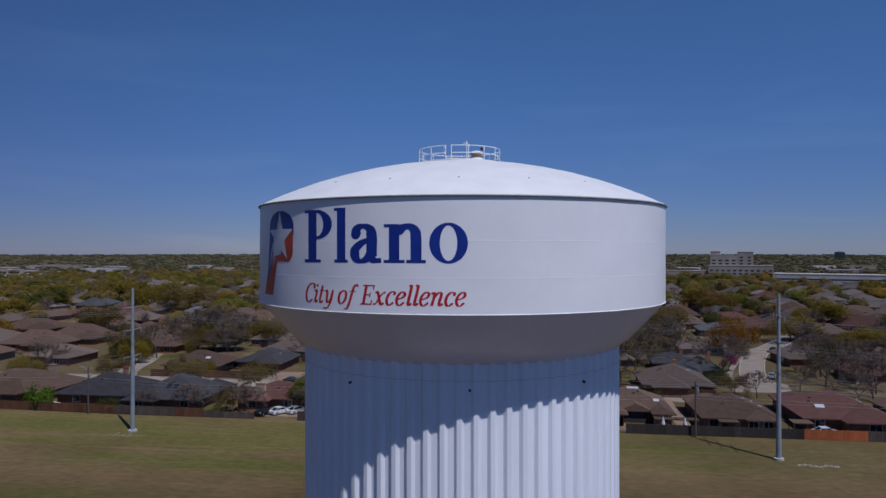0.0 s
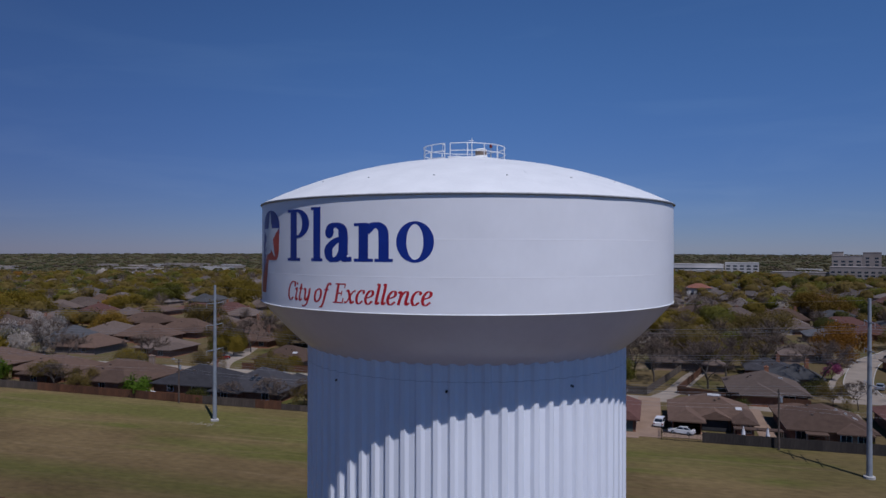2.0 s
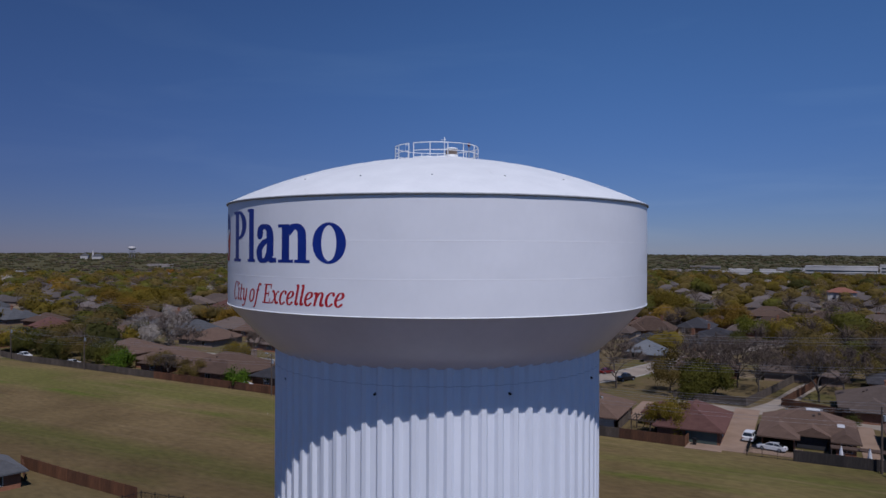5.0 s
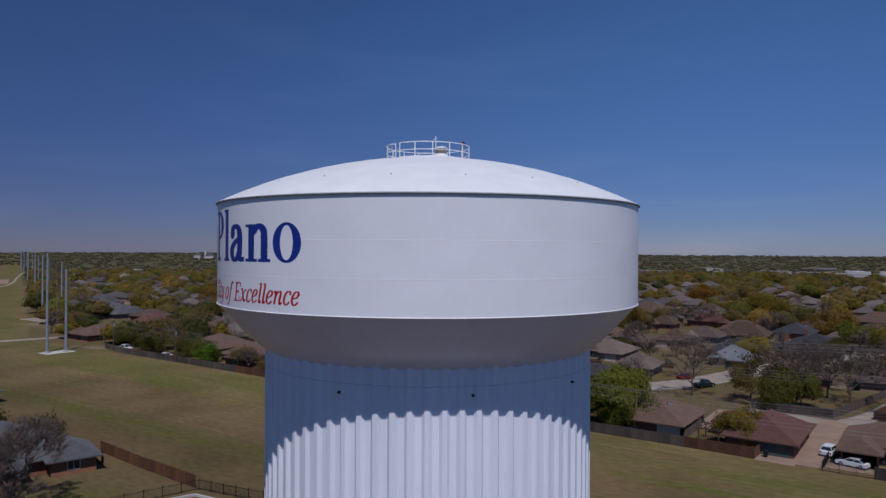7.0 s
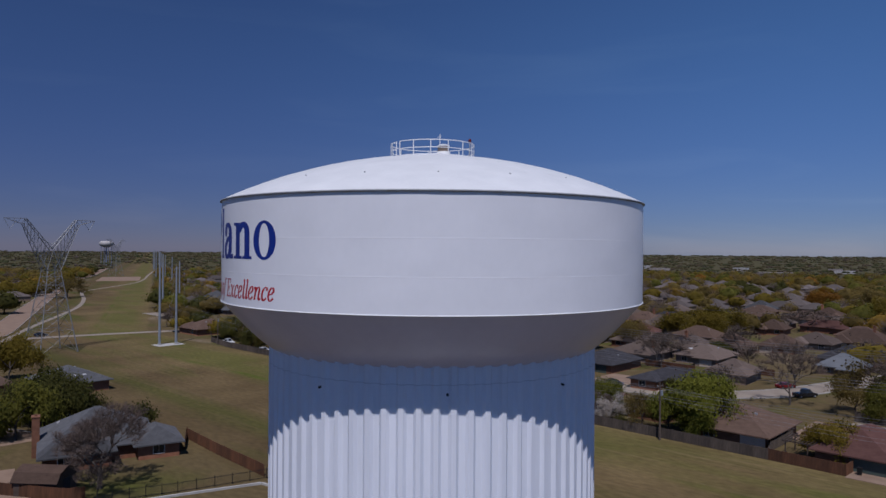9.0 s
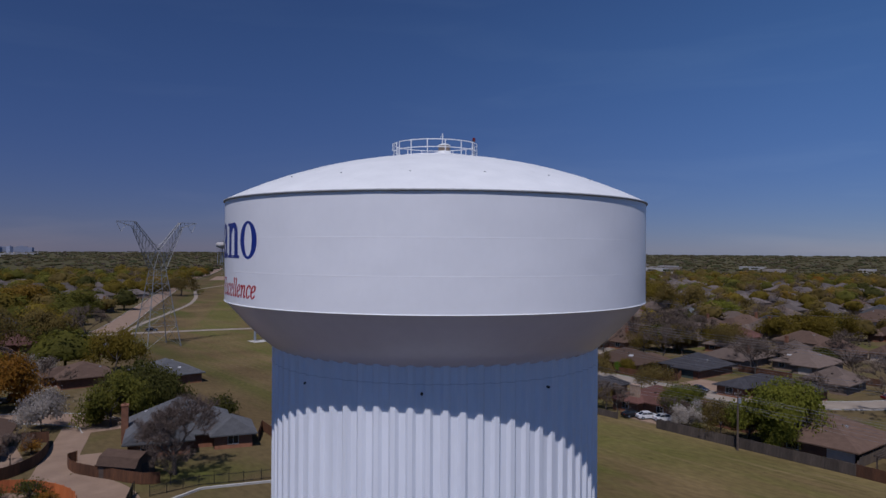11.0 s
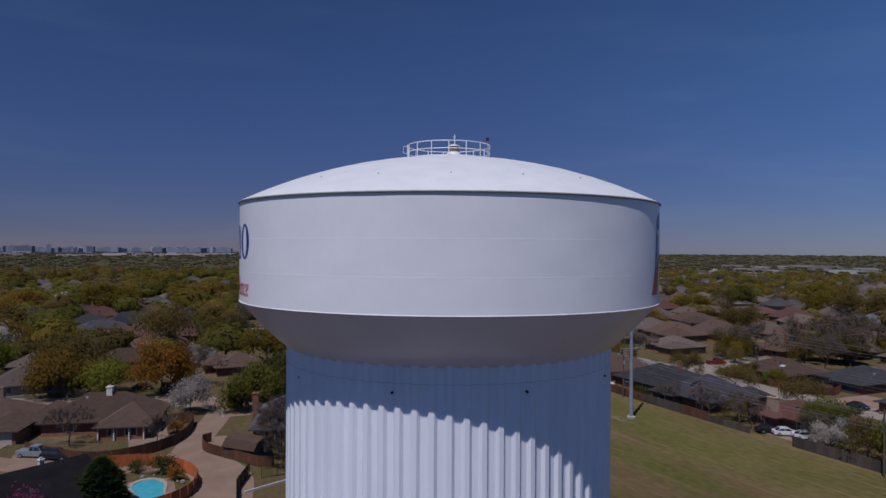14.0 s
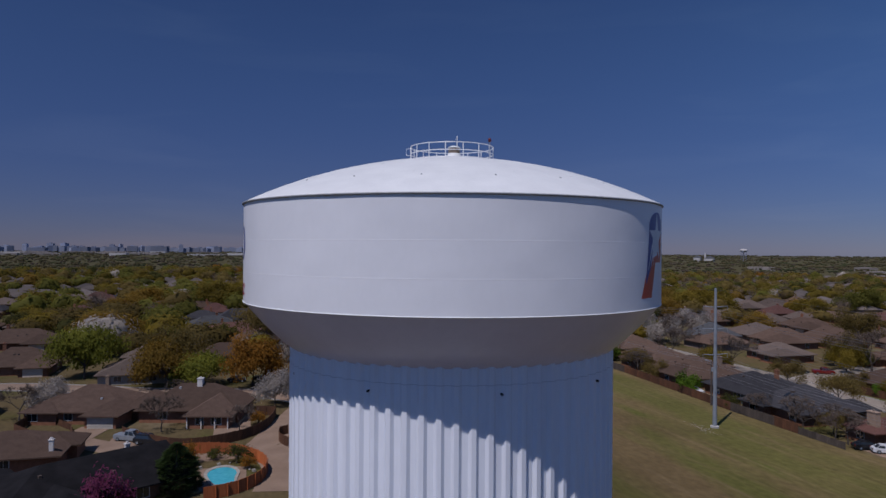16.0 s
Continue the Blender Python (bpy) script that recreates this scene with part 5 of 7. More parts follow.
# swimming pools
def pool(x, y, rx, ry, turn, label):
    root = thing("swimming_pool", label, "swimming pool", at=pose(x, y, 0, 0, 0, turn))
    n, rim, wat = 48, Shape(), Shape()
    def r(a):
        return 1 + 0.16 * math.cos(2 * a + 0.6) + 0.09 * math.cos(3 * a)
    for k, (sc, z) in enumerate(((1.0, 0.08), (1.0, 0.2), (1.0 + 0.9 / rx, 0.2), (1.0 + 0.9 / rx, -0.05))):
        rim.v += [(rx * sc * r(2 * math.pi * j / n) * math.cos(2 * math.pi * j / n), ry * sc * r(2 * math.pi * j / n) * math.sin(2 * math.pi * j / n), z) for j in range(n)]
    for k in range(3):
        for j in range(n):
            rim.f.append((k * n + j, k * n + (j + 1) % n, (k + 1) * n + (j + 1) % n, (k + 1) * n + j))
    wat.v = [(rx * 1.01 * r(2 * math.pi * j / n) * math.cos(2 * math.pi * j / n), ry * 1.01 * r(2 * math.pi * j / n) * math.sin(2 * math.pi * j / n), 0.14) for j in range(n)]
    wat.f = [tuple(range(n))]
    part("water", wat, POOLWATER, root, "clear turquoise water")
    part("coping", rim, STONE, root, "pale stone coping")


pool(-66.4, 32.6, 4.0, 2.3, 10, "kidney-shaped swimming pool with turquoise water")
slab("patio", -71, -60, 28, 36, DRIVE, "pink concrete pool terrace", 0.06)
pool(40, 136.6, 1.8, 0.8, 0, "small turquoise garden pool")
rock = Shape()
rr = random.Random(5)
for k in range(26):
    a = rr.uniform(0, 6.28)
    q = Shape().lathe([(0.02, 0.0), (1, 0.1), (0.8, 0.7), (0.02, 0.9)], 6)
    sc = rr.uniform(0.18, 0.5)
    px, py = -66.2 + (6.6 + rr.uniform(-0.5, 0.8)) * math.cos(a), 32.6 + (4.4 + rr.uniform(-0.3, 0.5)) * math.sin(a)
    rock.add([(x * sc + px, y * sc * 0.8 + py, z * sc + 0.05) for x, y, z in q.v], q.f)
solid("garden_rocks", rock, STONE, "pale rocks round the pool edge", "rocks", kind="stuff")


# ---- vehicles ----
def car_mesh(kind):
    """Body, cabin glass and trim as lofts along the length; x forward."""
    if kind == "suv":
        L, W, H, belt, hood = 4.7, 1.9, 1.72, 1.02, 0.30
        roof = [(-2.05, 1.0), (-1.85, 1.66), (0.35, 1.72), (1.05, 1.05)]
    elif kind == "pickup":
        L, W, H, belt, hood = 5.6, 1.98, 1.85, 1.08, 0.28
        roof = [(-0.65, 1.08), (-0.5, 1.80), (0.75, 1.85), (1.45, 1.1)]
    else:
        L, W, H, belt, hood = 4.6, 1.82, 1.45, 0.92, 0.26
        roof = [(-1.85, 0.95), (-1.1, 1.40), (0.25, 1.45), (1.15, 0.94)]
    h = L / 2
    prof = [(-h, 0.35), (-h, belt - 0.12), (-h + 0.12, belt), (roof[0][0], belt + 0.02), (roof[3][0], belt + 0.02), (h - 0.55, belt - 0.10), (h - 0.06, belt - 0.24), (h, 0.45), (h - 0.1, 0.28), (-h + 0.1, 0.28)]
    body = Shape()
    n = len(prof)
    for y, sc in ((-W / 2, 0.97), (-W / 2 + 0.08, 1.0), (W / 2 - 0.08, 1.0), (W / 2, 0.97)):
        body.v += [(x * sc, y, 0.3 + (z - 0.3) * (0.96 if sc < 1 else 1)) for x, z in prof]
    for k in range(3):
        for i in range(n):
            body.f.append((k * n + i, k * n + (i + 1) % n, (k + 1) * n + (i + 1) % n, (k + 1) * n + i))
    body.f += [tuple(reversed(range(n))), tuple(3 * n + i for i in range(n))]
    if kind == "pickup":
        body.box(-h + 0.1, -0.75, -W / 2 + 0.1, W / 2 - 0.1, belt, belt + 0.03)
    glass, top = Shape(), Shape()
    for y, wz in ((-W / 2 + 0.08, 1), (W / 2 - 0.08, 1)):
        s = 1 if y > 0 else -1
        glass.v += [(roof[0][0], y, belt), (roof[1][0], y - s * 0.2, roof[1][1] - 0.06), (roof[2][0], y - s * 0.2, roof[2][1] - 0.06), (roof[3][0], y, belt)]
    glass.f = [(0, 1, 2, 3), (7, 6, 5, 4), (0, 4, 5, 1), (1, 5, 6, 2), (2, 6, 7, 3)]
    top.box(roof[1][0] - 0.03, roof[2][0] + 0.03, -W / 2 + 0.24, W / 2 - 0.24, roof[1][1] - 0.09, roof[2][1])
    for sy in (-1, 1):
        for (xa, za), (xb, zb) in ((roof[0], roof[1]), (roof[2], roof[3])):
            top.tube([(xa, sy * (W / 2 - 0.09), belt), (xb if za < zb else xa, sy * (W / 2 - 0.28), max(za, zb) - 0.05)] if za < zb else [(xb, sy * (W / 2 - 0.09), belt), (xa, sy * (W / 2 - 0.28), za - 0.05)], 0.05, 5)
        top.tube([((roof[1][0] + roof[2][0]) / 2, sy * (W / 2 - 0.085), belt), ((roof[1][0] + roof[2][0]) / 2, sy * (W / 2 - 0.285), roof[1][1] - 0.06)], 0.045, 5)
    return L, W, body, glass, top


CARS = {}


def car(kind, paint, x, y, turn, label):
    key = (kind, paint.name)
    if key in CARS:
        ob = copy_thing(CARS[key], pose(x, y, 0.07, 0, 0, turn))
        return tagged(ob, label)
    L, W, body, glass, top = car_mesh(kind)
    root = thing("car" if kind != "pickup" else "pickup_truck", label, "car" if kind != "pickup" else "pickup truck", group="parked cars", at=pose(x, y, 0.07, 0, 0, turn))
    bo = part("body", body, paint, root)
    part("cabin_glass", glass, PANE, root, "dark glazed cabin")
    part("roof", top, paint, root)
    for sx in (-1, 1):
        for sy in (-1, 1):
            wx, wy = sx * (L / 2 - 0.9), sy * (W / 2 - 0.08)
            wheel = part("wheel", Shape().tube([(wx, wy - 0.11, 0.33), (wx, wy + 0.11, 0.33)], 0.33, 14), RUBBER, root)
            part("rim", Shape().tube([(wx, wy - 0.12, 0.33), (wx, wy + 0.12, 0.33)], 0.2, 10), GALV, wheel)
    for sy in (-1, 1):
        part("headlight", Shape().box(L / 2 - 0.16, L / 2 - 0.01, sy * (W / 2 - 0.38) - 0.2, sy * (W / 2 - 0.38) + 0.2, 0.58, 0.72), LAMPGLASS, root)
        part("tail_light", Shape().box(-L / 2 - 0.01, -L / 2 + 0.1, sy * (W / 2 - 0.2) - 0.1, sy * (W / 2 - 0.2) + 0.1, 0.62, 0.9), TAIL, root)
    CARS[key] = root
    return root


car("suv", CARWHITE, 9.2, 144.0, 80, "white parked car on a concrete pad")
car("sedan", CARWHITE, 12.9, 138.6, 165, "white parked car beside the house")
car("sedan", CARWHITE, -52.6, 139.4, 60, "white parked car behind the fence")
car("sedan", CARWHITE, -49.4, 140.6, 60, "white parked car behind the fence")
car("sedan", CARDARK, -55.4, 138.2, 70, "dark parked car behind the fence")
car("sedan", CARDARK, -120.6, 183.0, 68, "dark parked saloon car at the kerb")
car("pickup", CARRED, -118.2, 188.6, 68, "dark red parked car at the kerb")
car("pickup", CARDARK, -23.6, 191.4, 60, "black parked pickup truck at the kerb")
car("sedan", CARRED, -30.6, 199.4, 60, "dark red parked car under a bare tree")
car("pickup", CARSILVER, -90.4, 16.4, 62, "silver blue parked pickup truck")
car("suv", CARDARK, -87.4, 19.6, 62, "black parked car beside a pickup truck")
car("sedan", CARDARK, -79.6, 24.6, 62, "dark parked car behind the cedar fence")
car("sedan", CARWHITE, -104, 138.0, 20, "white parked car behind the fence")
car("sedan", CARDARK, -142, 33, 85, "dark parked car beside the house")
car("pickup", CARDARK, -143, 40, 85, "dark parked pickup truck beside the house")
car("sedan", CARSILVER, 60.5, 196, 70, "silver parked car in the turning head")
car("suv", CARDARK, 76, 246, 65, "dark parked saloon car at the kerb")
car("sedan", CARWHITE, 52.0, 137.4, 10, "white car beside a brown fence")
car("sedan", CARDARK, -62, 172.2, 0, "dark parked saloon car at the kerb")
car("pickup", CARWHITE, -196, 141, 10, "white parked pickup truck behind the fence")
car("sedan", CARWHITE, -171, 140, 10, "white parked car behind the fence")
car("suv", CARWHITE, -264, -38, 20, "white parked van beside a house")
car("sedan", CARDARK, -261.5, 101, 80, "dark car on the crossing road")
for x, y in ((0.8, 136.0), (15.5, 139.5)):
    bn = thing("wheelie_bin", "black wheeled rubbish bin", "bin", group="rubbish bins", at=pose(x, y, 0.08))
    part("body", Shape().add([(sx * 0.26, sy * 0.3, 0.05) for sx, sy in ((-1, -1), (1, -1), (1, 1), (-1, 1))] + [(sx * 0.32, sy * 0.38, 1.05) for sx, sy in ((-1, -1), (1, -1), (1, 1), (-1, 1))], [(3, 2, 1, 0), (4, 5, 6, 7), (0, 1, 5, 4), (1, 2, 6, 5), (2, 3, 7, 6), (3, 0, 4, 7)]), IRON, bn)
    part("lid", Shape().box(-0.34, 0.34, -0.4, 0.42, 1.05, 1.13), IRON, bn)


# ---- poles, pylon and wires ----
def steel_pole(x, y, top, arms, base_r=0.42, turn=0.0, yard=2.7):
    root = thing("transmission_pole", "tall tapered grey steel transmission pole with cross arms", "power pole", group="steel power poles", at=pose(x, y, 0, 0, 0, turn))
    part("shaft", Shape().tube([(0, 0, 0.3), (0, 0, top)], [base_r, base_r * 0.55], 16), GALV, root)
    part("footing", Shape().lathe([(0.8, -0.1), (0.8, 0.32), (0.6, 0.4), (0.02, 0.4)], 16), KERB, root, "round concrete footing")
    for z in arms:
        part("cross_arm", Shape().tube([(0, -yard, z + 0.15), (0, 0, z), (0, yard, z + 0.15)], [0.06, 0.11, 0.06], 6), GALV, root)
        for sy in (-1, 1):
            part("insulator", Shape().lathe([(0.02, z + 0.15), (0.045, z + 0.05), (0.025, z - 0.1), (0.045, z - 0.25), (0.025, z - 0.4), (0.045, z - 0.55), (0.02, z - 0.7)], 8, 0, sy * yard), GREYRIM, root)
    return root


ARMS = (23.0, 18.8, 13.9)
steel_pole(-74.5, 122.1, 26.6, ARMS)
steel_pole(38.5, 120.2, 26.6, ARMS)
steel_pole(151.5, 118.4, 26.6, ARMS)
steel_pole(-209.5, 122.8, 32.0, (), 0.46)
steel_pole(-208.0, 128.0, 27.0, (), 0.46)
for x, y in ((-338, 182), (-493, 250), (-645, 314), (-833, 395), (-1030, 480), (-1240, 572)):
    steel_pole(x, y, 30.0, (), 0.55, 23.7)
    steel_pole(x + 3.5, y + 7.5, 26.5, (), 0.5, 23.7)
slab("footing", -211.5, -205.5, 120.8, 130.2, KERB, "pale gravel pad round pole footings", 0.05)
gravel = Shape()
rr = random.Random(11)
for k in range(90):
    px, sc = rr.uniform(40.5, 46.5), rr.uniform(0.08, 0.24)
    py = 117.6 + 0.35 * math.sin(px * 1.7) + rr.gauss(0, 0.22)
    gravel.add([(px - sc, py, 0), (px, py - sc, 0), (px + sc, py, 0), (px, py + sc, 0), (px, py, sc * 0.8)], [(0, 1, 4), (1, 2, 4), (2, 3, 4), (3, 0, 4)])
for k in range(70):
    px, py, sc = -74.4 + rr.gauss(0, 2.0), 119.4 + rr.gauss(0, 0.7), rr.uniform(0.05, 0.13)
    gravel.add([(px - sc, py, 0), (px, py - sc, 0), (px + sc, py, 0), (px, py + sc, 0), (px, py, sc * 0.8)], [(0, 1, 4), (1, 2, 4), (2, 3, 4), (3, 0, 4)])
solid("scattered_stones", gravel, STONE, "pale scattered stones in the grass", "stones", kind="stuff")


def wire_between(root, a, b, sag, r=0.022):
    a, b = Vector(a), Vector(b)
    n = 14
    pts = []
    for i in range(n + 1):
        t = i / n
        p = a.lerp(b, t)
        p.z -= 4 * sag * t * (1 - t)
        pts.append(p)
    part("wire", Shape().tube(pts, r, 3, False), WIRE, root)


line_root = thing("power_line", "bare aluminium conductors hung between steel poles", "power line")
chain = [(151.5, 118.4), (38.5, 120.2), (-74.5, 122.1), (-208.0, 128.0), (-334.5, 189.5), (-489.5, 257.5), (-641.5, 321.5)]
for (ax, ay), (bx_, by_) in zip(chain, chain[1:]):
    for z in ARMS:
        for sy in (-2.7, 2.7):
            wire_between(line_root, (ax, ay + sy, z - 0.7), (bx_, by_ + sy, z - 0.7), 2.2)
            wire_between(line_root, (ax, ay + sy, z - 1.1), (bx_, by_ + sy, z - 1.1), 2.2, 0.016)
    wire_between(line_root, (ax, ay, 26.3), (bx_, by_, 26.3), 1.6, 0.012)


def utility_pole(x, y, top=10.5, lamp=False):
    root = thing("utility_pole", "dark weathered timber utility pole", "utility pole", group="timber utility poles", at=pose(x, y, 0))
    part("shaft", Shape().tube([(0, 0, -0.1), (0, 0, top)], [0.19, 0.12], 8), TIMBER, root)
    part("cross_arm", Shape().box(-0.06, 0.06, -1.1, 1.1, top - 0.7, top - 0.56), TIMBER, root)
    for sy in (-1, 0.9):
        part("insulator", Shape().lathe([(0.02, top - 0.56), (0.07, top - 0.5), (0.05, top - 0.36), (0.02, top - 0.34)], 6, 0, sy), GREYRIM, root)
    part("transformer", Shape().tube([(0.34, 0, top - 2.2), (0.34, 0, top - 1.3)], 0.24, 10), GALV, root)
    if lamp:
        part("lamp_arm", Shape().tube([(0, 0, top - 0.3), (-0.9, -0.4, top + 0.1)], 0.04, 5), GALV, root)
        part("lamp_head", Shape().box(-1.4, -0.8, -0.65, -0.25, top + 0.0, top + 0.22), GALV, root)
    return root


upoles = [(-197, 137.8), (-160.8, 136.2), (-91.5, 133.6), (-29.9, 132.9), (28.2, 132.6), (96, 133)]
for i, (x, y) in enumerate(upoles):
    utility_pole(x, y, 10.2 if i != 2 else 9.6, i == 2)
uroot = thing("service_line", "thin service wires between timber poles", "power line")
for (ax, ay), (bx_, by_) in zip(upoles, upoles[1:]):
    for sy, z in ((-1.0, 9.4), (0.9, 9.4), (0, 7.6), (0, 7.0)):
        wire_between(uroot, (ax, ay + sy, z), (bx_, by_ + sy, z), 0.9, 0.016)


def lattice_pylon(x, y, turn):
    root = thing("lattice_pylon", "grey steel lattice transmission pylon with spreading arms", "pylon", group="lattice pylons", at=pose(x, y, 0, 0, 0, turn))
    waist = 26.2

    def leg_at(z):
        return 5.8 + (2.0 - 5.8) * z / waist
    levels = [0, 7.2, 13.0, 17.7, 21.4, 24.1, waist]
    corners = [(-1, -1), (1, -1), (1, 1), (-1, 1)]
    for sx, sy in corners:
        part("leg", Shape().tube([(sx * leg_at(0), sy * leg_at(0), -0.1), (sx * leg_at(waist), sy * leg_at(waist), waist)], [0.18, 0.13], 4), LATTICE, root)
    brace = Shape()
    for z0, z1 in zip(levels, levels[1:]):
        a, b = leg_at(z0), leg_at(z1)
        for k in range(4):
            (ux, uy), (vx, vy) = corners[k], corners[(k + 1) % 4]
            brace.tube([(ux * a, uy * a, z0), (vx * b, vy * b, z1)], 0.06, 3, False)
            brace.tube([(vx * a, vy * a, z0), (ux * b, uy * b, z1)], 0.06, 3, False)
            brace.tube([(ux * b, uy * b, z1), (vx * b, vy * b, z1)], 0.06, 3, False)
    part("bracing", brace, LATTICE, root)
    for s in (-1, 1):
        arm = Shape()
        # outer chords rise from the waist, inner chords from the crossing above it
        lo = [Vector((q * 2.1, s * 2.1, waist)) for q in (-1, 1)] + [Vector((q * 1.4, 0, 32.6)) for q in (-1, 1)]
        hi = [Vector((q * 0.7, s * 8.6, 40.6)) for q in (-1, 1)] + [Vector((q * 0.7, s * 7.7, 42.3)) for q in (-1, 1)]
        for p, q in zip(lo, hi):
            arm.tube([p, q], 0.13, 4, False)
        for q in (-1, 1):
            arm.tube([(q * 2.1, s * 2.1, waist), (q * 1.4, 0, 32.6)], 0.10, 4, False)
        n = 7
        for t in range(n):
            a, b = t / n, (t + 1) / n
            for i, j in ((0, 2), (1, 3), (0, 1), (2, 3)):
                arm.tube([lo[i].lerp(hi[i], a), lo[j].lerp(hi[j], b)], 0.07, 3, False)
                arm.tube([lo[j].lerp(hi[j], b), lo[i].lerp(hi[i], b)], 0.06, 3, False)
        tip = Vector((0, s * 13.9, 42.3))
        for p in hi:
            arm.tube([p, tip], 0.08, 3, False)
        for t in (0.25, 0.5, 0.75):
            arm.tube([hi[0].lerp(tip, t), hi[3].lerp(tip, t)], 0.05, 3, False)
            arm.tube([hi[1].lerp(tip, t), hi[2].lerp(tip, t)], 0.05, 3, False)
        part("arm", arm, LATTICE, root)
        part("insulator", Shape().tube([tip, Vector((0, s * 12.2, 38.9)), Vector((0, s * 10.4, 41.6))], 0.10, 6), GREYRIM, root)
        part("insulator", Shape().tube([Vector((0, s * 4.1, 36.8)), Vector((0, 0, 34.4))], 0.10, 6), GREYRIM, root)
    return root


lattice_pylon(-216.6, 90.7, 8)
lattice_pylon(-800, 336, 23)


# ---- trees ----
def branches(rnd, height, spread, levels, trunk_h, bare=False, r0=0.22):
    """Trunk and limbs; returns the wood and the limbs' ends."""
    wood, ends = Shape(), []

    def grow(p, d, length, r, level):
        q = p + d * length * 0.5 + Vector((rnd.uniform(-1, 1), rnd.uniform(-1, 1), rnd.uniform(-0.3, 0.6))) * length * 0.07
        e = p + d * length + Vector((rnd.uniform(-1, 1), rnd.uniform(-1, 1), 0)) * length * 0.10
        wood.tube([p, q, e], [r, r * 0.8, r * 0.58], 6 if level == 0 else (4 if level < 3 else 3), False)
        if level >= levels:
            ends.append(e)
            return
        if level >= 2:
            ends.append(e)
        k = rnd.choice((3, 4)) if level == 0 else rnd.choice((2, 3, 3)) if level < 3 else 3
        base = rnd.uniform(0, 6.28)
        for i in range(k):
            a = base + 6.283 * i / k + rnd.uniform(-0.5, 0.5)
            tilt = rnd.uniform(0.45, 0.95) if level == 0 else rnd.uniform(0.3, 0.8)
            s = d.cross(Vector((0, 0, 1)) if abs(d.z) < 0.9 else Vector((1, 0, 0))).normalized()
            u = s.cross(d)
            nd = (d * math.cos(tilt) + (s * math.cos(a) + u * math.sin(a)) * math.sin(tilt) * spread)
            nd.z += 0.12
            nd.normalize()
            start = e if i < 2 else p.lerp(e, rnd.uniform(0.6, 1.0))
            grow(start, nd, length * (rnd.uniform(0.62, 0.86) if level else rnd.uniform(0.75, 1.0)), r * 0.56, level + 1)

    grow(Vector((0, 0, -0.1)), Vector((rnd.uniform(-0.08, 0.08), rnd.uniform(-0.08, 0.08), 1)).normalized(), trunk_h, r0, 0)
    top = max(v[2] for v in wood.v)
    k = height / top
    wood.v = [(x * k, y * k, z * k if z > 0 else z) for x, y, z in wood.v]
    return wood, [e * k for e in ends]


def leaves(rnd, ends, count, size, scatter, flat=0.7):
    """Small leaf sprays round the limbs' ends."""
    s = Shape()
    per = max(1, count // max(1, len(ends)))
    heart = sum(ends, Vector()) / max(1, len(ends)) - Vector((0, 0, 1.2))
    for e in ends:
        for _ in range(per):
            p = e + Vector((rnd.gauss(0, scatter), rnd.gauss(0, scatter), rnd.gauss(0, scatter * flat)))
            out = ((p - heart).normalized() + Vector((rnd.uniform(-1, 1), rnd.uniform(-1, 1), rnd.uniform(-1, 1))) * 0.75).normalized()
            a = out.cross(Vector((rnd.uniform(-1, 1), rnd.uniform(-1, 1), rnd.uniform(-1, 1)))).normalized()
            b = out.cross(a)
            z = size * rnd.uniform(0.6, 1.3)
            k = len(s.v)
            s.v += [tuple(p + a * z), tuple(p - a * z * 0.6 + b * z * 0.55), tuple(p - a * z * 0.6 - b * z * 0.55)]
            s.f.append((k, k + 1, k + 2))
    return s


TREES = {}


def tree_kind(key, label, category, mat, height, spread, levels, count, size, scatter, variants=2, trunk=0.3, bare_twigs=False, wood_mat=None):
    out = []
    for v in range(variants):
        rnd = random.Random(hash_of(key) + v)
        wood, ends = branches(rnd, height, spread, levels, trunk * 10)
        crown = leaves(rnd, ends, count, size, scatter) if not bare_twigs else twigs(rnd, ends, count, size)
        if not bare_twigs:
            # leafy crowns hang well down their trunks
            top = max(z for _, _, z in crown.v)
            crown.v = [(x, y, max(0.7, top - (top - z) * 1.32)) for x, y, z in crown.v]
        out.append((wood.mesh("trunk", wood_mat or BARK), crown.mesh("crown", mat)))
    TREES[key] = (out, label, category)


def hash_of(key):
    return sum(ord(c) * (i + 3) for i, c in enumerate(key))


def twigs(rnd, ends, count, size):
    s = Shape()
    per = max(1, count // max(1, len(ends)))
    for e in ends:
        out = Vector((e.x, e.y, max(0.3, e.z * 0.5))).normalized()
        for _ in range(per):
            d = (out + Vector((rnd.uniform(-1, 1), rnd.uniform(-1, 1), rnd.uniform(-0.5, 1)))).normalized()
            ln = size * rnd.uniform(0.6, 1.5)
            p = e - d * 0.1
            m = p + d * ln * 0.5 + Vector((rnd.uniform(-1, 1), rnd.uniform(-1, 1), rnd.uniform(-1, 1))) * ln * 0.08
            q = p + d * ln
            w = d.cross(Vector((rnd.uniform(-1, 1), rnd.uniform(-1, 1), rnd.uniform(-1, 1)))).normalized() * 0.022
            k = len(s.v)
            s.v += [tuple(p - w), tuple(p + w), tuple(q)]
            s.f.append((k, k + 1, k + 2))
            for _2 in range(2):
                d2 = (d + Vector((rnd.uniform(-1, 1), rnd.uniform(-1, 1), rnd.uniform(-1, 1))) * 0.8).normalized()
                k = len(s.v)
                s.v += [tuple(m - w * 0.6), tuple(m + w * 0.6), tuple(m + d2 * ln * 0.6)]
                s.f.append((k, k + 1, k + 2))
    return s


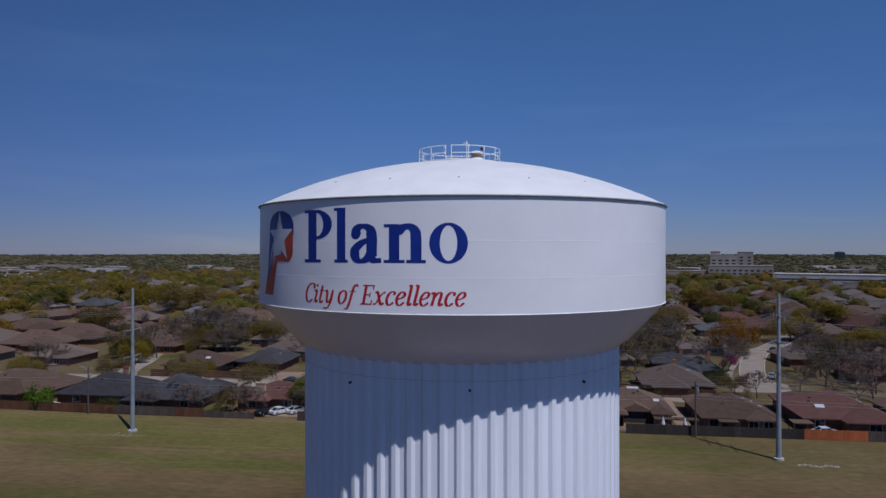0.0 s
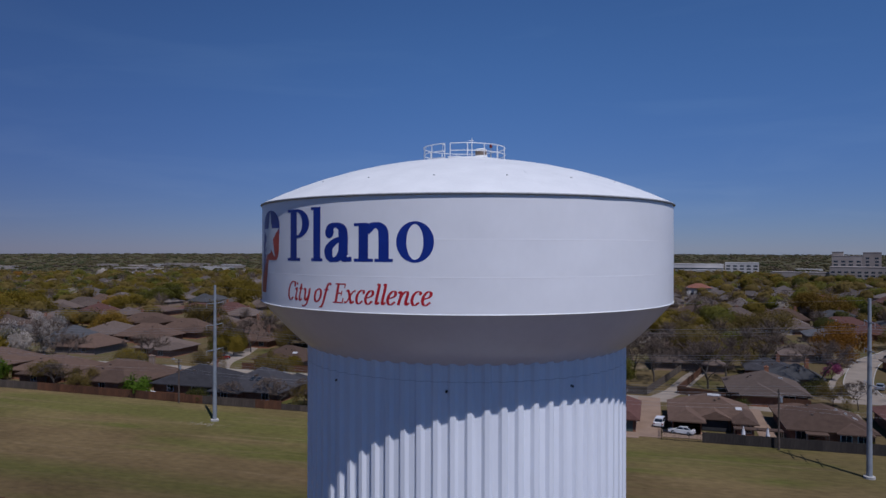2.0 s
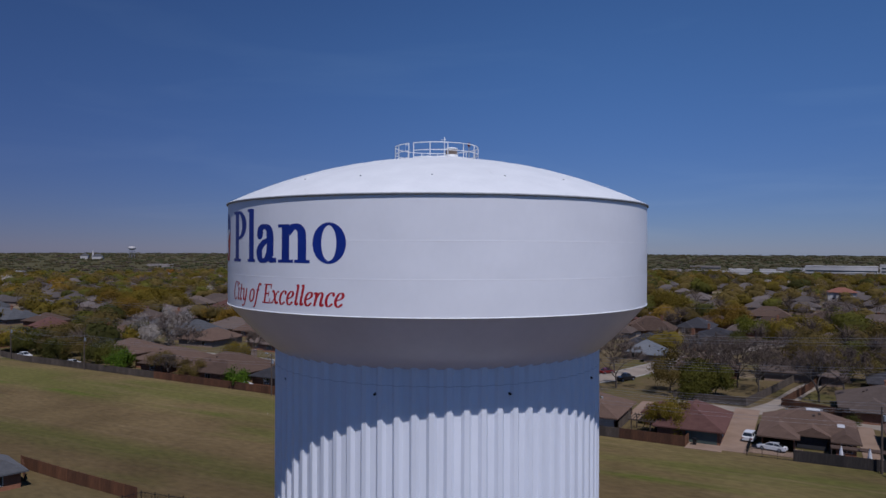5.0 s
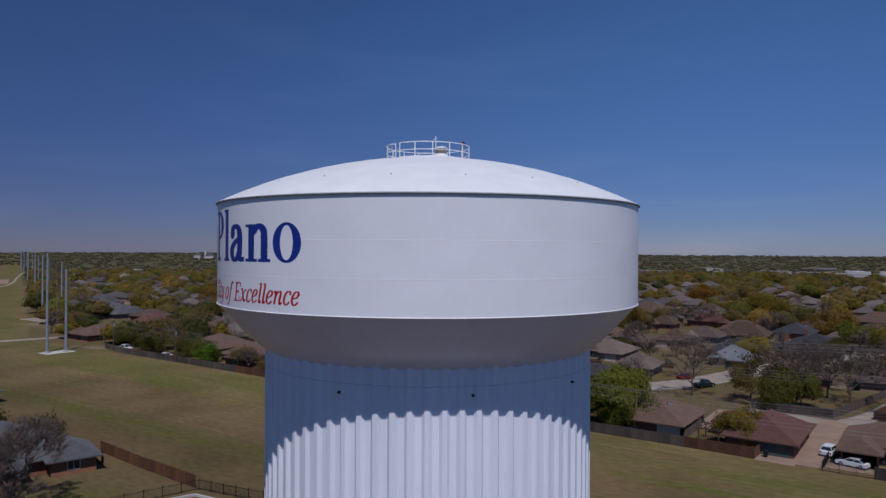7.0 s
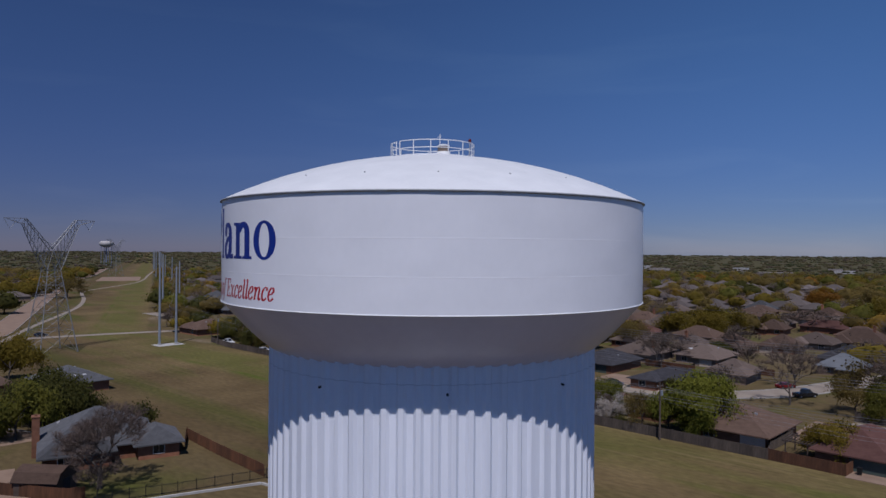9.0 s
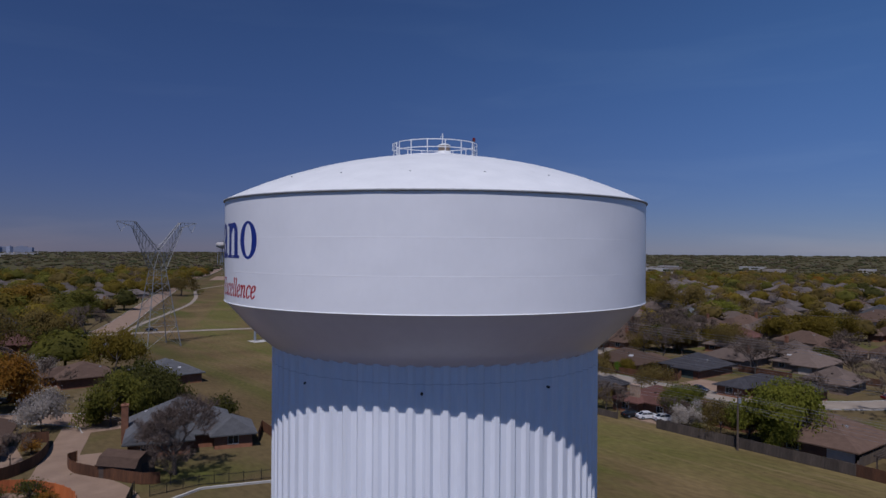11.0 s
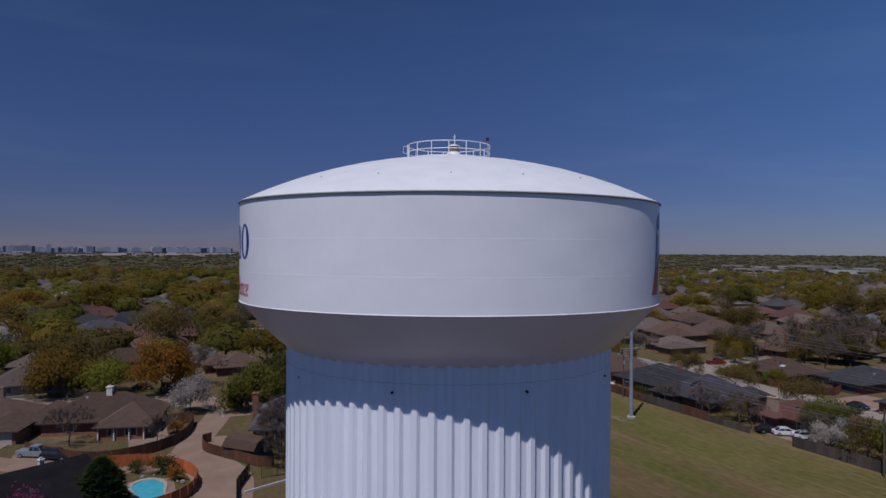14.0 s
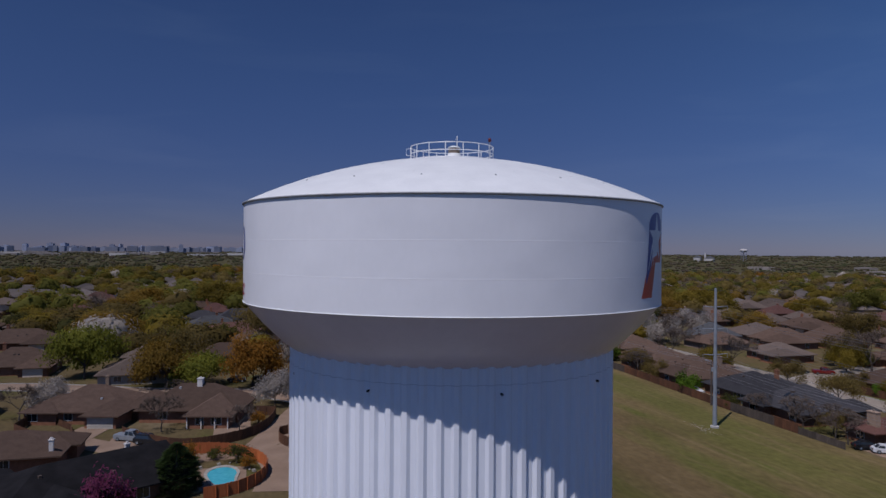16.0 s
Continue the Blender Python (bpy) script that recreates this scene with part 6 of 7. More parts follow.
tree_kind("green", "leafy green spring tree", "tree", LEAFGREEN, 9.0, 1.15, 4, 8200, 0.27, 0.72, 3)
tree_kind("dark", "dense dark green live oak", "tree", LEAFDARK, 8.5, 1.25, 4, 8600, 0.26, 0.72, 2)
tree_kind("yellow", "yellow green tree in new leaf", "tree", LEAFYELLOW, 9.5, 1.1, 4, 7600, 0.25, 0.72, 3)
tree_kind("fresh", "broad tree in fresh yellow green leaf", "tree", LEAFFRESH, 9.0, 1.2, 4, 8200, 0.27, 0.75, 2)
tree_kind("ochre", "domed ochre brown tree in new leaf", "tree", LEAFOCHRE, 9.5, 1.2, 4, 8200, 0.25, 0.75, 2)
tree_kind("olive", "half-leafed olive brown tree", "tree", LEAFOLIVE, 9.5, 1.15, 4, 4600, 0.23, 0.72, 3)
tree_kind("orange", "rust orange leafed tree", "tree", LEAFORANGE, 9.0, 1.25, 4, 7800, 0.24, 0.7, 2)
tree_kind("white", "white blossoming pear tree", "tree", BLOSSOM, 6.5, 1.1, 4, 6800, 0.17, 0.46, 2)
tree_kind("pink", "pink blossoming redbud tree", "tree", PINK, 4.5, 1.1, 3, 1200, 0.17, 0.35, 1)
tree_kind("bare", "bare leafless tree with fine grey twigs", "tree", TWIG, 10.0, 1.2, 4, 3400, 1.05, 0.5, 3, bare_twigs=True)
tree_kind("bigbare", "broad bare tree with a dense dome of fine twigs", "tree", TWIGBROWN, 9.6, 1.15, 5, 9000, 0.9, 0.5, 1, trunk=0.22, bare_twigs=True)
tree_kind("bright", "fresh bright green round shrub", "shrub", LEAFBRIGHT, 3.6, 1.2, 3, 2200, 0.17, 0.42, 1, trunk=0.1)
tree_kind("bush", "dark evergreen garden shrub", "shrub", LEAFDARK, 2.6, 1.4, 3, 1500, 0.15, 0.36, 2, trunk=0.08)
tree_kind("rustbush", "rust brown garden shrub", "shrub", LEAFORANGE, 2.4, 1.4, 3, 1300, 0.14, 0.34, 1, trunk=0.08)


def conifer():
    rnd = random.Random(3)
    wood = Shape().tube([(0, 0, -0.1), (0, 0, 7.6)], [0.2, 0.03], 6)
    crown = Shape()
    for i in range(4600):
        t = rnd.random() ** 0.75
        z = 0.5 + (1 - t) * 7.1
        r = (0.12 + 2.55 * math.sin(min(1.0, t * 1.12) * 1.75) ** 0.8) * (0.6 + 0.4 * math.sqrt(rnd.random())) * (1 + 0.07 * math.sin(z * 4.3))
        a = rnd.uniform(0, 6.283)
        r *= 1 + 0.10 * math.sin(a * 5 + z * 1.7) + 0.06 * math.sin(a * 11 - z * 3.1)
        p = Vector((r * math.cos(a), r * math.sin(a), z))
        d = Vector((math.cos(a), math.sin(a), 0.25)).normalized()
        b = d.cross(Vector((0, 0, 1))).normalized()
        q = 0.28 * rnd.uniform(0.6, 1.3)
        k = len(crown.v)
        crown.v += [tuple(p - d * q), tuple(p + b * q * 0.45), tuple(p + d * q), tuple(p - b * q * 0.45)]
        crown.f.append((k, k + 1, k + 2, k + 3))
    TREES["conifer"] = ([(wood.mesh("trunk", BARK), crown.mesh("crown", LEAFCONIFER))], "dense dark green rounded conifer", "tree")


conifer()
TREE_RND = random.Random(77)


def tree(key, x, y, scale=1.0, squash=1.0, variant=None, group=""):
    kinds, label, category = TREES[key]
    trunk_me, crown_me = kinds[TREE_RND.randrange(len(kinds)) if variant is None else variant]
    m = pose(x, y, ground_height(x, y), 0, 0, TREE_RND.uniform(0, 360)) @ Matrix.Diagonal((scale, scale, scale * squash, 1))
    root = thing("tree" if category == "tree" else "shrub", label, category, group="garden trees" if category == "tree" else "garden shrubs", at=m)
    part("trunk", trunk_me, None, root)
    part("crown", crown_me, None, root)
    return root


# gardens along the easement
for key, x, y, sc in (("yellow", -4.2, 141.0, 0.62), ("bare", 49.2, 169.4, 0.55), ("fresh", -27.4, 141.3, 1.08), ("fresh", -25.4, 138.6, 0.5), ("bare", 66.0, 171.0, 0.9), ("bare", 73.0, 168.0, 0.8), ("olive", 45.0, 172.0, 0.5), ("bare", 68.0, 163.0, 0.7), ("fresh", -32.0, 140.0, 0.8), ("olive", -36.5, 138.6, 0.6), ("fresh", -49.0, 144.4, 0.72),
                      ("white", -43.5, 139.2, 0.72), ("bright", -105.0, 137.3, 1.15), ("pink", 52.2, 206.4, 1.0), ("orange", 62.0, 238.0, 1.15), ("bare", 46.5, 188.5, 1.1), ("bare", 20.6, 185.0, 0.95), ("bare", 26.0, 199.0, 1.0),
                      ("green", -5.0, 177.6, 0.85), ("olive", -10.5, 180.4, 0.95), ("green", -0.5, 181.0, 0.8), ("bare", -23.4, 180.4, 1.05), ("bare", -2.0, 186.0, 1.0), ("bare", 3.0, 195.0, 1.0), ("bare", 8.0, 190.0, 0.9), ("bare", -5.0, 200.0, 1.05), ("olive", 20.0, 212.0, 1.15), ("green", 28.0, 218.0, 1.0), 
                      ("bare", 62.0, 180.0, 0.5), ("bare", 70.0, 186.0, 1.1), ("bare", 78.0, 178.0, 1.0), ("bare", 74.0, 200.0, 1.1), ("bare", 86.0, 196.0, 1.0), ("olive", 82.0, 214.0, 1.0), ("bush", 42.0, 180.5, 1.2), ("bush", 44.0, 184.0, 1.3), ("bush", 26.0, 163.0, 0.8),
                      ("olive", -66.0, 160.5, 0.7), ("bare", -62.5, 138.5, 0.55), ("bare", -46.0, 138.0, 0.5), ("bare", -68.5, 137.0, 0.45), ("yellow", -88.0, 178.8, 0.42), ("bright", -90.0, 178.0, 0.8), ("olive", -108.0, 168.0, 0.65), ("olive", -84.0, 160.0, 0.7),
                      ("bush", -128.8, 203.2, 1.8), ("bush", -129.0, 212.0, 1.8), ("bush", -125.0, 209.5, 1.5), ("dark", -46.0, 173.2, 0.38), ("yellow", -126.0, 160.0, 0.65), ("olive", -122.0, 138.5, 0.55), ("olive", -136.0, 141.0, 0.62), ("bare", -131.0, 139.0, 0.5), ("bare", -152.0, 163.0, 0.9), ("bare", -128.0, 166.0, 0.9),
                      ("bright", -152.0, 140.5, 1.5), ("green", -155.5, 142.0, 0.75), ("dark", -166.0, 144.0, 0.7), ("olive", -174.0, 145.0, 0.8), ("dark", -181.0, 143.0, 0.75), ("olive", -188.0, 147.0, 0.85), ("dark", -196.0, 148.0, 0.8), ("green", -203.0, 150.0, 0.75), ("dark", -209.0, 147.0, 0.7), ("dark", -215.0, 154.0, 0.8), ("olive", -205.0, 162.0, 0.9),
                      ("bush", -91.0, 136.6, 0.8), ("bush", -88.0, 136.5, 0.9), ("bush", 34.0, 136.5, 0.5), ("bush", 43.0, 137.0, 0.6), ("bush", -40.0, 136.8, 0.7), ("bush", -57.0, 163.0, 1.0), ("bare", -70.0, 210.0, 0.8), ("bare", -34.0, 170.0, 0.7), ("bare", -66.0, 205.0, 0.9), ("bare", -95.0, 205.0, 0.9), ("bare", -118.0, 205.0, 1.0), ("olive", -130.0, 208.0, 1.0), ("olive", -109.0, 214.0, 0.9), ("bare", -100.0, 222.0, 1.0), ("olive", -92.0, 236.0, 0.9), ("bare", -60.0, 246.0, 0.9), ("yellow", -120.0, 198.0, 0.7),
                      # west and south-west
                      ("orange", -136.0, 36.8, 1.2), ("white", -112.8, 41.5, 1.0), ("green", -108.4, 52.4, 0.9), ("dark", -114.0, 60.0, 0.9), ("bush", -103.4, 71.4, 1.35), ("dark", -113.5, 63.6, 0.8), ("dark", -119.0, 57.0, 0.9), ("bigbare", -73.0, 53.4, 0.92), ("bare", -68.8, 51.5, 0.42),
                      ("bare", -138.0, 45.0, 0.8), ("white", -116.0, -3.0, 0.82), ("bare", -110.0, -6.5, 0.6), ("bare", -95.5, 20.8, 0.62), ("rustbush", -97.0, 38.0, 0.9), ("bush", -104.0, 22.0, 0.7), ("bare", -92.4, 34.5, 0.4),
                      ("bush", -73.2, 34.6, 0.8), ("rustbush", -69.6, 36.4, 0.7), ("rustbush", -69.0, 23.2, 1.1), ("rustbush", -74.0, 27.0, 1.0), ("bush", -75.5, 31.0, 0.6), ("pink", -53.6, 19.6, 1.15), ("fresh", -119.0, -16.0, 0.6), ("bare", -124.0, 20.5, 0.4), ("olive", -150.5, 18.0, 1.2), ("olive", -199.0, 40.0, 1.3), ("white", -183.0, 177.5, 1.5), ("white", -201.0, 205.0, 1.5), ("bare", -178.0, 181.0, 0.9), ("bare", -72.0, 138.2, 0.5), ("bare", -80.5, 137.2, 0.4), ("bare", -58.5, 137.4, 0.5), ("olive", -64.5, 140.0, 0.45), ("olive", -96.0, 178.2, 0.5)):
    tree(key, x, y, sc * TREE_RND.uniform(0.95, 1.1) * (1.22 if y < 100 and sc > 0.7 else 1.05))
tree("fresh", -154.6, -4.4, 1.5, 0.95)
tree("conifer", -61.0, 26.8, 1.2, 0.75)
tree("conifer", -83.0, -9.0, 0.7)


# tall garden and street trees of the blocks beyond
for spot in ((-274, 359, 2.33, 0.62), (-339.7, 89.1, 2.33, 0.6), (-471.5, 50.1, 2.33, 0.6), (-367.2, 5.9, 1.82, 0.6), (-217.8, 28.6, 0.92, 0.83),):
    tree("green", *spot)
for spot in ((-261.4, 407.3, 2.33, 0.63), (-205.7, 354.8, 2.17, 0.78), (-106.8, 251.3, 1.21, 0.65), (118.5, 322.3, 1.71, 0.7), (105.3, 248.9, 1.44, 0.6), (-291, 279.7, 2.11, 0.6), (-362.2, 298.2, 1.87, 0.6), (-264.1, 316.1, 1.63, 0.61), (-45.1, 380.1, 2.21, 0.62), (18.8, 305.3, 1.59, 0.6), (-94, 281.4, 1.82, 0.6), (-84.8, 291.4, 1.76, 0.69), (-168.7, 66.9, 1.23, 1), (-400.3, 22.8, 2.33, 0.6), (-112.3, 221, 0.88, 0.62), (-361, 19.5, 2.33, 0.68), (-293.7, 267.9, 2.18, 0.6),):
    tree("yellow", *spot)
for spot in ((-169, 252, 1.35, 1.0), (-186.9, 353.4, 2.33, 0.73), (46.7, 283.8, 1.94, 0.6), (28, 214.4, 1.27, 0.79), (90, 272.8, 1.58, 0.63), (-74.6, 466.3, 1.74, 0.77), (-240.2, 60.6, 1.74, 0.74), (-472.6, 178, 2.33, 0.61), (-175.1, 260.8, 1.69, 0.6), (-162.7, 363.2, 1.74, 0.6), (-266.3, -36.1, 1.69, 0.6),):
    tree("olive", *spot)
for spot in ((-3, 277.4, 0.81, 0.75), (-5.9, 267.4, 0.82, 0.66), (-62.9, 240.2, 0.87, 0.6), (-25.5, 245.6, 0.71, 0.61), (-299, -34.8, 1.24, 0.6), (-269.3, -50.9, 1.44, 0.6),):
    tree("dark", *spot)
for spot in ((-152.4, 335.6, 1.64, 0.65), (107.7, 417.4, 1.3, 0.82), (1.4, 294.1, 1.48, 0.69), (-136.9, 26, 1.28, 0.68),):
    tree("fresh", *spot)
for spot in ((-122.2, 245.7, 1.47, 0.74), (-109.1, 246, 1.32, 0.77), (39.3, 218.6, 0.98, 1.02), (1.8, 212.6, 1.63, 0.6), (9.4, 215.5, 1.66, 0.6), (-28.8, 201.1, 0.89, 1.22), (-74, 338.2, 1.02, 0.72), (-65.8, 334.8, 1.48, 0.6), (-72.1, 224.3, 1.23, 0.6), (-231.1, 70.7, 1.21, 1.06), (-120.9, 247.7, 1.7, 0.73),):
    tree("bare", *spot)
for spot in ((89.7, 389.5, 2.33, 0.6), (-340.3, 302.6, 1.98, 0.6), (-266.7, 233, 1.87, 0.6), (-197.7, 231.7, 1.38, 0.71), (-13, 341, 1.67, 0.63), (-377.5, 66.9, 2.33, 0.66), (-224.3, -9.2, 2.02, 0.6), (-353.8, -19, 2.13, 0.6), (-137.6, 16.6, 1.44, 0.81), (-339.4, -29.2, 1.38, 0.65), (-319.1, 272.2, 1.92, 0.6),):
    tree("ochre", *spot)
for spot in ((-99, 478.9, 2.08, 0.6),):
    tree("orange", *spot)
for spot in ((-172, 47.7, 1.31, 0.68), (-197.3, 37.3, 1.49, 0.6),):
    tree("white", *spot)


# ---- the blocks beyond the easement ----
ROOFPALE = material("pale blue grey metal roof", (0.105, 0.115, 0.125), (0.15, 0.16, 0.17), 0.4, 0.6, coords="World", bump=0.02)
LOOKS = {"brown": (ROOFBROWN, BRICK), "tan": (ROOFTAN, BRICKTAN), "red": (ROOFRED, BRICK), "charcoal": (ROOFDARK, BRICK), "grey": (ROOFGREY, BRICKTAN), "pale": (ROOFPALE, BRICKTAN)}
WORDS = {"brown": "brown hip-roofed brick house", "tan": "tan shingled hip-roofed brick house", "red": "red brown hip-roofed brick house", "charcoal": "charcoal hip-roofed brick house", "grey": "grey shingled hip-roofed brick house", "pale": "house with a pale grey metal roof"}
block_rnd = random.Random(17)
BLOCK_HOUSES = []


def block_house(colour, x, y, w, d, pitch, turn=0):
    """A one-storey house of the blocks beyond: main hip, one or two wings towards the street, garage, windows."""
    roof_mat, wall_mat = LOOKS[colour]
    side = block_rnd.choice((-1, 1))
    ww, wd = w * block_rnd.uniform(0.38, 0.5), block_rnd.uniform(2.0, 3.4)
    wing = (-w / 2, -w / 2 + ww) if side < 0 else (w / 2 - ww, w / 2)
    rects = [(-w / 2, w / 2, -d / 2, d / 2), (wing[0] - 0.1, wing[1] + 0.1, -d / 2 - wd, 0)]
    doors, extra = ([] if block_rnd.random() < 0.65 else [((wing[0] + wing[1]) / 2, -d / 2 - wd + 0.45, min(4.6, ww - 1.6), -90)]), ""
    if w > 15:
        back = (w / 2 - ww, w / 2 + 0.12) if side < 0 else (-w / 2 - 0.12, -w / 2 + ww)
        rects.append((back[0], back[1], -1.0, d / 2 + 2.6))
    chimneys = []
    if block_rnd.random() < 0.45:
        chimneys, extra = [(-side * w * 0.22, block_rnd.uniform(-1, 2.5), 2.65 + pitch * d / 2 + 0.9, BRICK)], " and a brick chimney"
    label = WORDS[colour] + (extra.replace(" and", " with") or " with a garage wing")
    house(at_xy(x, y, turn + block_rnd.uniform(-4, 4)), rects, roof_mat, wall_mat, label, pitch=pitch, doors=doors,
          windows=[(-side * w * 0.25, -d / 2 + 0.5, 1.7, -90), (side * (w / 2 - 0.5), 1.5, 1.4, 0 if side > 0 else 180)], chimneys=chimneys, vents=3, seed=int(abs(x) * 7 + abs(y)))
    BLOCK_HOUSES.append((x, y, w))


for spot in ((-169, 219.2, 20, 13.5, 0.59, 0), (-165.8, 237.5, 20.4, 13.5, 0.62, 0), (-203.5, 261.6, 23, 13.5, 0.5, 0), (-237, 306.3, 20.6, 13.5, 0.36, 0), (-151.6, 257.5, 14, 13.5, 0.47, 0), (-123.3, 220.1, 11.5, 11, 0.62, 0), (-131.1, 290.6, 11.5, 11, 0.59, 0), (-126, 307.8, 16.4, 13.5, 0.57, 0), (65.2, 356.3, 20.2, 13.5, 0.62, 0), (119.7, 426.8, 14, 13.5, 0.62, 0), (130.4, 394.2, 14, 13.5, 0.62, 0), (-309.3, 349.4, 16.3, 13.5, 0.62, 0), (2.3, 384.8, 19.1, 13.5, 0.62, 0), (-53.3, 266.1, 11.5, 11, 0.62, 0), (-36.9, 296.7, 17.8, 13.5, 0.62, 0),):
    block_house("brown", *spot)
for spot in ((-75.2, 397.6, 14.2, 13.5, 0.56, 0), (-65.2, 252.5, 14, 13.5, 0.62, 0), (-73.9, 317.8, 11.5, 11, 0.62, 0), (-140.7, 453.3, 14, 13.5, 0.62, 0), (-219.6, -36.9, 23, 13.5, 0.56, 90), (-170.1, -23.2, 18.1, 13.5, 0.6, 90),):
    block_house("brown", *spot)
for spot in ((-107.5, 270.2, 11.5, 11, 0.5, 0), (86.9, 304.6, 14, 13.5, 0.62, 0), (103.6, 476.5, 21.8, 13.5, 0.62, 0), (145.9, 487.6, 16.4, 13.5, 0.62, 0), (130.6, 317.7, 17.5, 13.5, 0.62, 0), (85.9, 199.5, 14.7, 13.5, 0.62, 0), (17.8, 246.8, 11.7, 11, 0.54, 0), (-256, 190, 11.9, 11, 0.62, 0), (-197.6, 316, 17.8, 13.5, 0.62, 0), (-233.7, 49.1, 14, 13.5, 0.61, 90), (-238.5, 29.9, 20.4, 13.5, 0.41, 90), (-419.1, -52.4, 17.3, 13.5, 0.62, 90),):
    block_house("red", *spot)
for spot in ((-256.1, 386.6, 14, 13.5, 0.42, 0), (70.1, 292.4, 16.7, 13.5, 0.35, 0), (41.8, 196, 11.5, 11, 0.52, 0), (-303.9, 201.3, 23, 13.5, 0.62, 0), (-372.9, 232.6, 23, 13.5, 0.62, 0), (-114.1, 416.4, 14.9, 13.5, 0.62, 0), (-253.7, 371.8, 15, 13.5, 0.61, 0),):
    block_house("grey", *spot)
for spot in ((-201.6, 346.2, 11.5, 11, 0.62, 0), (-237, 287.4, 11.5, 11, 0.54, 0), (51.4, 241.4, 14, 13.5, 0.34, 0), (159.7, 358.1, 14, 13.5, 0.62, 0), (-299.6, 325.5, 20, 13.5, 0.62, 0), (-47.7, 283.2, 14, 13.5, 0.47, 0), (-58.7, 362.4, 16.9, 13.5, 0.44, 0), (-44.4, 202.6, 11.5, 11, 0.52, 0), (-110.4, 293.1, 14, 13.5, 0.62, 0), (-72.4, 240.6, 11.5, 11, 0.62, 0), (-368, 103, 14, 13.5, 0.62, 90), (-295.2, 305.2, 17, 13.5, 0.6, 0),):
    block_house("tan", *spot)
for spot in ((37.2, 209.3, 11.5, 11, 0.37, 0), (-11.2, 287.8, 14, 13.5, 0.38, 0), (-14, 262.4, 11.5, 11, 0.54, 0), (-121, 324.7, 21.1, 13.5, 0.42, 0), (-285.8, 32.3, 23, 13.5, 0.59, 90), (-289.7, 52.9, 15.3, 13.5, 0.62, 90), (-293.8, 14.9, 15.9, 13.5, 0.41, 90), (-431.4, -37.1, 21.7, 13.5, 0.6, 90),):
    block_house("charcoal", *spot)
for spot in ((-26.2, 232.6, 11.5, 11, 0.59, 0), (-170.4, 332.6, 14, 13.5, 0.45, 0),):
    block_house("pale", *spot)


# ---- the suburb beyond ----
def house_stock():
    """Six plain patterns of house for the blocks beyond, each with a few roof colours."""
    stock = []
    rnd = random.Random(41)
    plans = [[(-8, 8, -6.5, 6.5), (0, 8.2, -9.5, 0)], [(-9, 9, -6, 6.5), (-9, -2, -9, 0), (3, 9, 0, 9)], [(-7, 7, -8, 8), (-7.2, 0, -10, 2)], [(-8.5, 8.5, -7, 6), (-3, 4.5, -9.2, 1)], [(-10, 9, -6, 6), (2, 9.5, -8.5, 2), (-10, -4, 0, 8.5)], [(-7.5, 8, -7.5, 7), (1, 8, -10, 0)]]
    mats = [(ROOFBROWN, BRICK, "brown"), (ROOFTAN, BRICK, "tan"), (ROOFTAN, BRICKTAN, "tan"), (ROOFBROWN, BRICKTAN, "brown"), (ROOFDARK, BRICK, "charcoal"), (ROOFRED, BRICK, "red brown"), (ROOFGREY, BRICKTAN, "grey")]
    for i, (rm, wm, word) in enumerate(mats):
        for j in range(2):
            p = plans[(i * 2 + j) % 6]
            h = house(pose(-1500, -1500 - 30 * len(stock), -200), p, rm, wm, f"{word} hip-roofed one-storey suburban brick house", pitch=rnd.uniform(0.42, 0.52), seed=100 + i * 2 + j, windows=[(p[0][0] + 3, p[0][2] + 0.5, 1.6, -90), (p[0][1] - 0.5, 2, 1.5, 0), (p[0][0] + 0.5, 0, 1.5, 180)], vents=2,
                      chimneys=[(rnd.uniform(-4, 4), rnd.uniform(0, 3), 6.2, BRICK)] if j else [], doors=[(p[1][0] + 3.6, p[1][2] + 0.45, 4.2, -90)])
            stock.append(h)
    return stock


BLOCK_HOUSES += [(-142.6, 195, 16), (-188.5, 204, 16), (-190.5, 225.5, 17), (-143, 152, 18), (-168, 158, 18), (-106, 263, 14), (-93.5, 185.6, 16), (-77, 195, 14), (-79.5, 219.5, 14), (-62.5, 225, 14)]
STOCK = house_stock()
WEIGHTS = (5, 5, 5, 5, 4, 4, 4, 4, 2, 2, 1.3, 1.3, 1.3, 1.3)
near_boxes = [(140, 330, 850, 940), (222, 365, 690, 790), (-222, -176, 190, 236), (-222, -203, 57, 77), (-405, -368, -104, -40), (-128, 95, 128, 208), (-170, -40, -60, 85), (-128, 120, 57, 150), (-96, -50, 205, 236), (-116, -96, 252, 272)]
HOUSE_SPOTS = []


def in_belt(x, y, margin=0.0):
    bend = max(0.0, -250.0 - x) * 0.44
    return abs(y - 104 - bend) < 33 + margin


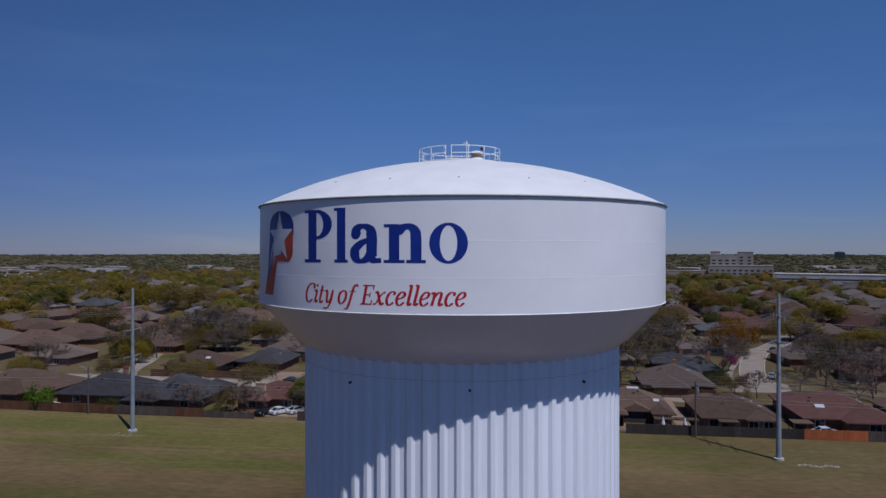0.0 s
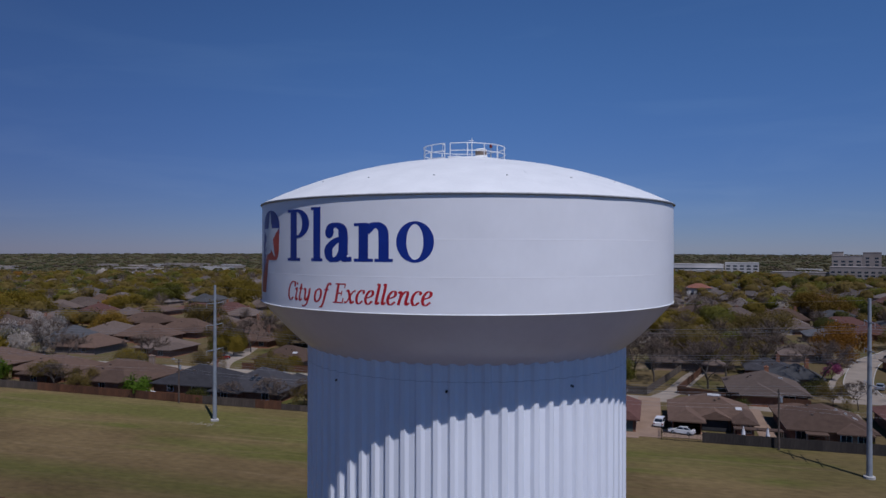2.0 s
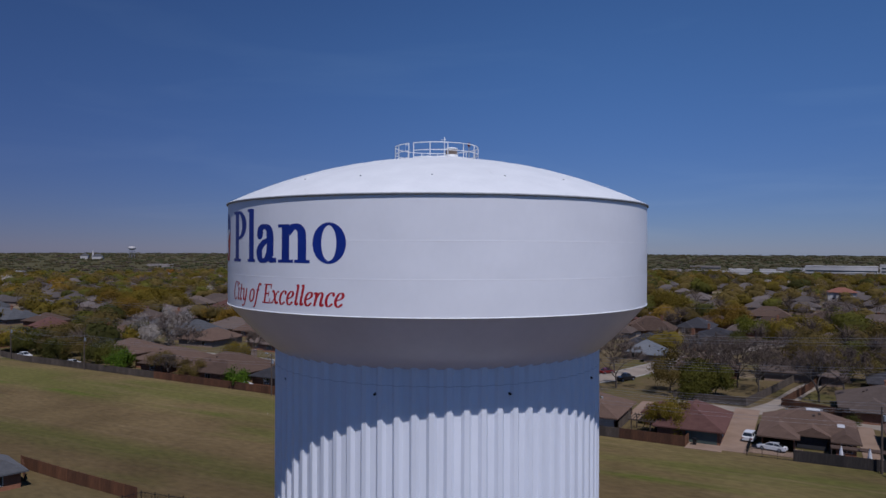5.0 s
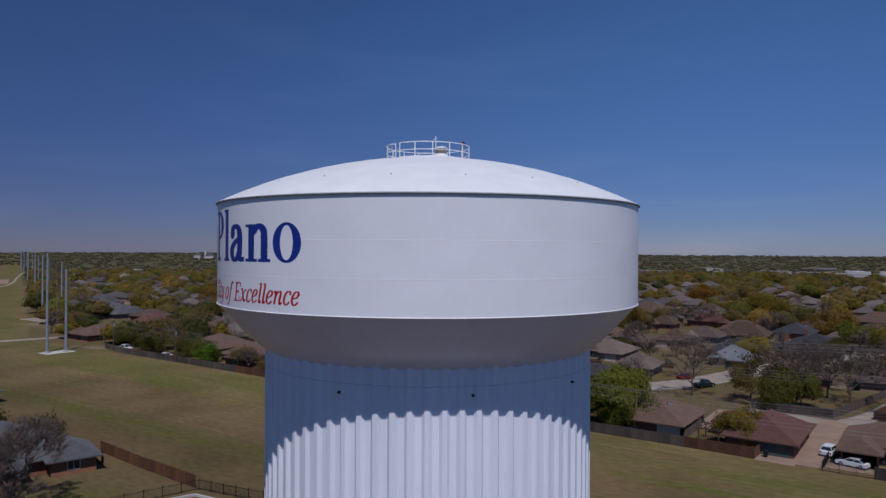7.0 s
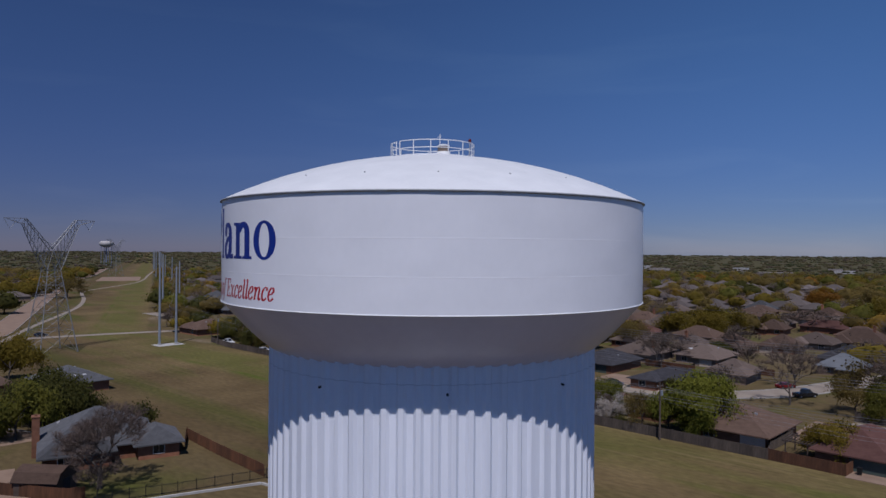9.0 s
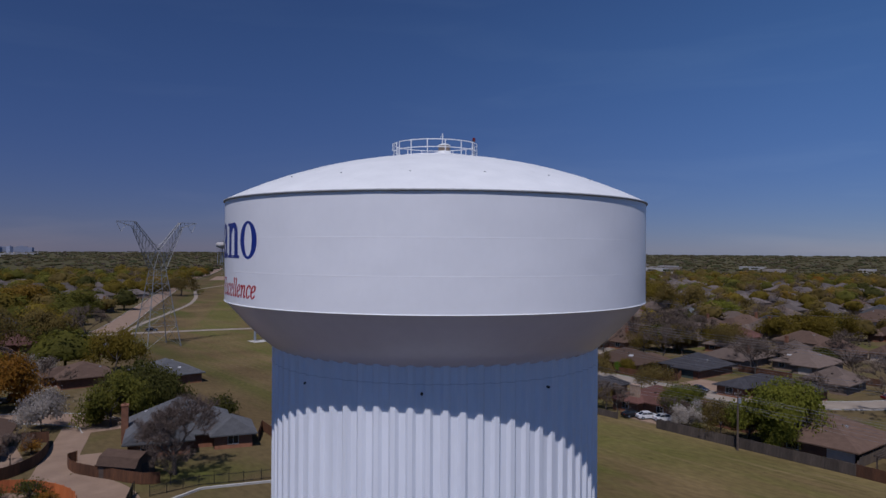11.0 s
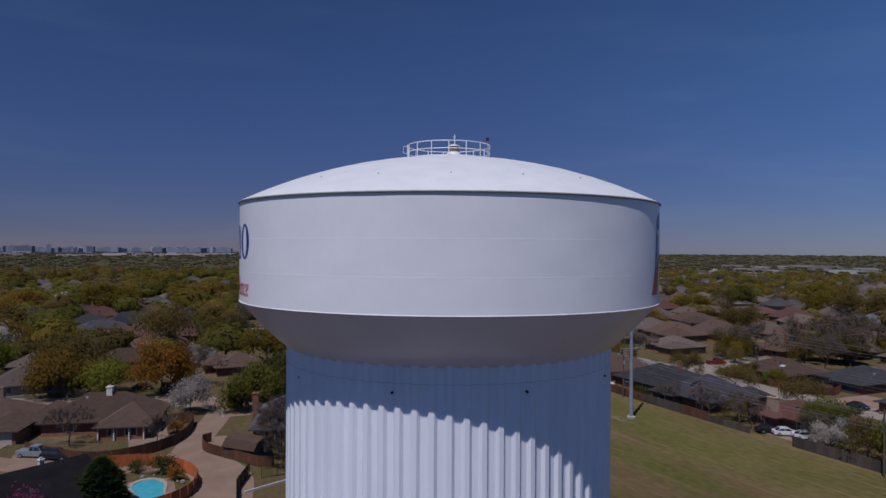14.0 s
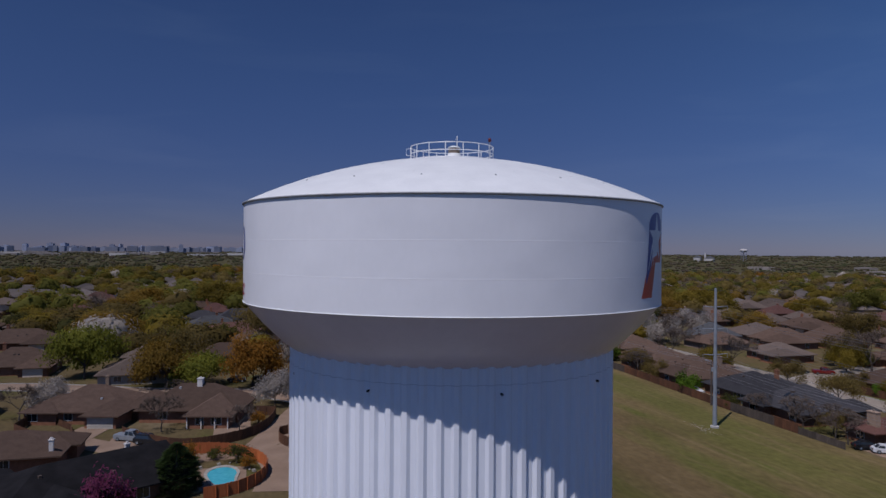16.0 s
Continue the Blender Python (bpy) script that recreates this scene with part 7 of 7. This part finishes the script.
def lay_blocks():
    rnd = random.Random(9)
    spots = []
    # northern blocks: rows skewed a little from the easement
    for row in range(17):
        y0 = 214 + row * 29 + (6 if row % 2 else 0)
        x = -760.0 + rnd.uniform(0, 15)
        while x < 470:
            x += rnd.uniform(18.5, 23)
            y = y0 + rnd.uniform(-2.5, 2.5) + 12 * math.sin(x / 130 + row * 0.3)
            spots.append((x, y, 0 if row % 2 else 180, rnd.random()))
    # western and southern blocks: rows along the other axis
    for row in range(18):
        x0 = -178 - row * 30 - (6 if row % 2 else 0)
        y = -330.0
        while y < 240:
            y += rnd.uniform(18.5, 23)
            x = x0 + rnd.uniform(-2.5, 2.5) + 10 * math.sin(y / 110 + row * 0.4)
            spots.append((x, y, 90 if row % 2 else -90, rnd.random()))
    out = []
    for x, y, turn, q in spots:
        if any(a - 4 < x < b + 4 and c - 4 < y < d + 4 for a, b, c, d in near_boxes) or in_belt(x, y, 14):
            continue
        if abs(x + 248) < 11 and y < 215:
            continue
        bend = max(0.0, -250.0 - x) * 0.44
        if y < 104 + bend and x > -170:
            continue
        if x < -100 and abs(y - 171) < 13 and x > -340:
            continue
        if 137 < y < 168 and -185 < x < -100:
            continue
        # keep the two streets to the north free
        if any(math.hypot(x - a, y - b) < 13 for a, b in ((-29, 192), (-24, 208), (-18, 225), (-10, 245), (-4, 262), (5, 282), (14, 300), (58, 205), (63, 222), (69, 240), (80, 260), (91, 280), (102, 300), (120, 330))):
            continue
        if any(math.hypot(x - a, y - b) < 15 for a, b, *_ in out) or any(math.hypot(x - a, y - b) < 9.5 + w / 2 for a, b, w in BLOCK_HOUSES):
            continue
        if rnd.random() < (0.15 if y < 104 + bend else 0.26 if y > 480 or x < -250 else 0.0):
            continue
        out.append((x, y, turn, q))
    return out


HOUSE_SPOTS = sorted(lay_blocks(), key=lambda s: math.hypot(s[0] - 10, s[1] - 20))
pick = random.Random(6)
near_spots, far_spots = HOUSE_SPOTS[:190], HOUSE_SPOTS[190:]
for x, y, turn, q in near_spots:
    copy_thing(pick.choices(STOCK, WEIGHTS)[0], pose(x, y, ground_height(x, y) - 0.02, 0, 0, turn + pick.uniform(-6, 6)))
far_roofs, far_walls = Shape(), Shape()
for x, y, turn, q in far_spots:
    m = pose(x, y, ground_height(x, y), 0, 0, turn + pick.uniform(-8, 8))
    w, d = pick.uniform(13, 18), pick.uniform(11, 15)
    s, _ = hip_roof(-w / 2, w / 2, -d / 2, d / 2, 2.7, pick.uniform(0.4, 0.52))
    far_roofs.add(s.v[:10], s.f[:9], m)
    far_walls.box(-w / 2 + 0.5, w / 2 - 0.5, -d / 2 + 0.5, d / 2 - 0.5, -0.5, 2.6, m)
    if q > 0.5:
        s, _ = hip_roof(0, w / 2 + 0.3, -d / 2 - 3, 1, 2.68, 0.45)
        far_roofs.add(s.v[:10], s.f[:9], m)
        far_walls.box(0.5, w / 2 - 0.2, -d / 2 - 2.5, 0, -0.5, 2.58, m)
ROOFFAR = material("mixed far shingles", (0.075, 0.06, 0.054), (0.14, 0.115, 0.10), 0.02, 0.92, coords="World", per_island=0.35, bump=0.0)
fr = solid("far_houses", far_walls, BRICKTAN, "brick walls of far suburban houses", "houses", kind="stuff")
part("roofs", far_roofs, ROOFFAR, fr, "brown and tan shingled far roofs")
for s in STOCK:
    for o in list(s.children_recursive) + [s]:
        bpy.data.objects.remove(o)


# ---- massed trees ----
def mass(name, protos, spots, mat, label):
    """Many copies of a few low shapes joined into one mesh."""
    if not spots:
        return None
    vs, loops, starts, count, k, off = [], [], [], [], 0, 0
    prep = []
    for s in protos:
        v = np.array(s.v, dtype=np.float32)
        lens = np.array([len(f) for f in s.f], dtype=np.int32)
        prep.append((v, np.concatenate([np.array(f, dtype=np.int32) for f in s.f]), lens))
    for x, y, z, sc, sz, a, i in spots:
        v, lp, lens = prep[i % len(prep)]
        c, q = math.cos(a), math.sin(a)
        w = np.empty_like(v)
        w[:, 0] = (v[:, 0] * c - v[:, 1] * q) * sc + x
        w[:, 1] = (v[:, 0] * q + v[:, 1] * c) * sc + y
        w[:, 2] = v[:, 2] * sc * sz + z
        vs.append(w), loops.append(lp + k), count.append(lens)
        k += len(v)
    vs, loops, count = np.concatenate(vs), np.concatenate(loops), np.concatenate(count)
    starts = np.concatenate([[0], np.cumsum(count)[:-1]]).astype(np.int32)
    me = bpy.data.meshes.new(name)
    me.vertices.add(len(vs)), me.loops.add(len(loops)), me.polygons.add(len(count))
    me.vertices.foreach_set("co", vs.ravel())
    me.loops.foreach_set("vertex_index", loops)
    me.polygons.foreach_set("loop_start", starts)
    me.polygons.foreach_set("use_smooth", np.ones(len(count), dtype=bool))
    me.materials.append(mat)
    me.update(calc_edges=True)
    return tagged(new(name, me), label, "trees", kind="stuff")


ICO_G = (1 + 5 ** 0.5) / 2
ICO = [Vector(v).normalized() for v in ((-1, ICO_G, 0), (1, ICO_G, 0), (-1, -ICO_G, 0), (1, -ICO_G, 0), (0, -1, ICO_G), (0, 1, ICO_G), (0, -1, -ICO_G), (0, 1, -ICO_G), (ICO_G, 0, -1), (ICO_G, 0, 1), (-ICO_G, 0, -1), (-ICO_G, 0, 1))]
ICO_F = [(0, 11, 5), (0, 5, 1), (0, 1, 7), (0, 7, 10), (0, 10, 11), (1, 5, 9), (5, 11, 4), (11, 10, 2), (10, 7, 6), (7, 1, 8), (3, 9, 4), (3, 4, 2), (3, 2, 6), (3, 6, 8), (3, 8, 9), (4, 9, 5), (2, 4, 11), (6, 2, 10), (8, 6, 7), (9, 8, 1)]

ICO_TOP = [f for f in ICO_F if sum(ICO[i].z for i in f) > -1.5]


def split(verts, faces):
    """Each triangle into four on the unit ball."""
    verts, cut, out = list(verts), {}, []

    def mid(p, q):
        key = (min(p, q), max(p, q))
        if key not in cut:
            cut[key] = len(verts)
            verts.append((verts[p] + verts[q]).normalized())
        return cut[key]
    for p, q, r in faces:
        x, y, z = mid(p, q), mid(q, r), mid(r, p)
        out += [(p, x, z), (q, y, x), (r, z, y), (x, y, z)]
    return verts, out


BALL_80 = split(ICO, ICO_F)


def crown_proto(seed, ball, count, size, r=4.5, h=8.4):
    """A domed crown of lumpy boughs over a short trunk, with leaf sprays breaking its outline."""
    rnd = random.Random(seed)
    s = Shape().tube([(0, 0, -0.3), (0, 0, h * 0.5)], [0.26, 0.16], 5, False)
    off = Vector((rnd.uniform(0, 50), rnd.uniform(0, 50), rnd.uniform(0, 50)))
    wide, deep, lean = rnd.uniform(0.9, 1.15), rnd.uniform(0.9, 1.15), rnd.uniform(-0.12, 0.12)

    def skin(v):
        q = 1 + 0.34 * noise.noise(v * 1.5 + off) + 0.36 * noise.noise(v * 3.2 + off)
        z = v.z if v.z > 0 else v.z * 0.42
        return Vector((v.x * r * wide * q + lean * h * v.z, v.y * r * deep * q, h * 0.44 + z * h * 0.50 * q))
    verts, faces = ball
    core = Vector((0, 0, h * 0.4))
    s.add([core.lerp(skin(v), 0.84) for v in verts], [f for f in faces if sum(verts[i].z for i in f) > -2.2])
    for _ in range(count):
        d = Vector((rnd.gauss(0, 1), rnd.gauss(0, 1), rnd.gauss(0.25, 0.9))).normalized()
        p = core.lerp(skin(d), rnd.uniform(0.84, 1.04))
        x = d.cross(Vector((rnd.uniform(-1, 1), rnd.uniform(-1, 1), rnd.uniform(-1, 1)))).normalized()
        y = (d.cross(x) + d * rnd.uniform(-0.55, 0.55)).normalized()
        q = size * rnd.uniform(0.5, 1.3)
        k = len(s.v)
        s.v += [tuple(p + x * q), tuple(p - x * q * 0.7 + y * q * 0.65), tuple(p - x * q * 0.7 - y * q * 0.65)]
        s.f.append((k, k + 1, k + 2))
    return s


def bare_proto(seed, count):
    rnd = random.Random(seed)
    s = Shape().tube([(0, 0, -0.3), (0, 0, 3.5)], [0.22, 0.12], 4, False)
    for _ in range(count):
        a, t = rnd.uniform(0, 6.28), rnd.uniform(0.2, 1.15)
        p = Vector((0, 0, rnd.uniform(2.5, 5))) + Vector((math.cos(a) * math.sin(t), math.sin(a) * math.sin(t), math.cos(t))) * rnd.uniform(0.5, 3.0)
        q = p + Vector((math.cos(a) * math.sin(t) + rnd.uniform(-0.4, 0.4), math.sin(a) * math.sin(t) + rnd.uniform(-0.4, 0.4), math.cos(t))) * rnd.uniform(1.0, 2.4)
        w = Vector((rnd.uniform(-1, 1), rnd.uniform(-1, 1), rnd.uniform(-1, 1))) * 0.06
        k = len(s.v)
        s.v += [tuple(p - w), tuple(p + w), tuple(q)]
        s.f.append((k, k + 1, k + 2))
    return s


def blob_proto(seed, n=4):
    """A clump of leafy crowns, for woods near the horizon."""
    rnd = random.Random(seed)
    s = Shape()
    for _ in range(n):
        c = Vector((rnd.gauss(0, 3.0), rnd.gauss(0, 3.0), rnd.uniform(3.6, 4.9)))
        r = rnd.uniform(1.7, 2.7)
        s.add([c + Vector((v.x, v.y, v.z * 0.8)) * r * rnd.uniform(0.7, 1.2) for v in ICO], ICO_TOP)
    return s


wood_rnd = random.Random(21)
KINDS = [("olive_trees", LEAFOLIVE, 0.36), ("green_trees", LEAFGREEN, 0.16), ("yellow_trees", LEAFYELLOW, 0.17), ("ochre_trees", LEAFOCHRE, 0.035), ("dark_trees", LEAFDARK, 0.07), ("orange_trees", LEAFORANGE, 0.007), ("bare_trees", TWIG, 0.18), ("blossom_trees", BLOSSOM, 0.006)]
MID = {k[0]: [] for k in KINDS}
CELL = {}
for x, y, *_ in HOUSE_SPOTS + BLOCK_HOUSES:
    CELL.setdefault((int(x // 20), int(y // 20)), []).append((x, y))


def clear_of_houses(x, y, r):
    cx, cy = int(x // 20), int(y // 20)
    return all(math.hypot(x - a, y - b) > r for i in (-1, 0, 1) for j in (-1, 0, 1) for a, b in CELL.get((cx + i, cy + j), ()))


def before_block_house(x, y):
    """True on the open front yards and drives of the houses beyond the easement, on their south side."""
    for a, b, w in BLOCK_HOUSES:
        dx, dy, reach = 20 - a, 12 - b, math.hypot(20 - a, 12 - b)
        along, across = ((x - a) * dx + (y - b) * dy) / reach, abs((x - a) * dy - (y - b) * dx) / reach
        if 0 < along < 0.16 * reach and across < w / 2 + 2.5:
            return True
    return False


KEEP_CLEAR = [(-330, 172), (-275, 171), (-220, 171), (-170, 171), (-29, 192), (-18, 225), (-4, 262), (14, 300), (58, 205), (69, 240), (80, 260), (102, 300), (-259, 91), (-252, 125), (-243, 158)]
for _ in range(9500):
    d = 150 + 780 * math.sqrt(wood_rnd.random()) if wood_rnd.random() < 0.9 else wood_rnd.uniform(180, 500)
    a = radians(wood_rnd.uniform(52, 214))
    x, y = 15 + d * math.cos(a), 25 + d * math.sin(a)
    if any(p - 3 < x < q + 3 and r - 3 < y < s + 3 for p, q, r, s in near_boxes) or in_belt(x, y, 5) or not clear_of_houses(x, y, 8.0):
        continue
    if any(math.hypot(x - p, y - q) < 9 for p, q in KEEP_CLEAR):
        continue
    if d > 330 and wood_rnd.random() < 0.22:
        continue
    if before_block_house(x, y) and wood_rnd.random() < 0.88:
        continue
    north = y > 104 + max(0.0, -250.0 - x) * 0.44
    # denser old trees to the west, fewer over the northern roofs
    if wood_rnd.random() < ((0.45 if x > -165 else 0.36 if x > -250 else 0.10) if north else 0.52):
        continue
    name = wood_rnd.choices([k[0] for k in KINDS], [k[2] for k in KINDS])[0]
    if north and x > -165 and d < 520 and name != "bare_trees" and wood_rnd.random() < 0.34:
        name = "bare_trees"
    if not north and name == "bare_trees" and wood_rnd.random() < 0.5:
        name = "olive_trees"
    if not north and name == "olive_trees" and wood_rnd.random() < 0.6:
        name = wood_rnd.choice(("yellow_trees", "green_trees", "yellow_trees"))
    sc = wood_rnd.uniform(0.8, 1.45) * (1.25 if not north else 1.08)
    MID[name].append((x, y, ground_height(x, y), sc, wood_rnd.uniform(0.72, 0.95), wood_rnd.uniform(0, 6.28), wood_rnd.randrange(35)))
near_limit = 330
for name, mat, _ in KINDS:
    spots = MID[name]
    if not spots:
        continue
    near = [s for s in spots if math.hypot(s[0] - 15, s[1] - 25) < near_limit]
    far = [s for s in spots if math.hypot(s[0] - 15, s[1] - 25) >= near_limit]
    if name == "bare_trees":
        mass(name, [bare_proto(i, 520) for i in range(5)], near, mat, "bare leafless trees among the houses")
        mass(name, [bare_proto(i + 9, 260) for i in range(5)], far, mat, "bare leafless trees among far houses")
        continue
    mass(name, [crown_proto(i + 50, BALL_80, 900, 0.37) for i in range(7)], near, mat, name.replace("_", " ") + " among the houses")
    mass(name, [crown_proto(i + 80, BALL_80, 270, 0.58) for i in range(7)], far, mat, name.replace("_", " ") + " among far houses")

# woods out to the horizon
def far_leaf(name, dark, light):
    return material(name, dark, light, 0.012, 0.9, coords="World", fine=18, fine_amount=0.4, per_island=0.14, bump=0.0, spec=0.1)


FARKINDS = [("far_woods", far_leaf("far olive canopy", (0.062, 0.053, 0.026), (0.098, 0.082, 0.040)), 0.55), ("far_woods", far_leaf("far green canopy", (0.046, 0.052, 0.024), (0.074, 0.080, 0.036)), 0.3), ("far_woods", far_leaf("far bare canopy", (0.072, 0.056, 0.042), (0.105, 0.082, 0.062)), 0.15)]
protos = [blob_proto(i + 200) for i in range(6)]
for name, mat, share in FARKINDS:
    spots = []
    for _ in range(int(11000 * share)):
        u = wood_rnd.random()
        d = 780 * (4900 / 780) ** (u ** 0.85)
        a = radians(wood_rnd.uniform(52, 214))
        x, y = 15 + d * math.cos(a), 25 + d * math.sin(a)
        if in_belt(x, y, 4) and d < 1500:
            continue
        grow_ = 1 + max(0.0, (d - 900) / 1800)
        spots.append((x, y, ground_height(x, y) - 0.6, wood_rnd.uniform(0.8, 1.25) * grow_, wood_rnd.uniform(0.7, 0.85) / grow_ ** 0.75, wood_rnd.uniform(0, 6.28), wood_rnd.randrange(6)))
    mass(name, protos, spots, mat, "mixed spring woods reaching to the horizon")


# ---- large buildings and the skyline ----
def block_building(name, x, y, turn, boxes, label, category="building", wall=None, storey=3.8, rows=True):
    """boxes: (x0, x1, y0, y1, height, bay); each bay has its own recessed window."""
    root = thing(name, label, category, at=pose(x, y, ground_height(x, y), 0, 0, turn))
    for x0, x1, y0, y1, top, bay in boxes:
        w = part("wall", Shape().box(x0, x1, y0, y1, -1, top), wall or OFFICE, root)
        part("parapet", Shape().box(x0 - 0.25, x1 + 0.25, y0 - 0.25, y1 + 0.25, top, top + 0.7), wall or OFFICE, root)
        if not bay:
            continue
        for f in range(int((top - 0.8) // storey)):
            z = 1.1 + f * storey
            if bay < 0:
                part("window", Shape().box(x0 + 0.6, x1 - 0.6, y0 - 0.06, y0 + 0.3, z, z + storey * 0.5), OFFICEGLASS, w, "dark ribbon window")
                part("window", Shape().box(x0 - 0.06, x0 + 0.3, y0 + 0.6, y1 - 0.6, z, z + storey * 0.5), OFFICEGLASS, w, "dark ribbon window")
                part("window", Shape().box(x1 - 0.3, x1 + 0.06, y0 + 0.6, y1 - 0.6, z, z + storey * 0.5), OFFICEGLASS, w, "dark ribbon window")
            else:
                n = int((x1 - x0) / bay)
                for i in range(n):
                    cx = x0 + (x1 - x0) * (i + 0.5) / n
                    part("window", Shape().box(cx - bay * 0.3, cx + bay * 0.3, y0 - 0.06, y0 + 0.3, z, z + storey * 0.5), OFFICEGLASS, w)
                n = int((y1 - y0) / bay)
                for i in range(n):
                    cy = y0 + (y1 - y0) * (i + 0.5) / n
                    part("window", Shape().box(x0 - 0.06, x0 + 0.3, cy - bay * 0.3, cy + bay * 0.3, z, z + storey * 0.5), OFFICEGLASS, w)
    return root


def bearing(deg, d):
    return d * math.cos(radians(deg)), d * math.sin(radians(deg))


hx, hy = bearing(75.25, 905)
block_building("hospital", hx, hy, -15, [(-34, 36, -12, 14, 15.0, 6), (-33, -3, 14.3, 34, 27, 7), (-2.7, 15, 14.3, 34, 31, 6), (-33, -22, 18, 30, 31.5, 0), (-95, -34.3, 2, 22, 8, -1)], "tall tan concrete hospital with rows of dark windows", wall=OFFICE)
block_building("parking_garage", 287, 738, -24, [(-58, 110, -9, 16, 9.4, -1)], "long pale concrete parking garage", storey=2.9, wall=OFFICEWHITE)
ox, oy = bearing(86.6, 985)
block_building("office_building", ox, oy, -6, [(-40, 36, -10, 20, 15, -1), (38, 78, -6, 24, 17, 8), (4, 38, -30, -10.3, 8, 0)], "long white office building with dark ribbon windows", wall=OFFICEWHITE)
px_, py_ = bearing(92.6, 1010)
block_building("commercial_building", px_, py_, 0, [(-36, 38, -20, 10, 6.5, -1), (-22, 2, -12, 4, 9, 0), (12, 30, -12, 4, 9.5, 0)], "low white commercial building with stepped roofs", wall=OFFICEWHITE)
big = random.Random(31)
for k in range(54):
    deg = big.choice((big.uniform(118, 136), big.uniform(66, 100), big.uniform(100, 150), big.uniform(122, 130)))
    d = big.uniform(880, 1500)
    x, y = bearing(deg, d)
    if in_belt(x, y, 30):
        continue
    w, dd, hgt = big.uniform(18, 64), big.uniform(10, 20), big.uniform(3.0, 4.4) + (d - 900) * 0.002
    block_building("commercial_building", x, y, big.uniform(-12, 12), [(-w / 2, w / 2, -dd / 2, dd / 2, hgt, -1 if k % 5 == 0 else 0)], "low pale flat-roofed commercial building", wall=OFFICE if k % 3 else OFFICEWHITE)
house(at_xy(40, 560), [(-9, 9, -7, 7), (-4, 4, -9, 0)], TERRACOTTA, OFFICEWHITE, "white two-storey house with a terracotta roof", eave=6.0, windows=[(-5, -6.5, 1.6, -90), (5, -6.5, 1.6, -90)], seed=50)


def far_water_tower(x, y, top):
    root = thing("far_water_tower", "distant white water tower on slender legs", "water tower", at=pose(x, y, ground_height(x, y)))
    # riser and legs painted in the hazy distance colour to recede
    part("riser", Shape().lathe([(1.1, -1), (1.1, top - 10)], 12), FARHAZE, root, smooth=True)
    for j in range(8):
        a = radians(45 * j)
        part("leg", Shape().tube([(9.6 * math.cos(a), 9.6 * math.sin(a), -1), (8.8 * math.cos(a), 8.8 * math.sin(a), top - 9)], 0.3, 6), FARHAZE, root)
    part("tank", Shape().lathe([(0.05, top - 12), (6, top - 11.2), (11, top - 9), (12.5, top - 3), (9, top - 0.6), (0.02, top)], 32), OFFICEWHITE, root, smooth=True)


for deg, dist, top, eye in ((159.54, 1440, 45.0, (29.26, 15.87)), (141.05, 2600, 41.0, (19.37, 8.08))):
    x, y = eye[0] + dist * math.cos(radians(deg)), eye[1] + dist * math.sin(radians(deg))
    far_water_tower(x, y, top - ground_height(x, y))
x, y = bearing(143.2, 2300)
church = thing("church", "distant white church with a pointed spire", "church", at=pose(x, y, ground_height(x, y), 0, 0, 40))
for cx, w, hgt in ((-22, 20, 12), (14, 26, 10)):
    part("wall", Shape().box(cx - w / 2, cx + w / 2, -9, 9, -1, hgt), OFFICEWHITE, church)
    rs, _ = hip_roof(cx - w / 2 - 0.5, cx + w / 2 + 0.5, -9.5, 9.5, hgt, 0.8)
    part("roof", rs, ROOFGREY, church)
part("spire", Shape().lathe([(3.2, -1), (3.2, 17), (2.4, 18), (0.05, 31)], 8), OFFICEWHITE, church, "white pointed spire")
sky_rnd = random.Random(13)
for k in range(44):
    x, y = bearing(sky_rnd.uniform(172, 200), sky_rnd.uniform(2700, 4000))
    w = sky_rnd.uniform(30, 130)
    root = thing("warehouse", "far pale flat-roofed warehouse", "building", group="far warehouses", at=pose(x, y, ground_height(x, y), 0, 0, sky_rnd.uniform(80, 110)))
    tall = sky_rnd.uniform(6.5, 10.0)
    part("wall", Shape().box(-w / 2, w / 2, -16, 16, -3, tall), OFFICE if k % 3 else OFFICEWHITE, root)
    part("roof_plant", Shape().box(-w / 5, -w / 8, -5, 5, tall - 0.1, tall + 2.2), OFFICE, root)
bx, by = bearing(68.75, 3000)
root = thing("office_block", "distant dark blue glazed office block", "building", at=pose(bx, by, ground_height(bx, by), 0, 0, -20))
part("wall", Shape().box(-17, 17, -10, 10, -3, 25), OFFICEGLASS, root)
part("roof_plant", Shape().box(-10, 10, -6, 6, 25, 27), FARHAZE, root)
for k in range(72):
    b = radians(sky_rnd.uniform(173, 199) if k < 64 else sky_rnd.uniform(184, 197))
    d = sky_rnd.uniform(4300, 4800)
    x, y = 40 + d * math.cos(b), 34 + d * math.sin(b)
    tall = sky_rnd.choice((27, 29, 31, 32, 33, 34, 36, 38)) if k < 66 else sky_rnd.choice((42, 47, 52))
    w = sky_rnd.uniform(25, 95) if tall < 40 else sky_rnd.uniform(24, 48)
    tall -= ground_height(x, y)
    root = thing("distant_building", "distant tower block painted hazy pale", "building", group="distant skyline", at=pose(x, y, ground_height(x, y), 0, 0, sky_rnd.uniform(0, 90)))
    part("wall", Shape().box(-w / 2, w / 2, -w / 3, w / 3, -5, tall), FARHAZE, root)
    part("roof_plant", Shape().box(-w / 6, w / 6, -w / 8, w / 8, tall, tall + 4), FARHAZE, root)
